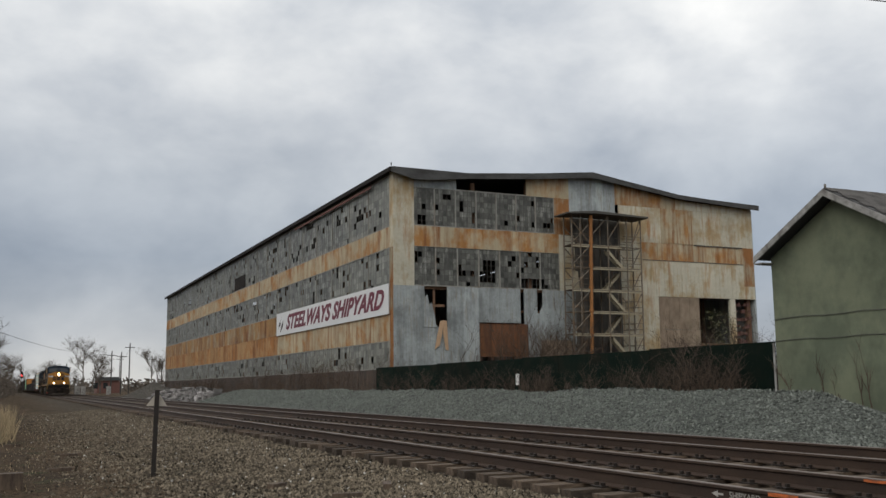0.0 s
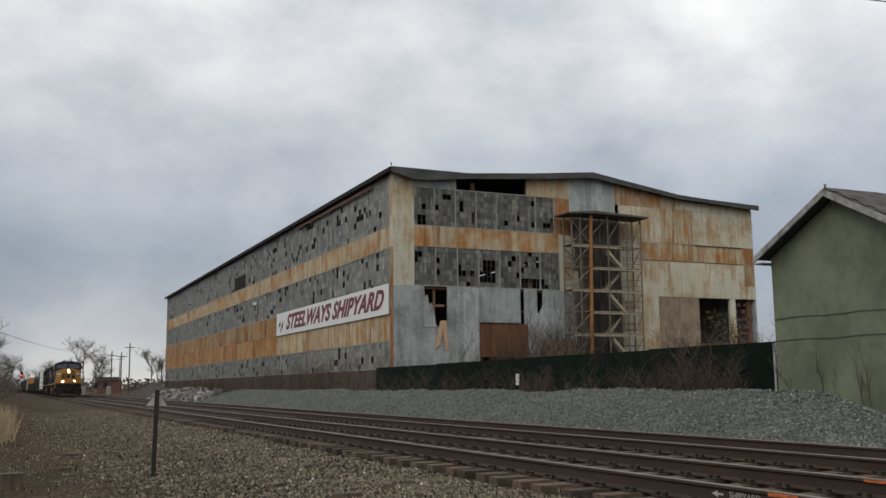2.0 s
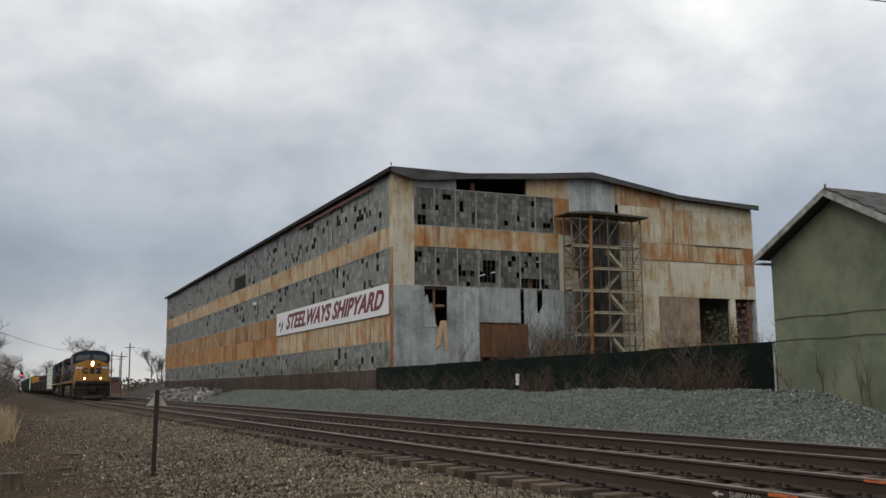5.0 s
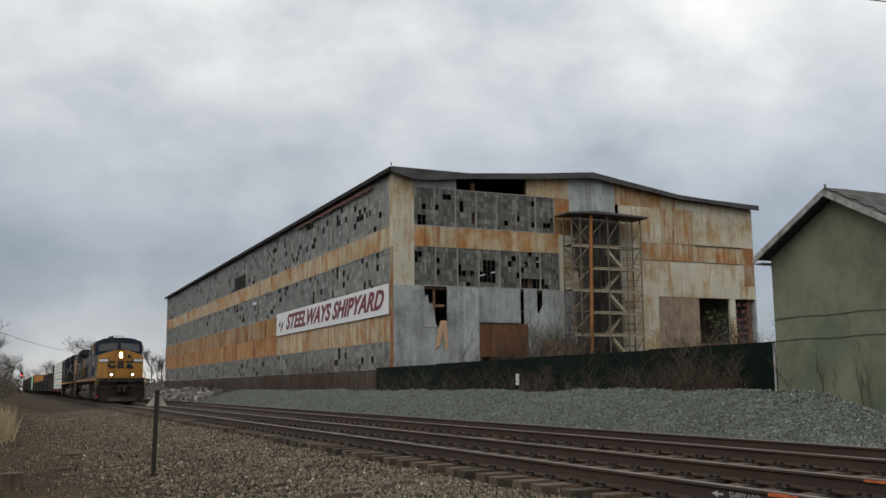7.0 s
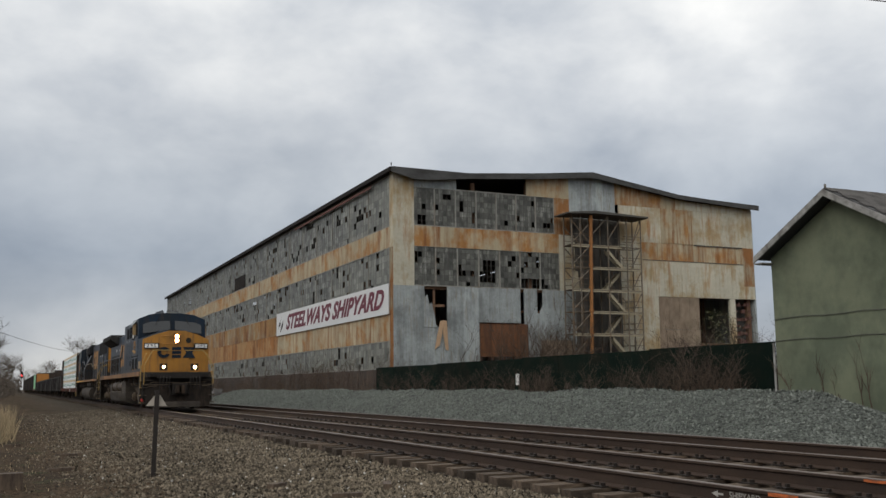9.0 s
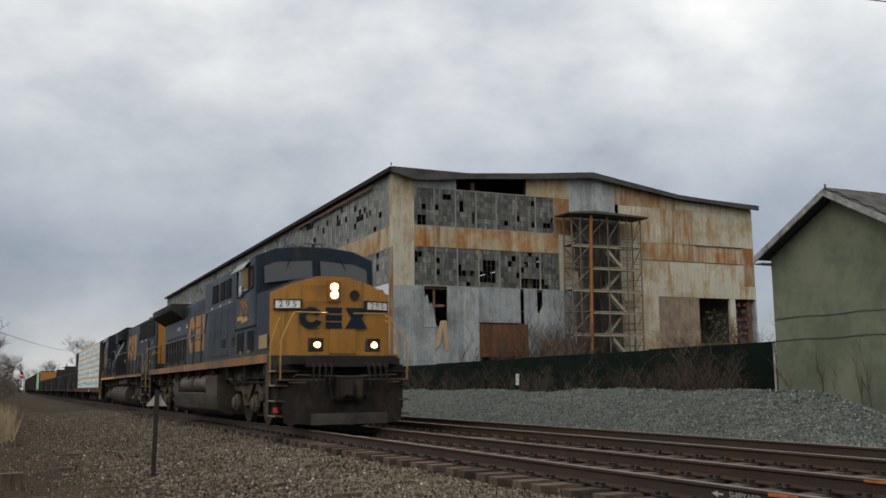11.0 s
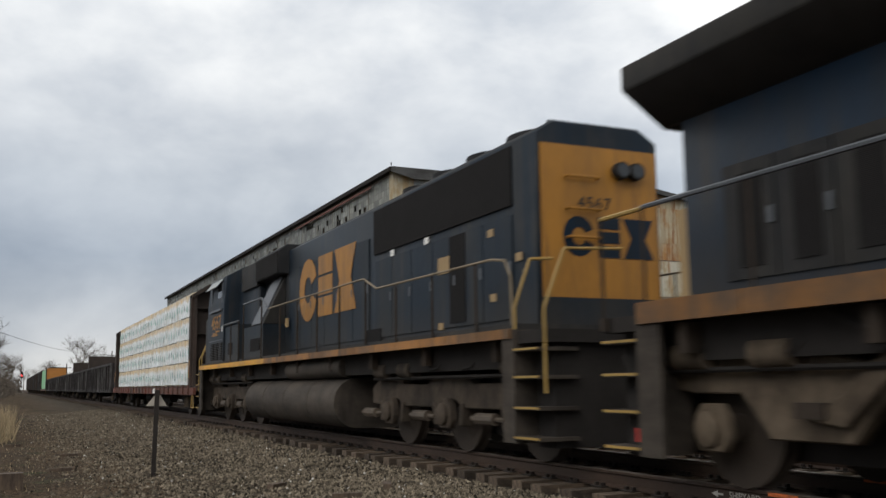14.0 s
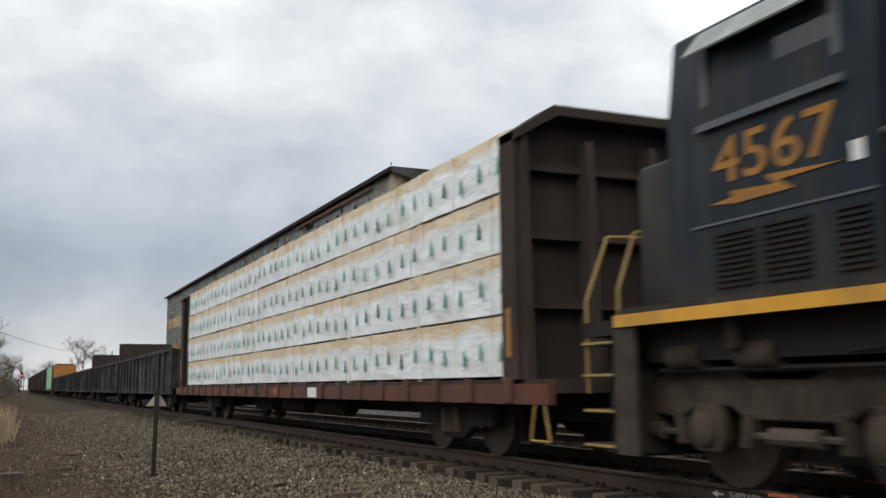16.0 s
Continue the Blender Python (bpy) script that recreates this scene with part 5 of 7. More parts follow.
# ---- small things along the line ----
def make_lineside():
    p = thing("marker_post", "rusty steel marker post with a pale triangular plate", "marker post", (2.1, 15.38, 0.0))
    p.rotation_euler = (radians(-1.0), radians(1.2), 0)
    bm = bmesh.new()
    box(bm, -0.035, 0.035, -0.008, 0.008, -0.1, 1.32)
    box(bm, -0.008, 0.008, 0.008, 0.05, -0.1, 1.32)
    part("post", bm, M["post"], p, bevel=0.003)
    bm = bmesh.new()
    prism(bm, [(-0.155, 1.075), (0.165, 1.075), (0.02, 1.30)], "y", 0.052, 0.06)
    part("plate", bm, M["triangle"], p)
    b = thing("timber_block", "weathered brown timber offcut lying on the ground", "timber", (0.0, 14.45, 0.0))
    boxpart("block", (-0.8, 0.26, -0.12, 0.12, -0.02, 0.23), M["oldwood"], b, bevel=0.012)
    r = random.Random(5)
    for (x, y, l, rot) in ((2.2, 11.2, 0.45, 20), (3.6, 10.6, 0.35, -15), (3.25, 12.4, 0.3, 40), (0.9, 17.5, 0.4, 5), (1.2, 21.0, 0.5, 12), (4.2, 10.9, 0.4, 70), (0.2, 25.0, 0.4, 10)):
        t = new("timber_splinter")
        t.matrix_basis = pose(x, y, ground_height(x, y), 0, 0, rot)
        tagged(t, "dark splinter of old tie lying in the gravel", "timber", "splinters")
        boxpart("splinter", (-l / 2, l / 2, -0.05, 0.05, -0.01, 0.06), M["oldwood"], t, bevel=0.01)
    # chalk words and orange paint on the near rail
    c = thing("rail_marking", "chalk lettering and an arrow on the rail web", "marking", (NEAR - 0.755 - 0.014, 6.55, TOP - 0.085))
    lettering("chalk_word", "SHIPYARD", 0.085, M["chalk"], c, Matrix.Translation((0, 0.0, 0)) @ SIDE, 0.001)
    bm = bmesh.new()
    prism(bm, [(0.42, 0), (0.34, 0.03), (0.34, 0.008), (0.27, 0.008), (0.27, -0.008), (0.34, -0.008), (0.34, -0.03)], "x", -0.002, 0.0)
    part("chalk_arrow", bm, M["chalk"], c)
    o = thing("paint_mark", "orange marker paint on the rail", "marking", (NEAR - 0.755, 6.07, TOP - 0.03))
    boxpart("paint", (-0.041, -0.0375, -0.16, 0.17, -0.01, 0.02), M["orangepaint"], o)
    o = thing("paint_mark", "orange marker paint on the inner rail", "marking", (NEAR + 0.755, 6.5, TOP - 0.06))
    boxpart("paint", (-0.041, -0.0375, -0.3, 0.12, 0.025, 0.05), M["orangepaint"], o)
    # heaps beyond the gravel bank
    V, F = [], []
    def chunk(c, s):
        i = len(V)
        for sx in (-1, 1):
            for sy in (-1, 1):
                for sz in (-1, 1):
                    V.append((c[0] + sx * s * r.uniform(0.5, 1.2), c[1] + sy * s * r.uniform(0.5, 1.2), c[2] + sz * s * r.uniform(0.4, 1.0)))
        for f in ((0, 1, 3, 2), (4, 6, 7, 5), (0, 4, 5, 1), (2, 3, 7, 6), (0, 2, 6, 4), (1, 5, 7, 3)):
            F.append(tuple(i + k for k in f))
    for k in range(700):
        u = r.uniform(0, 1)
        y = 76 + 30 * u
        w = r.uniform(-1, 1)
        top = (1.35 - 0.5 * abs(u - 0.45)) * (1 - abs(w) ** 1.5)
        chunk((15.2 + w * 1.7, y, top * r.uniform(0.5, 1.0)), r.uniform(0.08, 0.3))
    tagged(new("rubble_heap", mesh_from("rubble_heap", V, F, M["rubble"])), "heap of pale broken concrete and dark scrap", "rubble heap", kind="stuff")
    V, F = [], []
    n, m_ = 26, 14
    for j in range(m_):
        for i in range(n):
            x, y = 11.9 + i * 0.32, 108 + j * 2.2
            k = max(0, 1 - abs(i - 15) / 11) * max(0, 1 - abs(j - 7) / 7.5)
            V.append((x, y, 0.1 + 2.1 * k ** 0.8 + 0.15 * noise.noise((x, y * 0.5, 1))))
    F = [(j * n + i, j * n + i + 1, (j + 1) * n + i + 1, (j + 1) * n + i) for j in range(m_ - 1) for i in range(n - 1)]
    tagged(new("gravel_heap", mesh_from("gravel_heap", V, F, M["heap"], True)), "dark grey gravel heap beyond the factory", "gravel heap", kind="stuff")
    # poles, wires, signal
    tops = []
    for (x, y, h) in ((21.3, 228, 9.8), (23.6, 230, 9.6), (25.6, 232, 11.8), (33.0, 250, 9.5), (36.2, 255, 8.0), (13.0, 250, 7.5), (30.4, 300, 11)):
        q = thing("utility_pole", "dark wooden utility pole with crossarm", "utility pole", (x, y, 0), "utility poles")
        bm = bmesh.new()
        tube(bm, (0, 0, -0.2), (0, 0, h), 0.16, 8, 0.11)
        part("pole", bm, M["darkwood"], q)
        boxpart("crossarm", (-1.1, 1.1, -0.06, 0.06, h - 1.1, h - 0.95), M["darkwood"], q)
        tops.append((x, y, h - 0.9))
    for a, b in (((21.3, 228, 8.9), (-4.0, 160, 11.0)), ((25.6, 232, 10.9), (23.6, 230, 8.7))):
        w = thing("overhead_wire", "thin dark overhead wire between poles", "wire")
        bm = bmesh.new()
        pts = [Vector(a).lerp(Vector(b), t) - Vector((0, 0, 1.2 * math.sin(math.pi * t))) for t in np.linspace(0, 1, 9)]
        pipe(bm, pts, 0.035, 4)
        part("wire", bm, M["bar"], w)
    w = thing("service_cable", "black service cable strung between two poles", "wire")
    a_, b_ = Vector((24.8, 17.0, 11.6)), Vector((-12.7, 17.0, 8.8))
    bm = bmesh.new()
    pipe(bm, [a_.lerp(b_, t) for t in np.linspace(0, 1, 9)], 0.016, 5)
    part("cable", bm, M["bar"], w)
    for p_ in (a_, b_):
        q = thing("utility_pole", "dark wooden utility pole carrying a service cable", "utility pole", (p_.x, p_.y, 0), "utility poles")
        bm = bmesh.new()
        tube(bm, (0, 0, -0.2), (0, 0, p_.z + 0.4), 0.16, 8, 0.11)
        part("pole", bm, M["darkwood"], q)
    s = thing("railway_signal", "trackside signal mast showing a red light", "signal", (3.6, 290, 0))
    bm = bmesh.new()
    tube(bm, (0, 0, 0), (0, 0, 6.0), 0.09, 8)
    part("mast", bm, M["post"], s)
    boxpart("signal_head", (-0.35, 0.35, 0.0, 0.3, 4.5, 6.3), M["black"], s)
    bm = bmesh.new()
    tube(bm, (0, -0.05, 5.2), (0, 0.0, 5.2), 0.2, 12)
    part("lens", bm, M["signal"], s)
    # low red building far off
    h = thing("far_building", "low red brick building behind bare trees", "building", (24, 285, 0))
    boxpart("wall", (-1, 5, 0, 9, 0, 3.6), M["redbrick"], h)
    bm = bmesh.new()
    prism(bm, [(-1.3, 3.6), (5.3, 3.6), (4.6, 4.6), (-0.6, 4.6)], "y", -0.4, 9.4)
    part("roof", bm, M["roof"], h)
    for k in range(2):
        wnd = new("window")
        wnd.parent = h
        boxpart("pane", (-2 + k * 2.6, -0.8 + k * 2.6, -0.06, 0.0, 1.4, 3.0), M["greyglass"], wnd)
    for (x, y) in ((14.6, 215), (20.3, 222), (11.9, 190)):
        q = thing("relay_box", "small pale trackside relay cabinet", "relay cabinet", (x, y, 0), "relay cabinets")
        boxpart("cabinet", (-0.45, 0.45, -0.4, 0.4, 0, 1.9), M["trim"], q, bevel=0.03)


# ---- rolling stock: y runs back from the leading end, z up from the rail heads, -x is the side towards the camera ----
AXLES = []


def wheelset(parent, y, r=0.51, far=False):
    bm = bmesh.new()
    for s in (-1, 1):
        tube(bm, (s * 0.70, 0, 0), (s * 0.735, 0, 0), r + 0.025, 20)
        tube(bm, (s * 0.735, 0, 0), (s * 0.84, 0, 0), r, 20)
        tube(bm, (s * 0.84, 0, 0), (s * 0.845, 0, 0), r * 0.72, 16)
        tube(bm, (s * 0.84, 0, 0), (s * 0.90, 0, 0), r * 0.24, 12)
        for k in range(4):
            a = math.pi / 2 * k
            tube(bm, (s * 0.845, math.cos(a) * r * 0.5, math.sin(a) * r * 0.5), (s * 0.853, math.cos(a) * r * 0.5, math.sin(a) * r * 0.5), 0.05, 6)
    tube(bm, (-0.7, 0, 0), (0.7, 0, 0), 0.09, 8)
    w = part("wheelset", bm, M["wheel"], parent)
    w.location = (0, y, r)
    AXLES.append((w, y, r))
    return w


def ladder_steps(parent, x_side, y0, y1, z_list, panel_y, mat_edge):
    for s in (-1, 1):
        bm = bmesh.new()
        a, b = sorted((s * (abs(x_side) - 0.03), s * abs(x_side)))
        lo, hi = sorted((panel_y, panel_y + 0.05))
        box(bm, *sorted((s * 0.95, s * abs(x_side))), lo, hi, 0.26, 1.5)
        part("step_panel", bm, M["tank"], parent)
        out = 0.28 if panel_y < 9 and y0 < panel_y + 0.1 else -0.28
        boxpart("step_side", (*sorted((s * (abs(x_side) - 0.04), s * (abs(x_side) + 0.005))), *sorted((panel_y, panel_y + out)), 0.26, 1.40), M["tank"], parent, bevel=0.01)
        for z in z_list:
            boxpart("step", (*sorted((s * 1.0, s * abs(x_side))), y0, y1, z, z + 0.04), M["tank"], parent)
            boxpart("step_edge", (*sorted((s * abs(x_side), s * (abs(x_side) + 0.012))), y0, y1, z + 0.012, z + 0.036), mat_edge, parent)


def three_axle_truck(parent, axles, style):
    cast = M["grime"] if style == "arched" else M["truckdark"]
    y0, y1 = axles[0] - 0.55, axles[-1] + 0.55
    boxpart("truck_frame", (-0.62, 0.62, y0, y1, 0.25, 1.05), M["black"], parent)
    for y in axles:
        wheelset(parent, y)
    for s in (-1, 1):
        t = new("truck_side")
        t.parent = parent
        bm = bmesh.new()
        lo, hi = sorted((s * 0.96, s * 1.10))
        if style == "arched":
            m = axles[1]
            # deep plates between the axles, sloping up to an arch over each one
            pts = [(y0 - 0.1, 1.10), (y0 - 0.1, 0.86)]
            for a in axles:
                pts += [(a - 0.62, 0.44), (a - 0.30, 0.80), (a + 0.30, 0.80), (a + 0.62, 0.44)]
            pts = [p for p in pts if y0 - 0.2 < p[0] < y1 + 0.2 and not (p[1] == 0.44 and (p[0] < axles[0] or p[0] > axles[2]))]
            pts += [(y1 + 0.1, 0.86), (y1 + 0.1, 1.10), (m + 0.8, 1.10), (m + 0.5, 1.04), (m - 0.5, 1.04), (m - 0.8, 1.10)]
            # raised beam over the middle axle
            arch = [(m - 0.95, 0.60), (m - 0.62, 0.56), (m - 0.16, 0.96), (m + 0.16, 0.96), (m + 0.62, 0.56), (m + 0.95, 0.60), (m + 0.24, 1.10), (m - 0.24, 1.10)]
            ab = bmesh.new()
            prism(ab, arch, "x", *sorted((s * 1.10, s * 1.18)))
            part("arch_beam", ab, cast, t, bevel=0.012)
            for q in (m - 0.92, m + 0.92):
                boxpart("rubber_mount", (*sorted((s * 1.10, s * 1.21)), q - 0.14, q + 0.14, 0.62, 0.74), M["darkgrime"], t, bevel=0.015)
        else:
            pts = [(y0 - 0.35, 0.87), (y0 - 0.35, 0.62)]
            for a in axles:
                pts += [(a - 0.42, 0.59), (a - 0.22, 0.69), (a + 0.22, 0.69), (a + 0.42, 0.59)]
            pts += [(y1 + 0.35, 0.62), (y1 + 0.35, 0.87), (y1 + 0.05, 1.0), (axles[2] - 0.35, 1.0), (axles[2] - 0.45, 0.92), (axles[1] + 0.75, 0.91), (axles[1] + 0.55, 0.99), (axles[1] - 0.55, 0.99), (axles[1] - 0.75, 0.91), (axles[0] + 0.45, 0.92), (axles[0] + 0.35, 1.0), (y0 - 0.05, 1.0)]
        prism(bm, pts, "x", lo, hi)
        part("sideframe", bm, cast, t, bevel=0.015)
        for y in axles:
            bm = bmesh.new()
            prism(bm, [(y - 0.21, 0.44), (y - 0.14, 0.32), (y + 0.14, 0.32), (y + 0.21, 0.44), (y + 0.19, 0.62), (y + 0.11, 0.72), (y - 0.11, 0.72), (y - 0.19, 0.62)], "x", *sorted((s * 1.08, s * 1.18)))
            tube(bm, (s * 1.16, y, 0.51), (s * 1.23, y, 0.51), 0.15, 14)
            tube(bm, (s * 1.23, y, 0.51), (s * 1.26, y, 0.51), 0.15, 14, 0.10)
            part("journal_box", bm, cast, t, bevel=0.01)
            if style == "arched":
                continue
            for g in (-1, 1):
                bm = bmesh.new()
                prism(bm, [(y + g * 0.40, 0.66), (y + g * 0.50, 0.66), (y + g * 0.46, 0.36), (y + g * 0.34, 0.36)], "x", *sorted((s * 1.0, s * 1.13)))
                part("pedestal", bm, cast, t, bevel=0.01)
            bm = bmesh.new()
            tube(bm, (s * 1.13, y + 0.62, 0.47), (s * 1.13, y + 1.12, 0.47), 0.075, 10)
            tube(bm, (s * 1.13, y + 0.42, 0.47), (s * 1.13, y + 1.30, 0.47), 0.03, 6)
            part("damper", bm, M["reservoir"], t)
        for y in (y0 + 0.35, (axles[1] + axles[2]) / 2, y1 - 0.6):
            bm = bmesh.new()
            tube(bm, (s * 1.17, y, 1.12), (s * 1.17, y + 0.42, 1.12), 0.13, 12)
            tube(bm, (s * 1.17, y - 0.16, 1.12), (s * 1.17, y, 1.12), 0.04, 8)
            part("brake_cylinder", bm, cast, t, smooth=False)
        bm = bmesh.new()
        for k in range(5):
            ya = y0 + (y1 - y0) * (k + 0.3) / 5
            pts = [(s * 1.2, ya, 1.30), (s * 1.26, ya + 0.2, 1.12), (s * 1.24, ya + 0.5, 1.10), (s * 1.18, ya + 0.7, 1.28)]
            pipe(bm, pts, 0.022, 5)
        pipe(bm, [(s * 1.2, y0, 1.0), (s * 1.2, y1, 1.0)], 0.025, 5)
        part("brake_hose", bm, M["black"], t)


def stripe_sill(parent, y0, y1, half, z0, z1, n, paint="stripe"):
    for s in (-1, 1):
        for k in range(n):
            a, b = y0 + (y1 - y0) * k / n, y0 + (y1 - y0) * (k + 1) / n
            boxpart("side_sill", (*sorted((s * (half - 0.06), s * half)), a + 0.006, b - 0.006, z0, z1), M[paint], parent)


def handrail(parent, pts, posts, half, base, mat=None, r=0.022):
    for s in (-1, 1):
        bm = bmesh.new()
        pipe(bm, [(s * half, y, z) for y, z in pts], r, 6)
        part("handrail", bm, mat or M["handrail"], parent)
        for y, z in posts:
            bm = bmesh.new()
            tube(bm, (s * half, y, base), (s * half, y, z), 0.016, 6)
            box(bm, s * half - 0.02, s * half + 0.02, y - 0.05, y + 0.05, base - 0.12, base)
            part("stanchion", bm, M["darkgrime"], parent)


def emblem_shapes(parent, y0, y1, z0, z1, x, slant=0.0):
    """The owner's mark as three plain yellow shapes: an open ring, a stepped block and a crossed block."""
    w, h = (y1 - y0), z1 - z0
    def put(pts):
        bm = bmesh.new()
        for q in pts:
            prism(bm, [(y1 - (u + slant * (v - 0.5)) * w, z0 + v * h) for u, v in q], "x", x - 0.006, x + 0.002)
        bmesh.ops.remove_doubles(bm, verts=bm.verts, dist=0.004)
        return part("emblem", bm, M["yellow"], parent, "yellow painted owner's mark")
    ring = []
    for k in range(1, 15):
        a0, a1 = math.radians(22.5 * k), math.radians(22.5 * (k + 1))
        f = lambda a, rr: (0.165 + 0.175 * rr * math.cos(a), 0.5 + 0.54 * rr * math.sin(a))
        ring.append([f(a0, 0.42), f(a0, 1.0), f(a1, 1.0), f(a1, 0.42)])
    put(ring)
    for v0, v1 in ((0.0, 0.31), (0.35, 0.65), (0.69, 1.0)):
        put([[(0.37, v0), (0.62, v0), (0.62, v1), (0.37, v1)]])
    put([[(0.66, 0.0), (1.0, 0.0), (0.92, 0.5), (0.74, 0.5)], [(0.74, 0.501), (0.92, 0.501), (1.0, 1.0), (0.66, 1.0)]])


def bolt_mark(parent, pts, x, mat):
    """A zigzag flash on the cab side; pts in metres along and up."""
    bm = bmesh.new()
    prism(bm, pts, "x", x - 0.006, x + 0.001)
    part("bolt_mark", bm, mat, parent)


def end_mark(name, parent, x0, x1, z0, z1, y, mat):
    """The owner's mark on an end face: an open ring, a stack of bars and a waisted block."""
    w, h = x1 - x0, z1 - z0
    def put(polys):
        bm = bmesh.new()
        for q in polys:
            prism(bm, [(x0 + u * w, z0 + v * h) for u, v in q], "y", y - 0.006, y)
        bmesh.ops.remove_doubles(bm, verts=bm.verts, dist=0.002)
        part(name, bm, mat, parent, "dark blue painted mark")
    ring = []
    for k in range(1, 15):
        a0, a1 = math.radians(22.5 * k), math.radians(22.5 * (k + 1))
        at = lambda a, rr: (0.17 + 0.17 * rr * math.cos(a), 0.5 + 0.5 * rr * math.sin(a))
        ring.append([at(a0, 0.45), at(a0, 1.0), at(a1, 1.0), at(a1, 0.45)])
    put(ring)
    put([[(0.38, v), (0.62, v), (0.62, v + 0.29), (0.38, v + 0.29)] for v in (0.0, 0.355, 0.71)])
    put([[(0.66, 0.0), (1.0, 0.0), (0.91, 0.5), (0.75, 0.5)], [(0.75, 0.502), (0.91, 0.502), (1.0, 1.0), (0.66, 1.0)]])


def louvres(parent, y0, y1, z0, z1, n, x, mat):
    bm = bmesh.new()
    for k in range(n):
        z = z0 + (z1 - z0) * (k + 0.5) / n
        box(bm, x - 0.02, x + 0.01, y0, y1, z - 0.25 * (z1 - z0) / n, z + 0.25 * (z1 - z0) / n)
    part("louvre", bm, mat, parent)


def hood(parent, name, y0, y1, half, z0, z1, chamfer, mat, top=None, label=""):
    bm = bmesh.new()
    prism(bm, [(-half, z0), (half, z0), (half, z1), (half - chamfer * 1.6, z1 + chamfer), (-half + chamfer * 1.6, z1 + chamfer), (-half, z1)], "y", y0, y1)
    for fc in bm.faces:
        if fc.normal.z > 0.3:
            fc.material_index = 1
    return part(name, bm, (mat, top or M["roofdark"]), parent, label, bevel=0.02)


def doors(parent, ys, z0, z1, x, mat):
    for a, b in ys:
        boxpart("hood_door", (x - 0.018, x, a + 0.012, b - 0.012, z0, z1), mat, parent, bevel=0.006)
        bm = bmesh.new()
        zm = (z0 + z1) / 2
        box(bm, x - 0.035, x - 0.018, a + 0.03, a + 0.08, zm - 0.07, zm + 0.07)
        part("latch", bm, M["handrail"], parent)


def underframe(parent, y0, y1):
    boxpart("underframe", (-1.25, 1.25, y0, y1, 1.08, 1.42), M["black"], parent)
    boxpart("walkway", (-1.47, 1.47, y0, y1, 1.42, 1.57), M["greyblue"], parent)


def coupler(parent, y0, y1):
    bm = bmesh.new()
    box(bm, -0.12, 0.12, min(y0, y1), max(y0, y1), 0.72, 0.98)
    box(bm, -0.2, 0.16, y1 - 0.14, y1 + 0.14, 0.68, 1.02)
    part("coupler", bm, M["darkgrime"], parent, bevel=0.03)
    for s in (-1, 1):
        bm = bmesh.new()
        pipe(bm, [(s * 0.4, y0, 1.2), (s * 0.36, (y0 + y1) / 2, 0.62), (s * 0.3, y1, 0.7)], 0.025, 6)
        part("air_hose", bm, M["black"], parent)


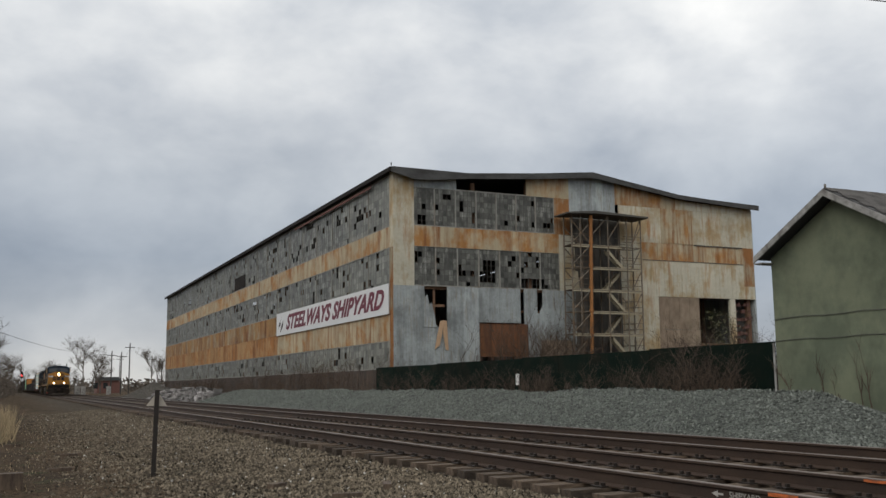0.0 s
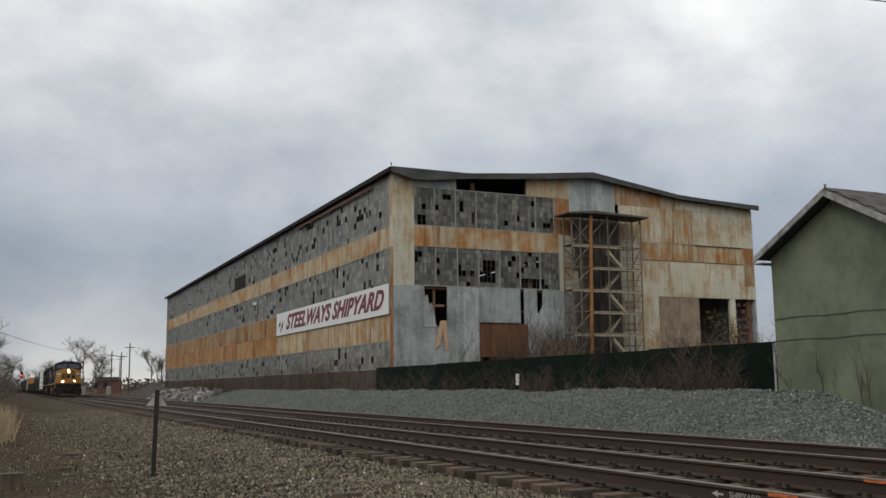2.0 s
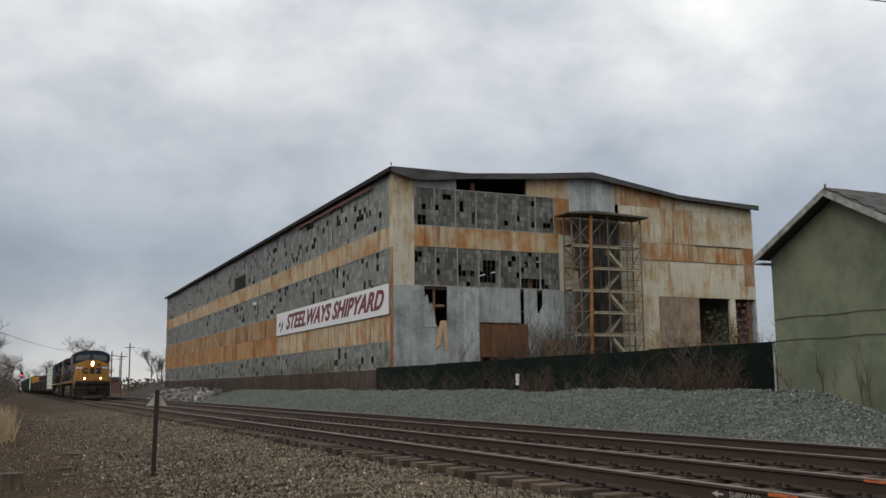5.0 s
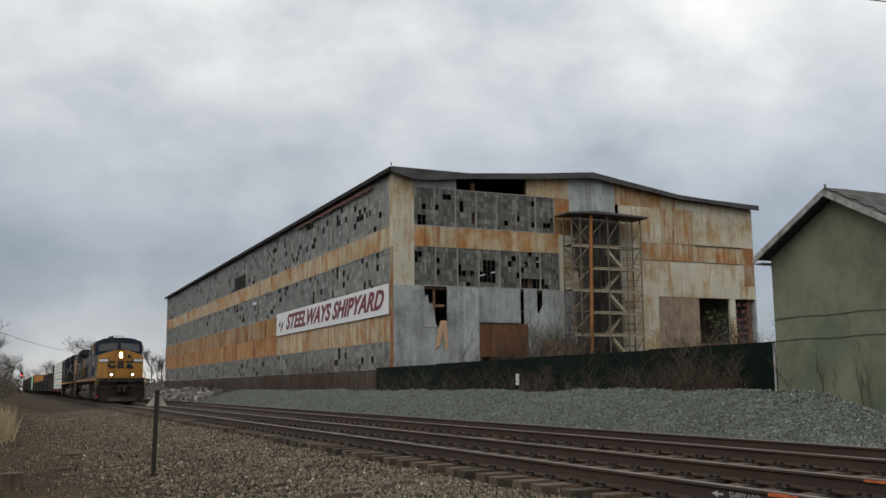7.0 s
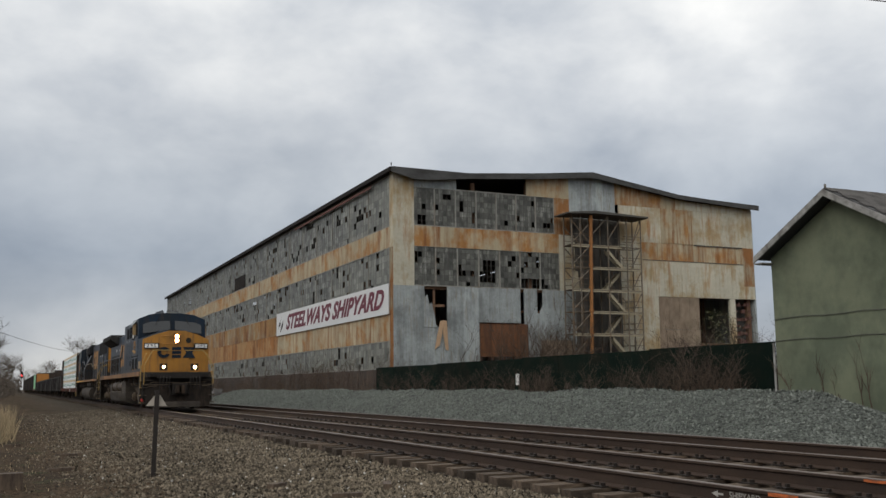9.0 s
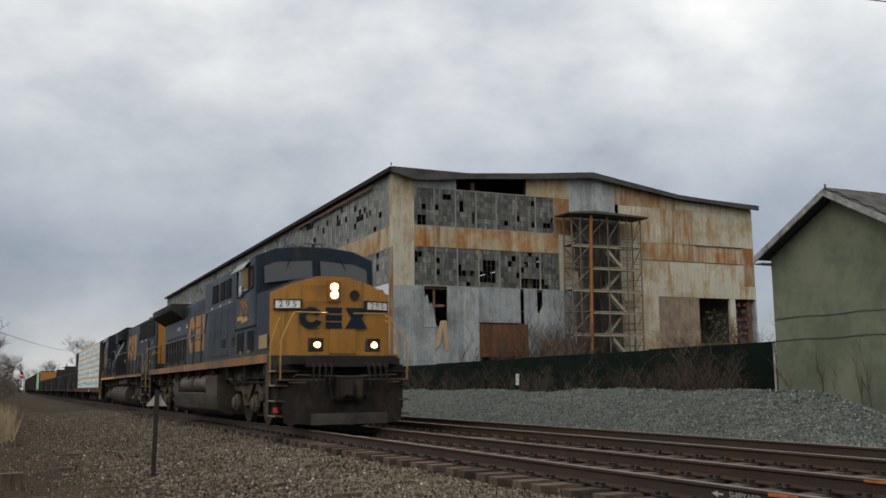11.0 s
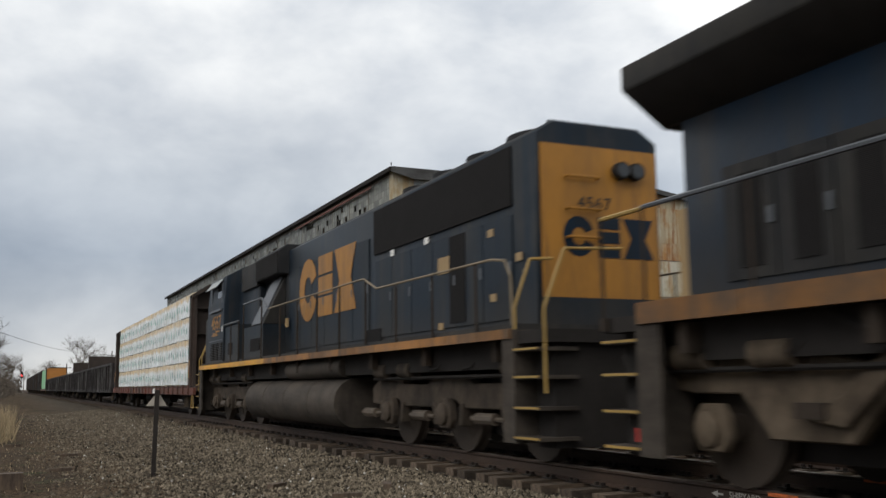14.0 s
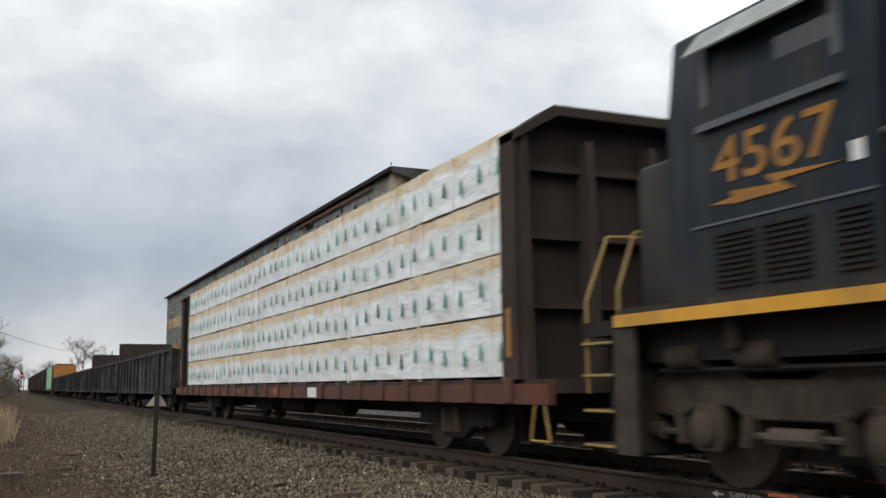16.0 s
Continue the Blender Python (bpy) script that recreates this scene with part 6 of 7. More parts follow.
def loco_wide_cab():
    L = thing("lead_locomotive", "dirty dark blue diesel locomotive with yellow nose, headlights lit", "locomotive")
    underframe(L, -0.12, 18.62)
    stripe_sill(L, -0.15, 18.6, 1.53, 1.41, 1.60, 14)
    # nose: a yellow mask with chamfered corners and a sloping brow
    bm = bmesh.new()
    def ring(zf, zb):
        return [(-1.45, 1.20, zb), (-1.40, 0.18, zf), (-0.92, 0.02, zf), (-0.35, 0.0, zf), (0.35, 0.0, zf), (0.92, 0.02, zf), (1.40, 0.18, zf), (1.45, 1.20, zb)]
    lo = [bm.verts.new(p) for p in ring(1.57, 1.57)]
    hi_pts = [(-1.45, 1.20, 3.02), (-1.40, 0.20, 2.97), (-0.92, 0.05, 3.17), (-0.35, 0.03, 3.34), (0.35, 0.03, 3.34), (0.92, 0.05, 3.17), (1.40, 0.20, 2.97), (1.45, 1.20, 3.02)]
    hi = [bm.verts.new(p) for p in hi_pts]
    n = len(lo)
    for i in range(n):
        fc = bm.faces.new((lo[i], lo[(i + 1) % n], hi[(i + 1) % n], hi[i]))
        fc.material_index = 1 if i in (0, 6, 7) else 0
    c = bm.verts.new((-0.5, 1.20, 3.40))
    d = bm.verts.new((0.5, 1.20, 3.40))
    for q in ((hi[0], hi[1], hi[2]), (hi[0], hi[2], c), (c, hi[2], hi[3]), (c, hi[3], hi[4], d), (d, hi[4], hi[5]), (d, hi[5], hi[7]), (hi[7], hi[5], hi[6])):
        bm.faces.new(q).material_index = 1
    bm.faces.new(lo[::-1])
    bmesh.ops.recalc_face_normals(bm, faces=bm.faces)
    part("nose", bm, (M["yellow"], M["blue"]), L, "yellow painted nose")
    boxpart("nose_door", (-0.10, 0.52, -0.03, 0.0, 1.62, 2.55), M["yellow"], L, bevel=0.01)
    bm = bmesh.new()
    tube(bm, (0.50, -0.02, 2.93), (0.50, 0.02, 2.93), 0.12, 8)
    part("bell_hole", bm, M["black"], L)
    # plain dark shapes of the owner's mark on the nose
    end_mark("nose_mark", L, -0.80, 0.80, 2.17, 2.64, -0.034, M["blue"])
    for z, xa, xb in ((3.12, -0.62, -0.22), (2.78, -0.60, -0.05)):
        bm = bmesh.new()
        pipe(bm, [(xa, 0.02, z), (xa, -0.06, z), (xb, -0.06, z), (xb, 0.02, z)], 0.012, 6)
        part("nose_grab_iron", bm, M["yellow"], L)
    # cab
    bm = bmesh.new()
    prof = [(-1.45, 1.57), (1.45, 1.57), (1.45, 3.93), (0.95, 4.14), (0.35, 4.21), (-0.35, 4.21), (-0.95, 4.14), (-1.45, 3.93)]
    A = [bm.verts.new((x, 1.20 + max(0, (z - 3.0)) * 0.22, z)) for x, z in prof]
    B = [bm.verts.new((x, 3.42, z)) for x, z in prof]
    bm.faces.new(A), bm.faces.new(B[::-1])
    for i in range(len(prof)):
        bm.faces.new((A[(i + 1) % 8], A[i], B[i], B[(i + 1) % 8])).material_index = 1 if 2 <= i <= 6 else 0
    bmesh.ops.recalc_face_normals(bm, faces=bm.faces)
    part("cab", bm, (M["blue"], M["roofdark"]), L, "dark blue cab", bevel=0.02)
    for s in (-1, 1):
        bm = bmesh.new()
        vs = [(s * 0.10, 3.46), (s * 1.26, 3.28), (s * 1.26, 3.68), (s * 0.95, 3.80), (s * 0.10, 3.86)]
        q = [bm.verts.new((x, 1.185 + (z - 3.0) * 0.22, z)) for x, z in vs]
        w = [bm.verts.new((x, 1.215 + (z - 3.0) * 0.22, z)) for x, z in vs]
        bm.faces.new(q), bm.faces.new(w[::-1])
        for i in range(5):
            bm.faces.new((q[i], q[(i + 1) % 5], w[(i + 1) % 5], w[i]))
        bmesh.ops.recalc_face_normals(bm, faces=bm.faces)
        part("windscreen", bm, M["greyglass"], L, "grey windscreen glass")
        bm = bmesh.new()
        pipe(bm, [(s * 0.6, 1.36, 3.95), (s * 0.75, 1.33, 3.6)], 0.012, 5)
        part("wiper", bm, M["black"], L)
        x = s * 1.452
        for (a, b, z0, z1, m, nm) in ((2.72, 3.24, 3.10, 3.76, "greyglass", "side_window"), (2.02, 2.62, 3.18, 3.76, "black", "open_window"), (1.56, 1.90, 3.22, 3.70, "greyglass", "side_window")):
            w = new(nm)
            w.parent = L
            boxpart("pane", (*sorted((x, x - s * 0.02)), a, b, z0, z1), M[m], w)
            bm = bmesh.new()
            for dims in ((a - 0.03, b + 0.03, z0 - 0.03, z0), (a - 0.03, b + 0.03, z1, z1 + 0.03), (a - 0.03, a, z0, z1), (b, b + 0.03, z0, z1)):
                box(bm, *sorted((x, x + s * 0.02)), *dims)
            part("window_frame", bm, M["roofdark"], w)
        boxpart("sill_glass", (*sorted((x, x + s * 0.012)), 2.05, 2.60, 3.18, 3.44), M["trim"], L)
        boxpart("wind_deflector", (*sorted((x, x + s * 0.16)), 2.02, 2.06, 3.25, 3.72), M["buff"], L, "pale wind deflector")
        boxpart("mirror", (*sorted((x + s * 0.03, x + s * 0.07)), 2.63, 2.74, 3.13, 3.33), M["white"], L, bevel=0.01)
        bm = bmesh.new()
        prism(bm, [(x, 3.87), (x + s * 0.17, 3.66), (x + s * 0.18, 3.675), (x, 3.895)], "y", 1.95, 3.30)
        part("sunshade", bm, M["pale"], L, "faded pale sunshade")
    # roof gear
    bm = bmesh.new()
    pipe(bm, [(-0.2, 1.7, 4.16), (-0.2, 1.7, 4.32), (0.25, 1.7, 4.32), (0.25, 1.7, 4.16)], 0.02)
    part("roof_aerial", bm, M["handrail"], L)
    bm = bmesh.new()
    for k in range(3):
        tube(bm, (-0.55 + k * 0.1, 2.6, 4.24 + 0.03 * k), (-0.55 + k * 0.1, 2.2 - k * 0.05, 4.24 + 0.03 * k), 0.05, 8, 0.08)
    part("horn", bm, M["handrail"], L)
    x = -1.452
    lettering("road_number", "295", 0.49, M["yellow"], L, Matrix.Translation((x - 0.003, 2.51, 2.79)) @ SIDE @ Matrix.Diagonal((1.06, 1, 1, 1)), 0.003, 0, 1.0, 1.1, "", 0.004)
    bolt_mark(L, [(3.21, 2.52), (3.13, 2.61), (2.54, 2.60), (2.59, 2.53), (2.10, 2.58), (2.14, 2.51), (1.89, 2.49), (2.35, 2.42), (2.30, 2.48), (2.74, 2.41), (2.67, 2.50)], x - 0.002, M["stripe_bright"])
    boxpart("paint_patch", (x - 0.004, x + 0.01, 0.20, 0.92, 1.74, 2.04), M["buff"], L, "faded buff paint patch")
    for (a, b) in ((2.49, 3.18), (1.43, 2.05)):
        boxpart("battery_grille", (x - 0.012, x, a, b, 1.72, 2.20), M["mesh"], L)
    boxpart("box_trim", (x - 0.03, x, 1.26, 3.38, 2.28, 2.32), M["black"], L)
    for y in (1.78, 2.62):
        boxpart("warning_label", (x - 0.016, x - 0.012, y, y + 0.22, 1.68, 1.76), M["yellow"], L)
    # number boards, lamps
    for s in (-1, 1):
        b = new("number_board")
        b.parent = L
        b.matrix_basis = pose(s * 1.03, 0.06, 2.69, 0, 0, s * 16.0)
        boxpart("housing", (-0.31, 0.31, -0.05, 0.05, -0.115, 0.115), M["black"], b, bevel=0.02)
        boxpart("face", (-0.27, 0.27, -0.06, -0.045, -0.08, 0.08), M["white"], b)
        lettering("numeral", "295", 0.18, M["digits"], b, Matrix.Translation((0, -0.064, 0)) @ FRONT, 0.002, 0, 1.2, 1.35)
    boxpart("lamp_housing", (-0.15, 0.15, -0.06, 0.02, 2.78, 3.24), M["stripe"], L, bevel=0.03)
    for z in (2.92, 3.10):
        bm = bmesh.new()
        tube(bm, (0, -0.075, z), (0, -0.058, z), 0.095, 14)
        hl = part("headlight", bm, M["reflector"], L, "lit twin headlight")
        bm = bmesh.new()
        tube(bm, (0, -0.085, z), (0, -0.076, z), 0.06, 12)
        part("bulb", bm, M["lamp"], hl)
    for s in (-1, 1):
        boxpart("ditch_housing", (s * 0.64 - 0.14, s * 0.64 + 0.14, -0.88, -0.68, 1.63, 1.91), M["black"], L, bevel=0.02)
        bm = bmesh.new()
        tube(bm, (s * 0.64, -0.90, 1.77), (s * 0.64, -0.875, 1.77), 0.07, 14)
        dl = part("ditch_light", bm, M["reflector"], L, "lit ditch light")
        bm = bmesh.new()
        tube(bm, (s * 0.64, -0.91, 1.77), (s * 0.64, -0.901, 1.77), 0.045, 12)
        part("bulb", bm, M["ditch"], dl)
    # front porch, pilot and plow
    boxpart("front_porch", (-1.22, 1.22, -0.92, -0.12, 1.36, 1.50), M["black"], L, bevel=0.02)
    boxpart("anticlimber", (-0.9, 0.9, -1.10, -0.92, 1.30, 1.52), M["black"], L, bevel=0.02)
    bm = bmesh.new()
    V = [bm.verts.new(p) for p in ((-1.42, -0.62, 1.02), (-0.9, -0.92, 1.02), (0.9, -0.92, 1.02), (1.42, -0.62, 1.02), (1.30, -0.78, 0.14), (0.85, -1.12, 0.12), (-0.85, -1.12, 0.12), (-1.30, -0.78, 0.14))]
    W = [bm.verts.new((v.co.x, v.co.y + 0.05, v.co.z)) for v in V]
    for q in ((0, 1, 6, 7), (1, 2, 5, 6), (2, 3, 4, 5)):
        bm.faces.new([V[i] for i in q])
        bm.faces.new([W[i] for i in q[::-1]])
    for i in range(8):
        j = (i + 1) % 8
        bm.faces.new((V[j], V[i], W[i], W[j]))
    bmesh.ops.recalc_face_normals(bm, faces=bm.faces)
    part("plow", bm, M["plow"], L, "grimy steel plow")
    # scraped lower lip, coupler pocket and the row of hoses above the plow
    bm = bmesh.new()
    prism(bm, [(-1.13, 0.10), (-1.155, 0.11), (-1.118, 0.34), (-1.093, 0.34)], "x", -0.84, 0.84)
    part("plow_lip", bm, M["tank"], L, "scraped brown lower lip")
    boxpart("coupler_pocket", (-0.30, 0.30, -1.16, -0.90, 0.60, 1.10), M["black"], L, bevel=0.03)
    bm = bmesh.new()
    box(bm, -0.13, 0.10, -1.44, -1.14, 0.70, 1.0)
    box(bm, -0.21, -0.09, -1.60, -1.36, 0.72, 0.98)
    tube(bm, (0.09, -1.46, 0.68), (0.09, -1.46, 1.02), 0.085, 10)
    part("coupler_knuckle", bm, M["darkgrime"], L, bevel=0.025)
    bm = bmesh.new()
    pipe(bm, [(-1.10, -1.02, 1.14), (-0.15, -1.16, 1.10), (0.15, -1.16, 1.10), (1.10, -1.02, 1.14)], 0.014, 6)
    pipe(bm, [(-1.10, -1.02, 1.14), (-1.16, -0.90, 1.10)], 0.014, 6)
    part("uncoupling_lever", bm, M["grime"], L)
    for s in (-1, 1):
        for k in range(4):
            q = s * (0.40 + 0.13 * k)
            bm = bmesh.new()
            pipe(bm, [(q, -1.10, 1.38), (q + s * 0.01, -1.19, 1.28), (q + s * 0.03, -1.20, 1.06 - 0.03 * k), (q + s * 0.05, -1.16, 0.92 - 0.03 * k)], 0.022, 7)
            part("air_hose", bm, M["black"], L)
        bm = bmesh.new()
        pipe(bm, [(s * 0.95, -1.0, 0.98), (s * 0.95, -1.16, 0.98), (s * 1.25, -0.92, 0.98)], 0.014, 6)
        part("plow_grab_iron", bm, M["grime"], L)
    boxpart("pilot", (-1.42, 1.42, -0.60, -0.20, 0.40, 1.36), M["black"], L)
    boxpart("pilot_shelf", (-1.44, 1.44, -0.86, -0.60, 1.02, 1.06), M["grime"], L)
    coupler(L, -0.9, -1.3)
    ladder_steps(L, 1.50, -0.75, -0.22, (0.27, 0.58, 0.90, 1.20), -0.22, M["handyellow"])
    boxpart("red_plate", (-1.49, -1.38, -0.60, -0.58, 0.36, 0.47), M["red"], L)
    for s in (-1, 1):
        bm = bmesh.new()
        pipe(bm, [(s * 1.48, -0.22, 0.9), (s * 1.48, -0.22, 1.75), (s * 1.30, -0.12, 2.3), (s * 1.22, 0.02, 2.38)], 0.018, 7)
        part("front_grab_rail", bm, M["handyellow"], L, "yellow grab rail")
        bm = bmesh.new()
        pipe(bm, [(s * 1.42, -0.85, 1.05), (s * 1.42, -0.85, 1.85), (s * 1.12, -0.60, 2.38), (s * 1.02, -0.5, 2.48), (s * 0.3, -0.5, 2.48)], 0.018, 7)
        part("front_grab_rail", bm, M["handyellow"], L, "yellow grab rail")
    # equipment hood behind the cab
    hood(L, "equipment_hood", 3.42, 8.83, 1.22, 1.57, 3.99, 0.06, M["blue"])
    x = -1.222
    for (a, b) in ((6.82, 7.58), (5.90, 6.43), (5.10, 5.65), (3.85, 4.35)):
        boxpart("intake_grille", (x - 0.02, x, a, b, 3.29, 3.80), M["mesh"], L, bevel=0.005)
    doors(L, [(3.55, 4.45), (4.45, 5.35), (5.35, 6.25), (6.25, 7.15), (7.15, 8.0)], 1.75, 3.05, x, M["blue"])
    for y in (4.0, 5.2, 6.4, 7.6):
        boxpart("white_label", (x - 0.006, x, y, y + 0.14, 3.14, 3.19), M["white"], L)
    louvres(L, 4.34, 4.78, 1.96, 2.20, 4, x - 0.02, M["black"])
    louvres(L, 5.60, 6.06, 1.96, 2.20, 4, x - 0.02, M["black"])
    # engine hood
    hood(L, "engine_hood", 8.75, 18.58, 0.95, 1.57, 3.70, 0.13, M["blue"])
    x = -0.952
    doors(L, [(8.9 + 0.72 * k, 8.9 + 0.72 * (k + 1)) for k in range(6)], 1.72, 3.40, x, M["blue"])
    emblem_shapes(L, 9.38, 13.0, 2.06, 3.22, x - 0.022)
    doors(L, [(13.7 + 0.62 * k, 13.7 + 0.62 * (k + 1)) for k in range(7)], 1.75, 2.75, x, M["greyblue"])
    for k in range(7):
        boxpart("vent_panel", (x - 0.03, x - 0.018, 13.85 + 0.62 * k, 14.12 + 0.62 * k, 1.85, 2.65), M["mesh"], L)
    for y in (13.5, 15.0, 15.4):
        boxpart("white_label", (x - 0.006, x, y, y + 0.14, 2.95, 3.08), M["white"], L)
    # radiator wings
    bm = bmesh.new()
    prism(bm, [(-1.42, 3.62), (-0.95, 3.30), (0.95, 3.30), (1.42, 3.62), (1.42, 3.86), (-1.42, 3.86)], "y", 14.2, 18.85)
    # faces that look down take black: the shade under the overhang, put into colour
    for fc in bm.faces:
        if fc.normal.z < -0.2:
            fc.material_index = 1
    part("radiator_wing", bm, (M["greyblue"], M["black"]), L, "overhanging radiator wing", bevel=0.02)
    boxpart("wing_grille", (-1.3, 1.3, 14.7, 18.7, 3.86, 3.90), M["mesh"], L)
    bm = bmesh.new()
    prism(bm, [(-0.26, 13.0), (-0.16, 12.9), (0.16, 12.9), (0.26, 13.0), (0.26, 13.5), (0.16, 13.6), (-0.16, 13.6), (-0.26, 13.5)], "z", 3.78, 4.30)
    part("exhaust_pipe", bm, M["carbrown"], L, "sooty rust-brown exhaust stack", bevel=0.03)
    boxpart("roof_hatch", (-0.5, 0.5, 9.4, 12.4, 3.82, 3.92), M["roofdark"], L, bevel=0.02)
    # rear end
    boxpart("rear_platform", (-1.45, 1.45, 18.62, 19.2, 1.36, 1.50), M["black"], L)
    ladder_steps(L, 1.50, 18.66, 19.18, (0.30, 0.62, 0.95, 1.25), 18.60, M["handyellow"])
    boxpart("red_plate", (-1.47, -1.25, 18.72, 18.74, 0.38, 0.50), M["red"], L)
    boxpart("rear_pilot", (-1.3, 1.3, 18.9, 19.1, 0.25, 1.36), M["black"], L)
    coupler(L, 19.1, 19.75)
    boxpart("buff_equipment", (-0.9, -0.55, 18.6, 18.75, 1.6, 2.5), M["buff"], L)
    handrail(L, [(18.5, 2.45), (7.32, 2.45), (6.96, 2.99), (3.5, 3.02)], [(18.5 - 1.34 * k, 2.44) for k in range(9)], 1.49, 1.60)
    handrail(L, [(19.15, 2.44), (18.5, 2.44)], [(19.15, 2.44)], 1.49, 1.50, M["handyellow"])
    # tank and reservoirs
    bm = bmesh.new()
    prism(bm, [(-1.45, 0.72), (-1.40, 0.30), (-1.15, 0.16), (1.15, 0.16), (1.40, 0.30), (1.45, 0.72)], "y", 5.6, 12.9)
    part("fuel_tank", bm, M["tank"], L, "dusty brown fuel tank", bevel=0.02)
    for s in (-1, 1):
        boxpart("tank_block", (*sorted((s * 0.8, s * 1.44)), 5.6, 7.15, 0.72, 1.22), M["tank"], L, bevel=0.04)
        boxpart("tank_block", (*sorted((s * 0.8, s * 1.44)), 11.95, 12.9, 0.72, 1.10), M["tank"], L, bevel=0.03)
        for (a, b) in ((7.3, 9.25), (9.85, 11.7)):
            bm = bmesh.new()
            tube(bm, (s * 1.20, a + 0.08, 1.02), (s * 1.20, b - 0.08, 1.02), 0.25, 18)
            tube(bm, (s * 1.20, a, 1.02), (s * 1.20, a + 0.08, 1.02), 0.17, 18, 0.25)
            tube(bm, (s * 1.20, b - 0.08, 1.02), (s * 1.20, b, 1.02), 0.25, 18, 0.17)
            part("air_reservoir", bm, M["reservoir"], L, "rounded brown air reservoir")
        # ledge coloured lighter than the tank, so the colour holds its grazing sheen
        boxpart("tank_ledge", (*sorted((s * 0.9, s * 1.46)), 7.15, 11.95, 0.72, 0.76), M["reservoir"], L)
    for s in (-1, 1):
        for k in range(10):
            y = 0.5 + k * 1.95
            boxpart("bracket", (*sorted((s * 1.26, s * 1.42)), y, y + 0.12, 1.14, 1.40), M["darkgrime"], L, bevel=0.01)
        for k in range(6):
            y = 0.6 + k * 0.8 + (0 if k < 3 else 11.2)
            bm = bmesh.new()
            pipe(bm, [(s * 1.28, y + 0.8 * q / 8, 1.38 - 0.16 * math.sin(math.pi * q / 8)) for q in range(9)], 0.024, 6)
            bmesh.ops.remove_doubles(bm, verts=bm.verts, dist=0.012)
            part("traction_cable", bm, M["black"], L)
    three_axle_truck(L, (0.38, 2.42, 4.46), "arched")
    three_axle_truck(L, (13.86, 16.05, 18.1), "arched")
    return L


def loco_spartan():
    L = thing("trailing_locomotive", "grimy blue-grey diesel locomotive running backwards, yellow hood end", "locomotive")
    underframe(L, 0.0, 18.85)
    stripe_sill(L, 0.0, 11.2, 1.53, 1.40, 1.51, 13)
    stripe_sill(L, 11.2, 18.85, 1.53, 1.40, 1.51, 9, "stripe_bright")
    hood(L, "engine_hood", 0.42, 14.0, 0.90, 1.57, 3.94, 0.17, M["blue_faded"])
    boxpart("hood_end", (-0.84, 0.84, 0.385, 0.42, 1.92, 3.80), M["yellow"], L, "yellow painted hood end", bevel=0.01)
    boxpart("hood_end_base", (-0.84, 0.84, 0.38, 0.42, 1.57, 1.92), M["blue_faded"], L)
    lettering("road_number", "4567", 0.22, M["blue"], L, Matrix.Translation((-0.1, 0.378, 3.08)) @ FRONT, 0.003, 0, 1.0, 1.15)
    end_mark("end_mark", L, -0.56, 0.76, 2.42, 2.92, 0.384, M["blue"])
    bm = bmesh.new()
    for s in (0.0, 0.22):
        tube(bm, (0.28 + s, 0.28, 3.52), (0.28 + s, 0.385, 3.52), 0.11, 14)
    part("rear_headlight", bm, M["black"], L)
    bm = bmesh.new()
    for s in (0.0, 0.22):
        tube(bm, (0.28 + s, 0.27, 3.52), (0.28 + s, 0.282, 3.52), 0.085, 14)
    part("lamp_glass", bm, M["greyglass"], L)
    for z in (2.65, 3.0, 3.4):
        bm = bmesh.new()
        pipe(bm, [(-0.5, 0.385, z), (-0.5, 0.32, z), (-0.05, 0.32, z), (-0.05, 0.385, z)], 0.016)
        part("grab_iron", bm, M["yellow"], L)
    bm = bmesh.new()
    pipe(bm, [(-0.6, 0.6, 4.0), (-0.6, 0.6, 4.14), (0.5, 0.6, 4.14), (0.5, 0.6, 4.0)], 0.02)
    part("roof_rail", bm, M["handrail"], L)
    x = -0.902
    for s in (-1, 1):
        boxpart("radiator_grille", (*sorted((s * 0.90, s * 0.93)), 1.0, 5.95, 3.12, 3.88), M["mesh"], L, "dark radiator grille", bevel=0.008)
    for k in range(4):
        bm = bmesh.new()
        tube(bm, (0, 1.55 + 1.25 * k, 4.09), (0, 1.55 + 1.25 * k, 4.20), 0.60, 20)
        part("radiator_fan", bm, M["roofdark"], L)
    doors(L, [(1.0 + 0.82 * k, 1.0 + 0.82 * (k + 1)) for k in range(6)], 1.70, 3.0, x, M["blue_faded"])
    boxpart("dark_door", (x - 0.03, x - 0.018, 2.35, 2.85, 1.75, 2.98), M["mesh"], L)
    boxpart("tan_notice", (x - 0.03, x - 0.018, 2.86, 3.25, 2.48, 2.72), M["buff"], L, "tan paper notice")
    for (y, z) in ((1.5, 2.8), (1.45, 1.95), (3.6, 3.0), (5.0, 3.0), (3.1, 1.68), (0.75, 2.4)):
        boxpart("small_label", (x - 0.026, x - 0.018, y, y + 0.16, z, z + 0.10), M["buff"] if z < 2.9 else M["white"], L)
    doors(L, [(6.2 + 0.86 * k, 6.2 + 0.86 * (k + 1)) for k in range(6)], 1.70, 3.45, x, M["blue_faded"])
    emblem_shapes(L, 6.88, 10.5, 2.28, 3.50, x - 0.022)
    boxpart("louvred_patch", (x - 0.03, x - 0.018, 5.6, 6.3, 1.62, 1.85), M["mesh"], L)
    # dynamic brake box and the cabinets behind the cab
    bm = bmesh.new()
    prism(bm, [(-1.15, 3.42), (1.15, 3.42), (1.15, 3.95), (0.95, 4.10), (-0.95, 4.10), (-1.15, 3.95)], "y", 11.5, 13.65)
    part("brake_grid_box", bm, M["roofdark"], L, "dark brake grid box", bevel=0.02)
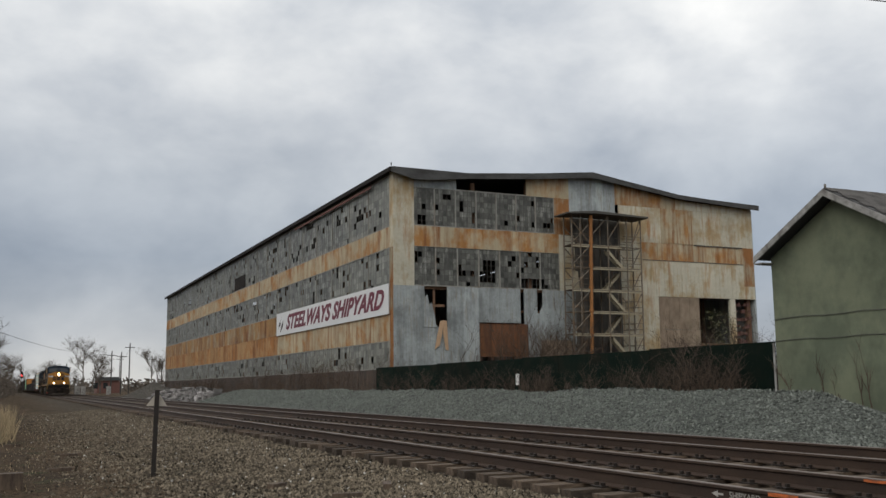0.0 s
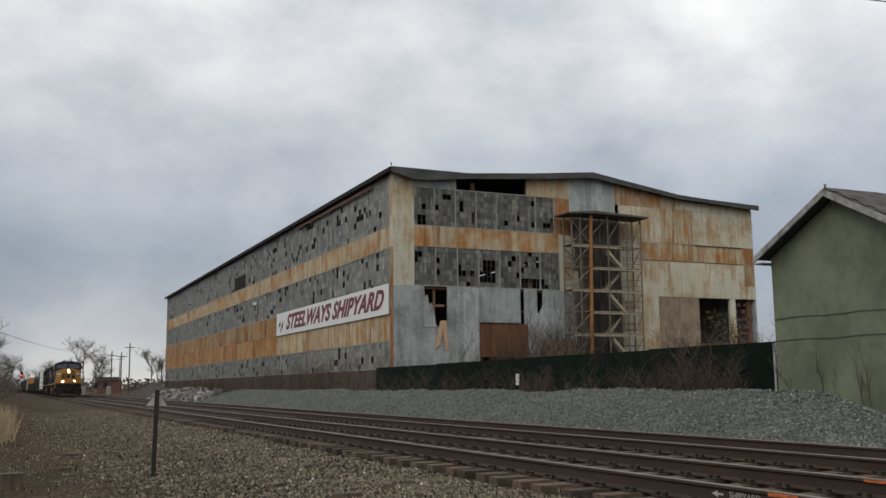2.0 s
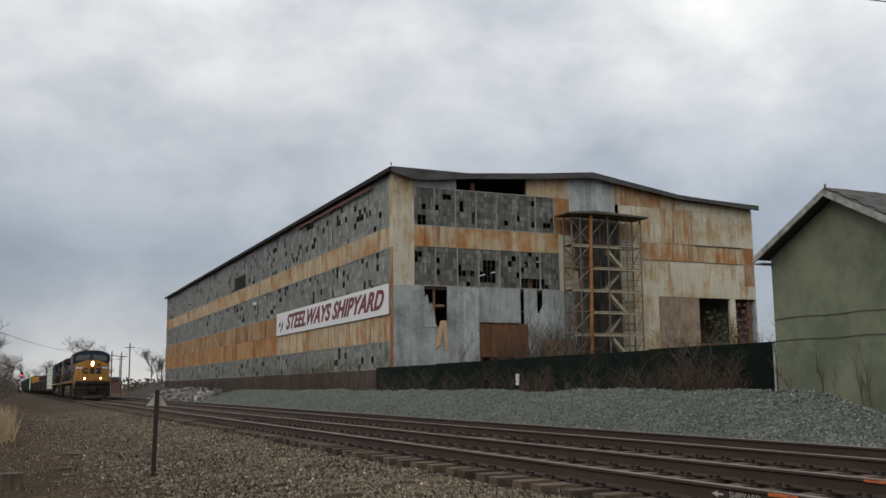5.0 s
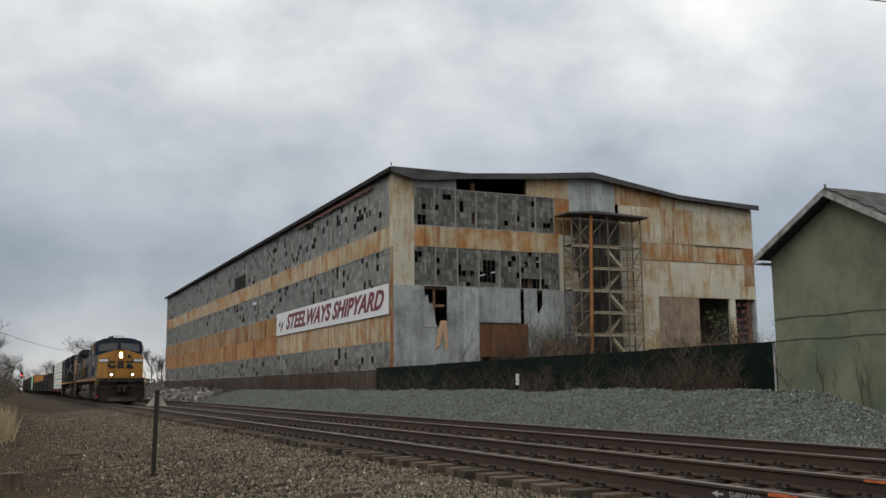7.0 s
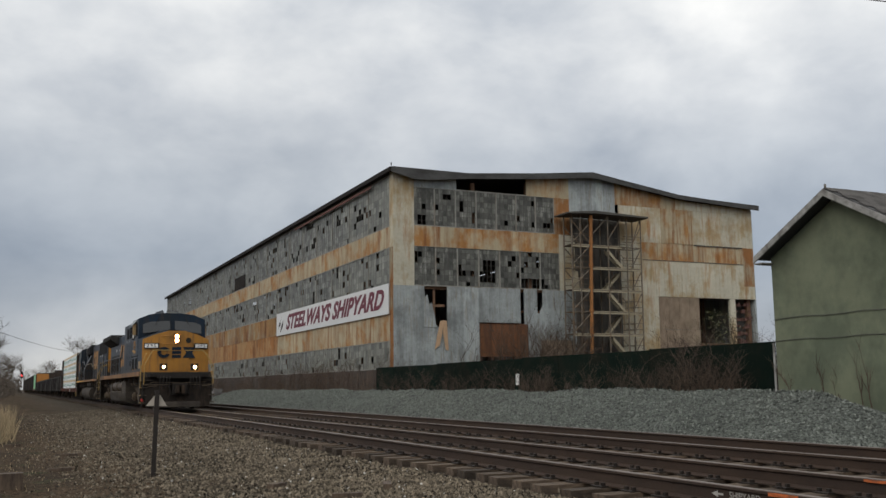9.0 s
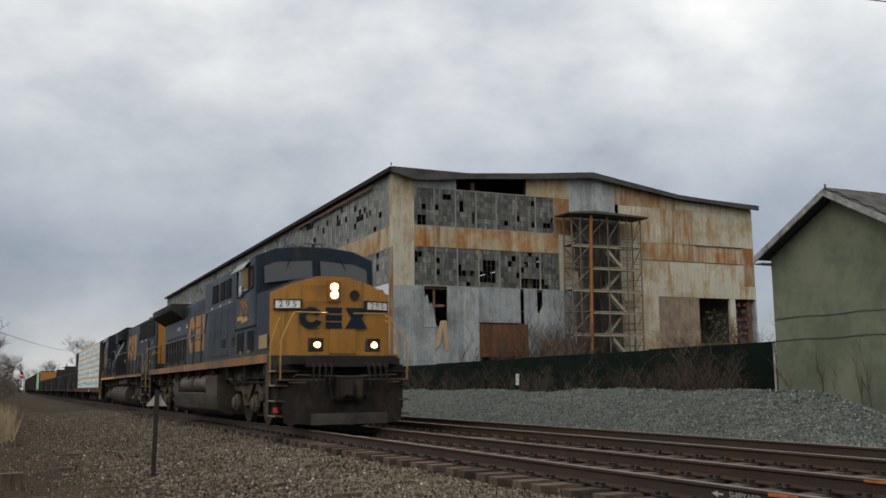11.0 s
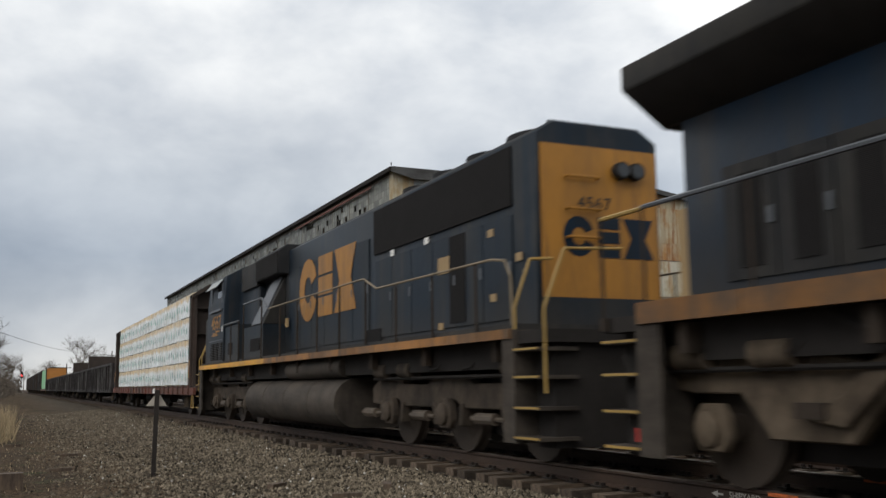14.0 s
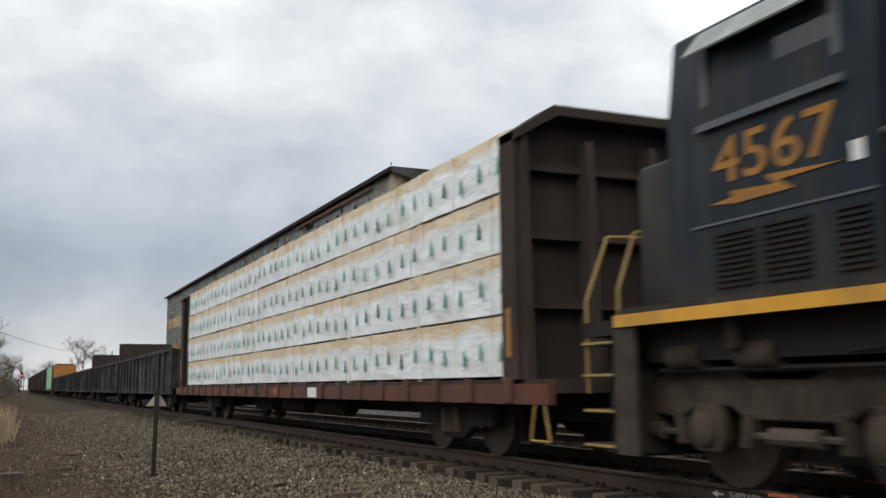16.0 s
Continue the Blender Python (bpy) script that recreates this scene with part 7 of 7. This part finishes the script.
    boxpart("brake_grille", (-1.165, -1.15, 11.55, 13.6, 3.45, 3.92), M["mesh"], L)
    hood(L, "inverter_hood", 13.65, 15.85, 1.05, 1.57, 3.66, 0.25, M["blue_faded"])
    boxpart("upper_cabinet", (-1.12, 1.12, 13.65, 15.3, 3.35, 3.95), M["greyblue"], L, bevel=0.03)
    bm = bmesh.new()
    prism(bm, [(-1.42, 2.30), (-0.9, 3.42), (-0.9, 2.30)], "y", 11.75, 12.9)
    part("sloped_panel", bm, M["greyblue"], L, "pale sloping duct panel", bevel=0.01)
    bm = bmesh.new()
    prism(bm, [(-1.45, 2.32), (-0.93, 3.44), (-0.93, 3.40), (-1.40, 2.32)], "y", 11.9, 12.75)
    part("duct_cover", bm, M["cover"], L)
    boxpart("blower_box", (-1.42, -0.9, 11.75, 13.6, 1.57, 2.30), M["blue_faded"], L, bevel=0.03)
    boxpart("side_vent", (-1.435, -1.42, 12.0, 12.9, 1.72, 2.0), M["mesh"], L)
    boxpart("battery_box", (-1.42, -0.9, 14.2, 15.85, 1.57, 2.45), M["blue_faded"], L, bevel=0.03)
    boxpart("box_hole", (-1.435, -1.42, 14.9, 15.4, 1.72, 2.02), M["black"], L)
    for (y, z) in ((13.0, 2.55), (12.75, 2.42), (11.2, 2.2)):
        boxpart("white_notice", (-1.0, -0.98, y, y + 0.22, z, z + 0.2), M["buff"], L)
    # cab
    bm = bmesh.new()
    prof = [(-1.46, 1.51), (1.46, 1.51), (1.46, 3.10), (1.41, 3.82), (0.9, 4.10), (-0.9, 4.10), (-1.41, 3.82), (-1.46, 3.10)]
    A = [bm.verts.new((px, 15.85, z)) for px, z in prof]
    B = [bm.verts.new((px, 18.05 - max(0, z - 3.0) * 0.1, z)) for px, z in prof]
    bm.faces.new(A), bm.faces.new(B[::-1])
    for i in range(8):
        bm.faces.new((A[(i + 1) % 8], A[i], B[i], B[(i + 1) % 8])).material_index = 1 if 3 <= i <= 5 else 0
    bmesh.ops.recalc_face_normals(bm, faces=bm.faces)
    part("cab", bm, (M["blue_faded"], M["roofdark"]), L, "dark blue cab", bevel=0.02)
    bm = bmesh.new()
    prism(bm, [(-1.42, 17.95), (1.42, 17.95), (1.42, 18.55), (0.85, 18.92), (-0.85, 18.92), (-1.42, 18.55)], "z", 1.51, 2.84)
    part("short_nose", bm, M["greyblue"], L, bevel=0.05)
    xs = -1.462
    w = new("cab_window")
    w.parent = L
    boxpart("pane", (xs + 0.04, xs + 0.06, 16.2, 17.5, 3.06, 3.62), M["black"], w)
    boxpart("pane", (xs + 0.015, xs + 0.04, 16.2, 16.75, 3.08, 3.60), M["cabglass"], w)
    bm = bmesh.new()
    for dims in ((16.12, 17.58, 3.0, 3.06), (16.12, 17.58, 3.62, 3.68), (16.12, 16.2, 3.06, 3.62), (17.5, 17.58, 3.06, 3.62)):
        box(bm, xs + 0.005, xs + 0.08, *dims)
    part("window_frame", bm, M["handrail"], w)
    boxpart("armrest", (xs - 0.05, xs + 0.01, 16.1, 17.6, 2.92, 2.98), M["handrail"], w)
    bm = bmesh.new()
    prism(bm, [(xs + 0.03, 3.76), (xs - 0.15, 3.54), (xs - 0.16, 3.555), (xs + 0.03, 3.785)], "y", 16.15, 17.6)
    part("sunshade", bm, M["pale"], L, "faded pale sunshade")
    lettering("road_number", "4567", 0.52, M["yellow"], L, Matrix.Translation((xs - 0.003, 16.83, 2.62)) @ SIDE @ Matrix.Diagonal((1.2, 1, 1, 1)), 0.003, 0, 1.0, 1.02, "", 0.004)
    bolt_mark(L, [(17.50, 2.31), (17.25, 2.335), (17.28, 2.385), (16.80, 2.35), (16.89, 2.435), (16.15, 2.385), (16.75, 2.37), (16.62, 2.285), (17.22, 2.275)], xs - 0.002, M["yellow"])
    louvres(L, 17.05, 17.48, 1.62, 2.08, 10, xs - 0.004, M["black"])
    louvres(L, 16.48, 16.95, 1.62, 2.08, 10, xs - 0.004, M["black"])
    louvres(L, 15.95, 16.25, 1.62, 2.08, 10, xs - 0.004, M["black"])
    boxpart("panel_seam", (xs - 0.012, xs, 15.9, 17.75, 2.14, 2.16), M["handrail"], L)
    boxpart("white_label", (xs - 0.006, xs, 15.98, 16.08, 2.36, 2.50), M["white"], L)
    # front and rear platforms, steps
    for (a, b, p, e) in ((-0.58, 0.0, 0.0, -0.7), (18.9, 19.45, 18.85, 19.5)):
        boxpart("platform", (-1.45, 1.45, a, b, 1.34, 1.48), M["black"], L)
        boxpart("pilot", (-1.25, 1.25, a + 0.1, b - 0.12, 0.22, 1.34), M["black"], L)
        ladder_steps(L, 1.50, a + 0.02, b - 0.04, (0.30, 0.62, 0.95, 1.25), p if p > 1 else -0.05, M["handyellow"])
        for s in (-1, 1):
            bm = bmesh.new()
            pipe(bm, [(s * 1.46, p, 0.75), (s * 1.46, p, 1.75), (s * 1.25, p, 2.30), (s * 0.95, p, 2.32)], 0.018, 7)
            part("end_grab_rail", bm, M["handyellow"], L, "yellow grab rail")
            bm = bmesh.new()
            pipe(bm, [(s * 1.42, a if p < 1 else b, 0.8), (s * 1.42, a if p < 1 else b, 1.70), (s * 1.15, a if p < 1 else b, 2.35), (s * 0.4, a if p < 1 else b, 2.38)], 0.018, 7)
            part("end_grab_rail", bm, M["handyellow"], L, "yellow grab rail")
    coupler(L, -0.55, -1.0)
    coupler(L, 19.4, 19.95)
    handrail(L, [(0.0, 1.55), (0.02, 2.1), (0.15, 2.29), (0.5, 2.34), (4.3, 2.37), (4.9, 2.58), (11.0, 2.58)], [(0.9 + 1.3 * k, 2.34 if k < 3 else 2.56) for k in range(8)], 1.49, 1.51, M["rail_tan"], 0.015)
    handrail(L, [(11.0, 2.58), (11.6, 2.86), (13.4, 2.86)], [(11.6, 2.86), (13.4, 2.86)], 1.49, 1.51)
    handrail(L, [(13.9, 2.5), (15.8, 2.5)], [(13.9, 2.5), (14.8, 2.5)], 1.49, 1.51)
    # tank
    bm = bmesh.new()
    side = [(1.05 + 0.42 * math.cos(q), 0.61 + 0.43 * math.sin(q)) for q in np.linspace(-math.pi / 2, math.pi / 2, 15)]
    prism(bm, side + [(-px, pz) for px, pz in side[::-1]], "y", 6.45, 13.15)
    tank = part("fuel_tank", bm, M["tank"], L, "dusty rounded fuel tank")
    for k in (8.1, 9.8, 11.5):
        bm = bmesh.new()
        ring = [(1.052 + 0.425 * math.cos(q), 0.61 + 0.435 * math.sin(q)) for q in np.linspace(-math.pi / 2, math.pi / 2, 15)]
        prism(bm, ring + [(-px, pz) for px, pz in ring[::-1]], "y", k, k + 0.012)
        part("weld_seam", bm, M["tank"], tank)
    for s in (-1, 1):
        bm = bmesh.new()
        tube(bm, (s * 1.2, 6.5, 1.22), (s * 1.2, 10.0, 1.22), 0.18, 16)
        part("air_reservoir", bm, M["tank"], L)
    for k in range(9):
        y = 0.6 + k * 2.1
        boxpart("bracket", (-1.38, -1.28, y, y + 0.14, 1.16, 1.40), M["darkgrime"], L, bevel=0.01)
    three_axle_truck(L, (0.5, 2.55, 4.62), "straight")
    three_axle_truck(L, (14.2, 16.2, 18.05), "straight")
    return L


def freight_truck(parent, y):
    for dy in (-0.85, 0.85):
        wheelset(parent, y + dy, 0.46)
    for s in (-1, 1):
        bm = bmesh.new()
        lo, hi = sorted((s * 0.94, s * 1.06))
        prism(bm, [(y - 1.15, 0.62), (y - 1.15, 0.38), (y - 0.6, 0.36), (y - 0.3, 0.20), (y + 0.3, 0.20), (y + 0.6, 0.36), (y + 1.15, 0.38), (y + 1.15, 0.62), (y + 0.5, 0.74), (y - 0.5, 0.74)], "x", lo, hi)
        part("sideframe", bm, M["black"], parent, bevel=0.01)
        bm = bmesh.new()
        for k in (-0.18, 0, 0.18):
            tube(bm, (s * 1.08, y + k, 0.28), (s * 1.08, y + k, 0.60), 0.07, 8)
        part("spring", bm, M["grime"], parent)
    boxpart("bolster", (-0.95, 1.0, y - 0.2, y + 0.2, 0.5, 0.80), M["black"], parent)


def lumber_car(wrap, ends, label, detailed=True):
    C = thing("lumber_car", label, "freight car")
    # deck, side sill with stake pockets
    boxpart("deck", (-1.38, 1.38, 0.0, 24.0, 0.80, 0.95), M["carbrown"], C)
    for s in (-1, 1):
        boxpart("side_sill", (*sorted((s * 1.38, s * 1.46)), 0.0, 24.0, 0.68, 0.90), M["carred"], C, "rust-red side sill", bevel=0.01)
        if detailed:
            for k in range(23):
                boxpart("stake_pocket", (*sorted((s * 1.46, s * 1.50)), 0.75 + k, 0.93 + k, 0.70, 0.97), M["carred"], C)
            for y in (11.0, 14.6):
                boxpart("reflector", (*sorted((s * 1.461, s * 1.468)), y, y + 0.25, 0.74, 0.86), M["yellow"], C)
            boxpart("white_panel", (*sorted((s * 1.461, s * 1.468)), 8.2, 8.75, 0.70, 0.88), M["white"], C)
    boxpart("centre_sill", (-0.3, 0.3, -0.3, 24.3, 0.45, 0.80), M["black"], C)
    for k in range(3):
        bm = bmesh.new()
        tube(bm, (-0.7, 8.5 + k * 2.6, 0.5), (-0.7, 10.2 + k * 2.6, 0.5), 0.17, 10)
        part("brake_tank", bm, M["black"], C)
    # bulkheads at both ends
    for (a, b, sg) in ((0.05, 1.0, -1), (23.0, 23.95, 1)):
        B = new("bulkhead")
        B.parent = C
        B["label"] = "dark brown braced bulkhead"
        inner = b if sg < 0 else a
        outer = a if sg < 0 else b
        lo, hi = sorted((inner, inner + sg * 0.10))
        bm = bmesh.new()
        prism(bm, [(-1.40, 0.95), (1.40, 0.95), (1.40, 3.72), (0.92, 4.02), (-0.92, 4.02), (-1.40, 3.72)], "y", lo, hi)
        part("plate", bm, M["carbrown"], B)
        for x in (-1.34, -0.45, 0.45, 1.34):
            bm = bmesh.new()
            y0, y1 = inner + sg * 0.10, outer
            prism(bm, [(y0, 3.72), (inner + sg * 0.40, 3.72), (inner + sg * 0.46, 0.95), (y0, 0.95)], "x", x - 0.05, x + 0.05)
            part("brace", bm, M["carbrown"], B)
        for z in (1.75, 2.55, 3.35):
            boxpart("rib", (-1.38, 1.38, *sorted((inner + sg * 0.10, inner + sg * 0.25)), z, z + 0.08), M["carbrown"], B)
        bm = bmesh.new()
        prism(bm, [(-1.46, 3.76), (-0.95, 4.10), (0.95, 4.10), (1.46, 3.76), (1.46, 3.66), (0.9, 3.98), (-0.9, 3.98), (-1.46, 3.66)], "y", *sorted((inner, inner + sg * 0.45)))
        part("cap", bm, M["carbrown"], B)
        boxpart("corner_post", (-1.46, -1.36, *sorted((inner, inner + sg * 0.35)), 0.95, 3.76), M["carbrown"], B)
        boxpart("reflector", (-1.468, -1.461, *sorted((inner + sg * 0.1, inner + sg * 0.22)), 1.2, 1.75), M["yellow"], B)
    boxpart("centre_beam", (-0.08, 0.08, 1.0, 23.0, 0.95, 4.0), M["carbrown"], C)
    freight_truck(C, 3.2)
    freight_truck(C, 19.9)
    coupler(C, 0.0, -0.55)
    coupler(C, 24.0, 24.55)
    bm = bmesh.new()
    pipe(bm, [(-1.44, 0.12, 0.68), (-1.44, 0.02, 0.30), (-1.44, 0.42, 0.30), (-1.44, 0.32, 0.68)], 0.016)
    part("sill_step", bm, M["handyellow"], C, "yellow sill step")
    # wrapped lumber in four tiers
    r = random.Random(3)
    tiers, y0, y1, z0 = 4, 1.02, 22.95, 0.97
    th = 0.735
    n = 7
    L = (y1 - y0) / n
    if not detailed:
        n, tiers, th, L = 3, 4, 0.72, (y1 - y0) / 3
    packs = []
    for t in range(tiers):
        for k in range(n):
            p = new("lumber_pack")
            p.parent = C
            p.location = (r.uniform(-0.015, 0.015), y0 + L * k, z0 + th * t)
            for s in (-1, 1):
                bm = bmesh.new()
                x0, x1 = sorted((s * 0.1, s * 1.28))
                box(bm, x0, x1, 0.012, L - 0.012, 0.02, th - 0.01)
                if detailed and s < 0:
                    bmesh.ops.subdivide_edges(bm, edges=[e for e in bm.edges if abs(e.verts[0].co.y - e.verts[1].co.y) > 1], cuts=22, use_grid_fill=True)
                    bmesh.ops.subdivide_edges(bm, edges=[e for e in bm.edges if abs(e.verts[0].co.z - e.verts[1].co.z) > 0.3], cuts=4, use_grid_fill=True)
                    for v in bm.verts:
                        if v.co.x < -1.2:
                            v.co.x += 0.022 * noise.noise((v.co.y * 2.2 + k * 9, v.co.z * 3 + t * 5, 1)) - 0.01 * abs(math.sin(v.co.y * 5.2))
                part("wrap", bm, M[wrap], p, "crinkled plastic wrap" if detailed else "", smooth=False)
            for yb in (0.25, L - 0.34):
                boxpart("bearer", (-1.27, 1.27, yb, yb + 0.09, -0.02, 0.04), M["lumber"], p)
            if detailed:
                # printed marks and straps
                for q in range(6):
                    bm = bmesh.new()
                    yq, zq = L * (q + 0.5) / 6 + r.uniform(-0.06, 0.06), 0.30 + r.uniform(-0.06, 0.05)
                    prism(bm, [(yq - 0.045, zq - 0.09), (yq + 0.05, zq - 0.09), (yq + 0.025, zq + 0.0), (yq + 0.04, zq + 0.0), (yq, zq + 0.12), (yq - 0.04, zq + 0.0), (yq - 0.025, zq + 0.0)], "x", -1.326, -1.314)
                    part("print_mark", bm, M["tree_mark"], p)
                for q in range(3):
                    yq = L * (q + 0.5) / 3
                    boxpart("strap", (-1.316, -1.28, yq - 0.006, yq + 0.006, 0.03, th - 0.02), M["wrap"], p)
    if ends == "orange":
        boxpart("stack_end", (-1.3, 1.3, 0.4, 1.0, 0.97, 3.95), M["orangelumber"], C)
    return C


def gondola(label, tall):
    C = thing("gondola_car", label, "freight car", group="gondolas")
    L = 17.0
    boxpart("floor", (-1.4, 1.4, 0, L, 0.85, 0.98), M["gond"], C)
    for s in (-1, 1):
        boxpart("side", (*sorted((s * 1.36, s * 1.42)), 0, L, 0.85, 2.20), M["gond"], C)
        boxpart("top_rail", (*sorted((s * 1.34, s * 1.50)), 0, L, 2.16, 2.28), M["gond"], C, bevel=0.01)
        for k in range(14):
            y = 0.1 + k * (L - 0.2) / 13
            boxpart("side_post", (*sorted((s * 1.42, s * 1.50)), y - 0.06, y + 0.06, 0.72, 2.16), M["gond"], C)
        boxpart("side_sill", (*sorted((s * 1.36, s * 1.46)), 0, L, 0.68, 0.85), M["gond"], C)
    for a in (0, L - 0.08):
        boxpart("end", (-1.36, 1.36, a, a + 0.08, 0.98, 2.25), M["gond"], C)
    if tall:
        boxpart("load_block", (-1.3, 1.3, 0.12, 0.6, 0.98, 3.2), M["carbrown"], C, "tall dark load end", bevel=0.02)
    freight_truck(C, 2.3)
    freight_truck(C, L - 2.3)
    coupler(C, 0, -0.5)
    coupler(C, L, L + 0.5)
    return C


def boxcar(label, mat):
    C = thing("box_car", label, "freight car")
    L = 17.0
    hood(C, "body", 0, L, 1.45, 0.75, 3.9, 0.2, mat, M["roofdark"])
    for k in range(12):
        boxpart("side_post", (-1.50, -1.45, 0.3 + k * 1.45, 0.42 + k * 1.45, 0.8, 3.8), mat, C)
    boxpart("door", (-1.53, -1.46, 7.2, 9.8, 0.85, 3.75), mat, C)
    freight_truck(C, 2.3)
    freight_truck(C, L - 2.3)
    return C


# ---- put the place together ----
make_factory()
make_scaffold()
make_pile()
make_fence()
make_shed()
make_plants()
make_lineside()
near_track = make_track("track_near", NEAR, "worn main track with rusty rails on old timber ties", 1)
far_track = make_track("track_far", FAR, "second rusty track on timber ties beside the gravel", 2)


def ballast_place(r, n):
    y = 8 + 50 * r.uniform(0, 1, n) ** 2.2
    x = 1.0 + 4.25 * r.uniform(0, 1, n) ** 0.62 + r.normal(0, 0.45, n).clip(-1.2, 0)
    return np.array([(a, b, ground_height(a, b) + 0.008) for a, b in zip(x, y)])


def crib_place(r, n):
    y = 6 + 40 * r.uniform(0, 1, n) ** 1.6
    x = r.uniform(5.2, 12.6, n)
    return np.array([(a, b, ground_height(a, b) + 0.012) for a, b in zip(x, y)])


def dirt_place(r, n):
    y = 9 + 40 * r.uniform(0, 1, n) ** 1.6
    x = r.uniform(-5, 1.6, n)
    return np.array([(a, b, ground_height(a, b) + 0.004) for a, b in zip(x, y)])


stones("ballast_stones", "loose grey-brown ballast stones beside the track", 66000, ballast_place, M["stone"], 0.009, 0.030, 11)
stones("pale_stones", "scattered pale chipped stones among the ballast", 900, ballast_place, M["palestone"], 0.010, 0.026, 21)
stones("pale_crib_stones", "scattered pale stones between the rails", 260, crib_place, M["palestone"], 0.014, 0.04, 22)
stones("crib_stones", "ballast stones between the ties", 6000, crib_place, M["stone"], 0.012, 0.03, 12)
stones("field_stones", "scattered small stones on the dry earth", 2500, dirt_place, M["stone"], 0.01, 0.03, 13)

lead = loco_wide_cab()
second = loco_spartan()
lumber = lumber_car("wrap", "", "centre-beam flatcar loaded with white plastic-wrapped lumber")
TRAIN = [(lead, 0.0), (second, 20.95), (lumber, 41.10)]
g1 = gondola("long black-brown gondola with streaked ribbed sides", False)
g2 = gondola("black-brown gondola with a tall dark load at its end", True)
g4, g5 = copy_thing(g1, Matrix()), copy_thing(g1, Matrix())
for g in (g4, g5):
    g.scale = (1, 1.24, 1)
TRAIN += [(g1, 66.5), (g2, 84.5), (copy_thing(g2, Matrix()), 102.1), (g4, 119.8), (g5, 141.4)]
TRAIN += [(lumber_car("greenwrap", "orange", "flatcar stacked with green-wrapped lumber and orange ends", False), 163.0)]
for k in range(7):
    TRAIN.append((boxcar("dark brown box car far back in the train", M["carbrown"] if k % 2 else M["gond"]), 188.5 + 18.2 * k))


def train_y(t):
    """Where the lead engine's headlight is along the track at t seconds."""
    return 31.212 - 10.907 * (t - 10) + 0.04836 * (t - 10) ** 2


def motions():
    """The train rolls towards and past the camera, its wheels turning."""
    times = [0.5 * k for k in range(33)]
    for car, back in TRAIN:
        walk(car, [(t, pose(NEAR, train_y(t) + back, TOP)) for t in times])
    fine = [k / 15 for k in range(241)]
    near_cars = {lead.name, second.name, lumber.name}
    for w, y, r in AXLES:
        if w.parent.name in near_cars:
            walk(w, [(t, pose(0, y, r, math.degrees((train_y(0) - train_y(t)) / r), 0, 0)) for t in fine])


motions()
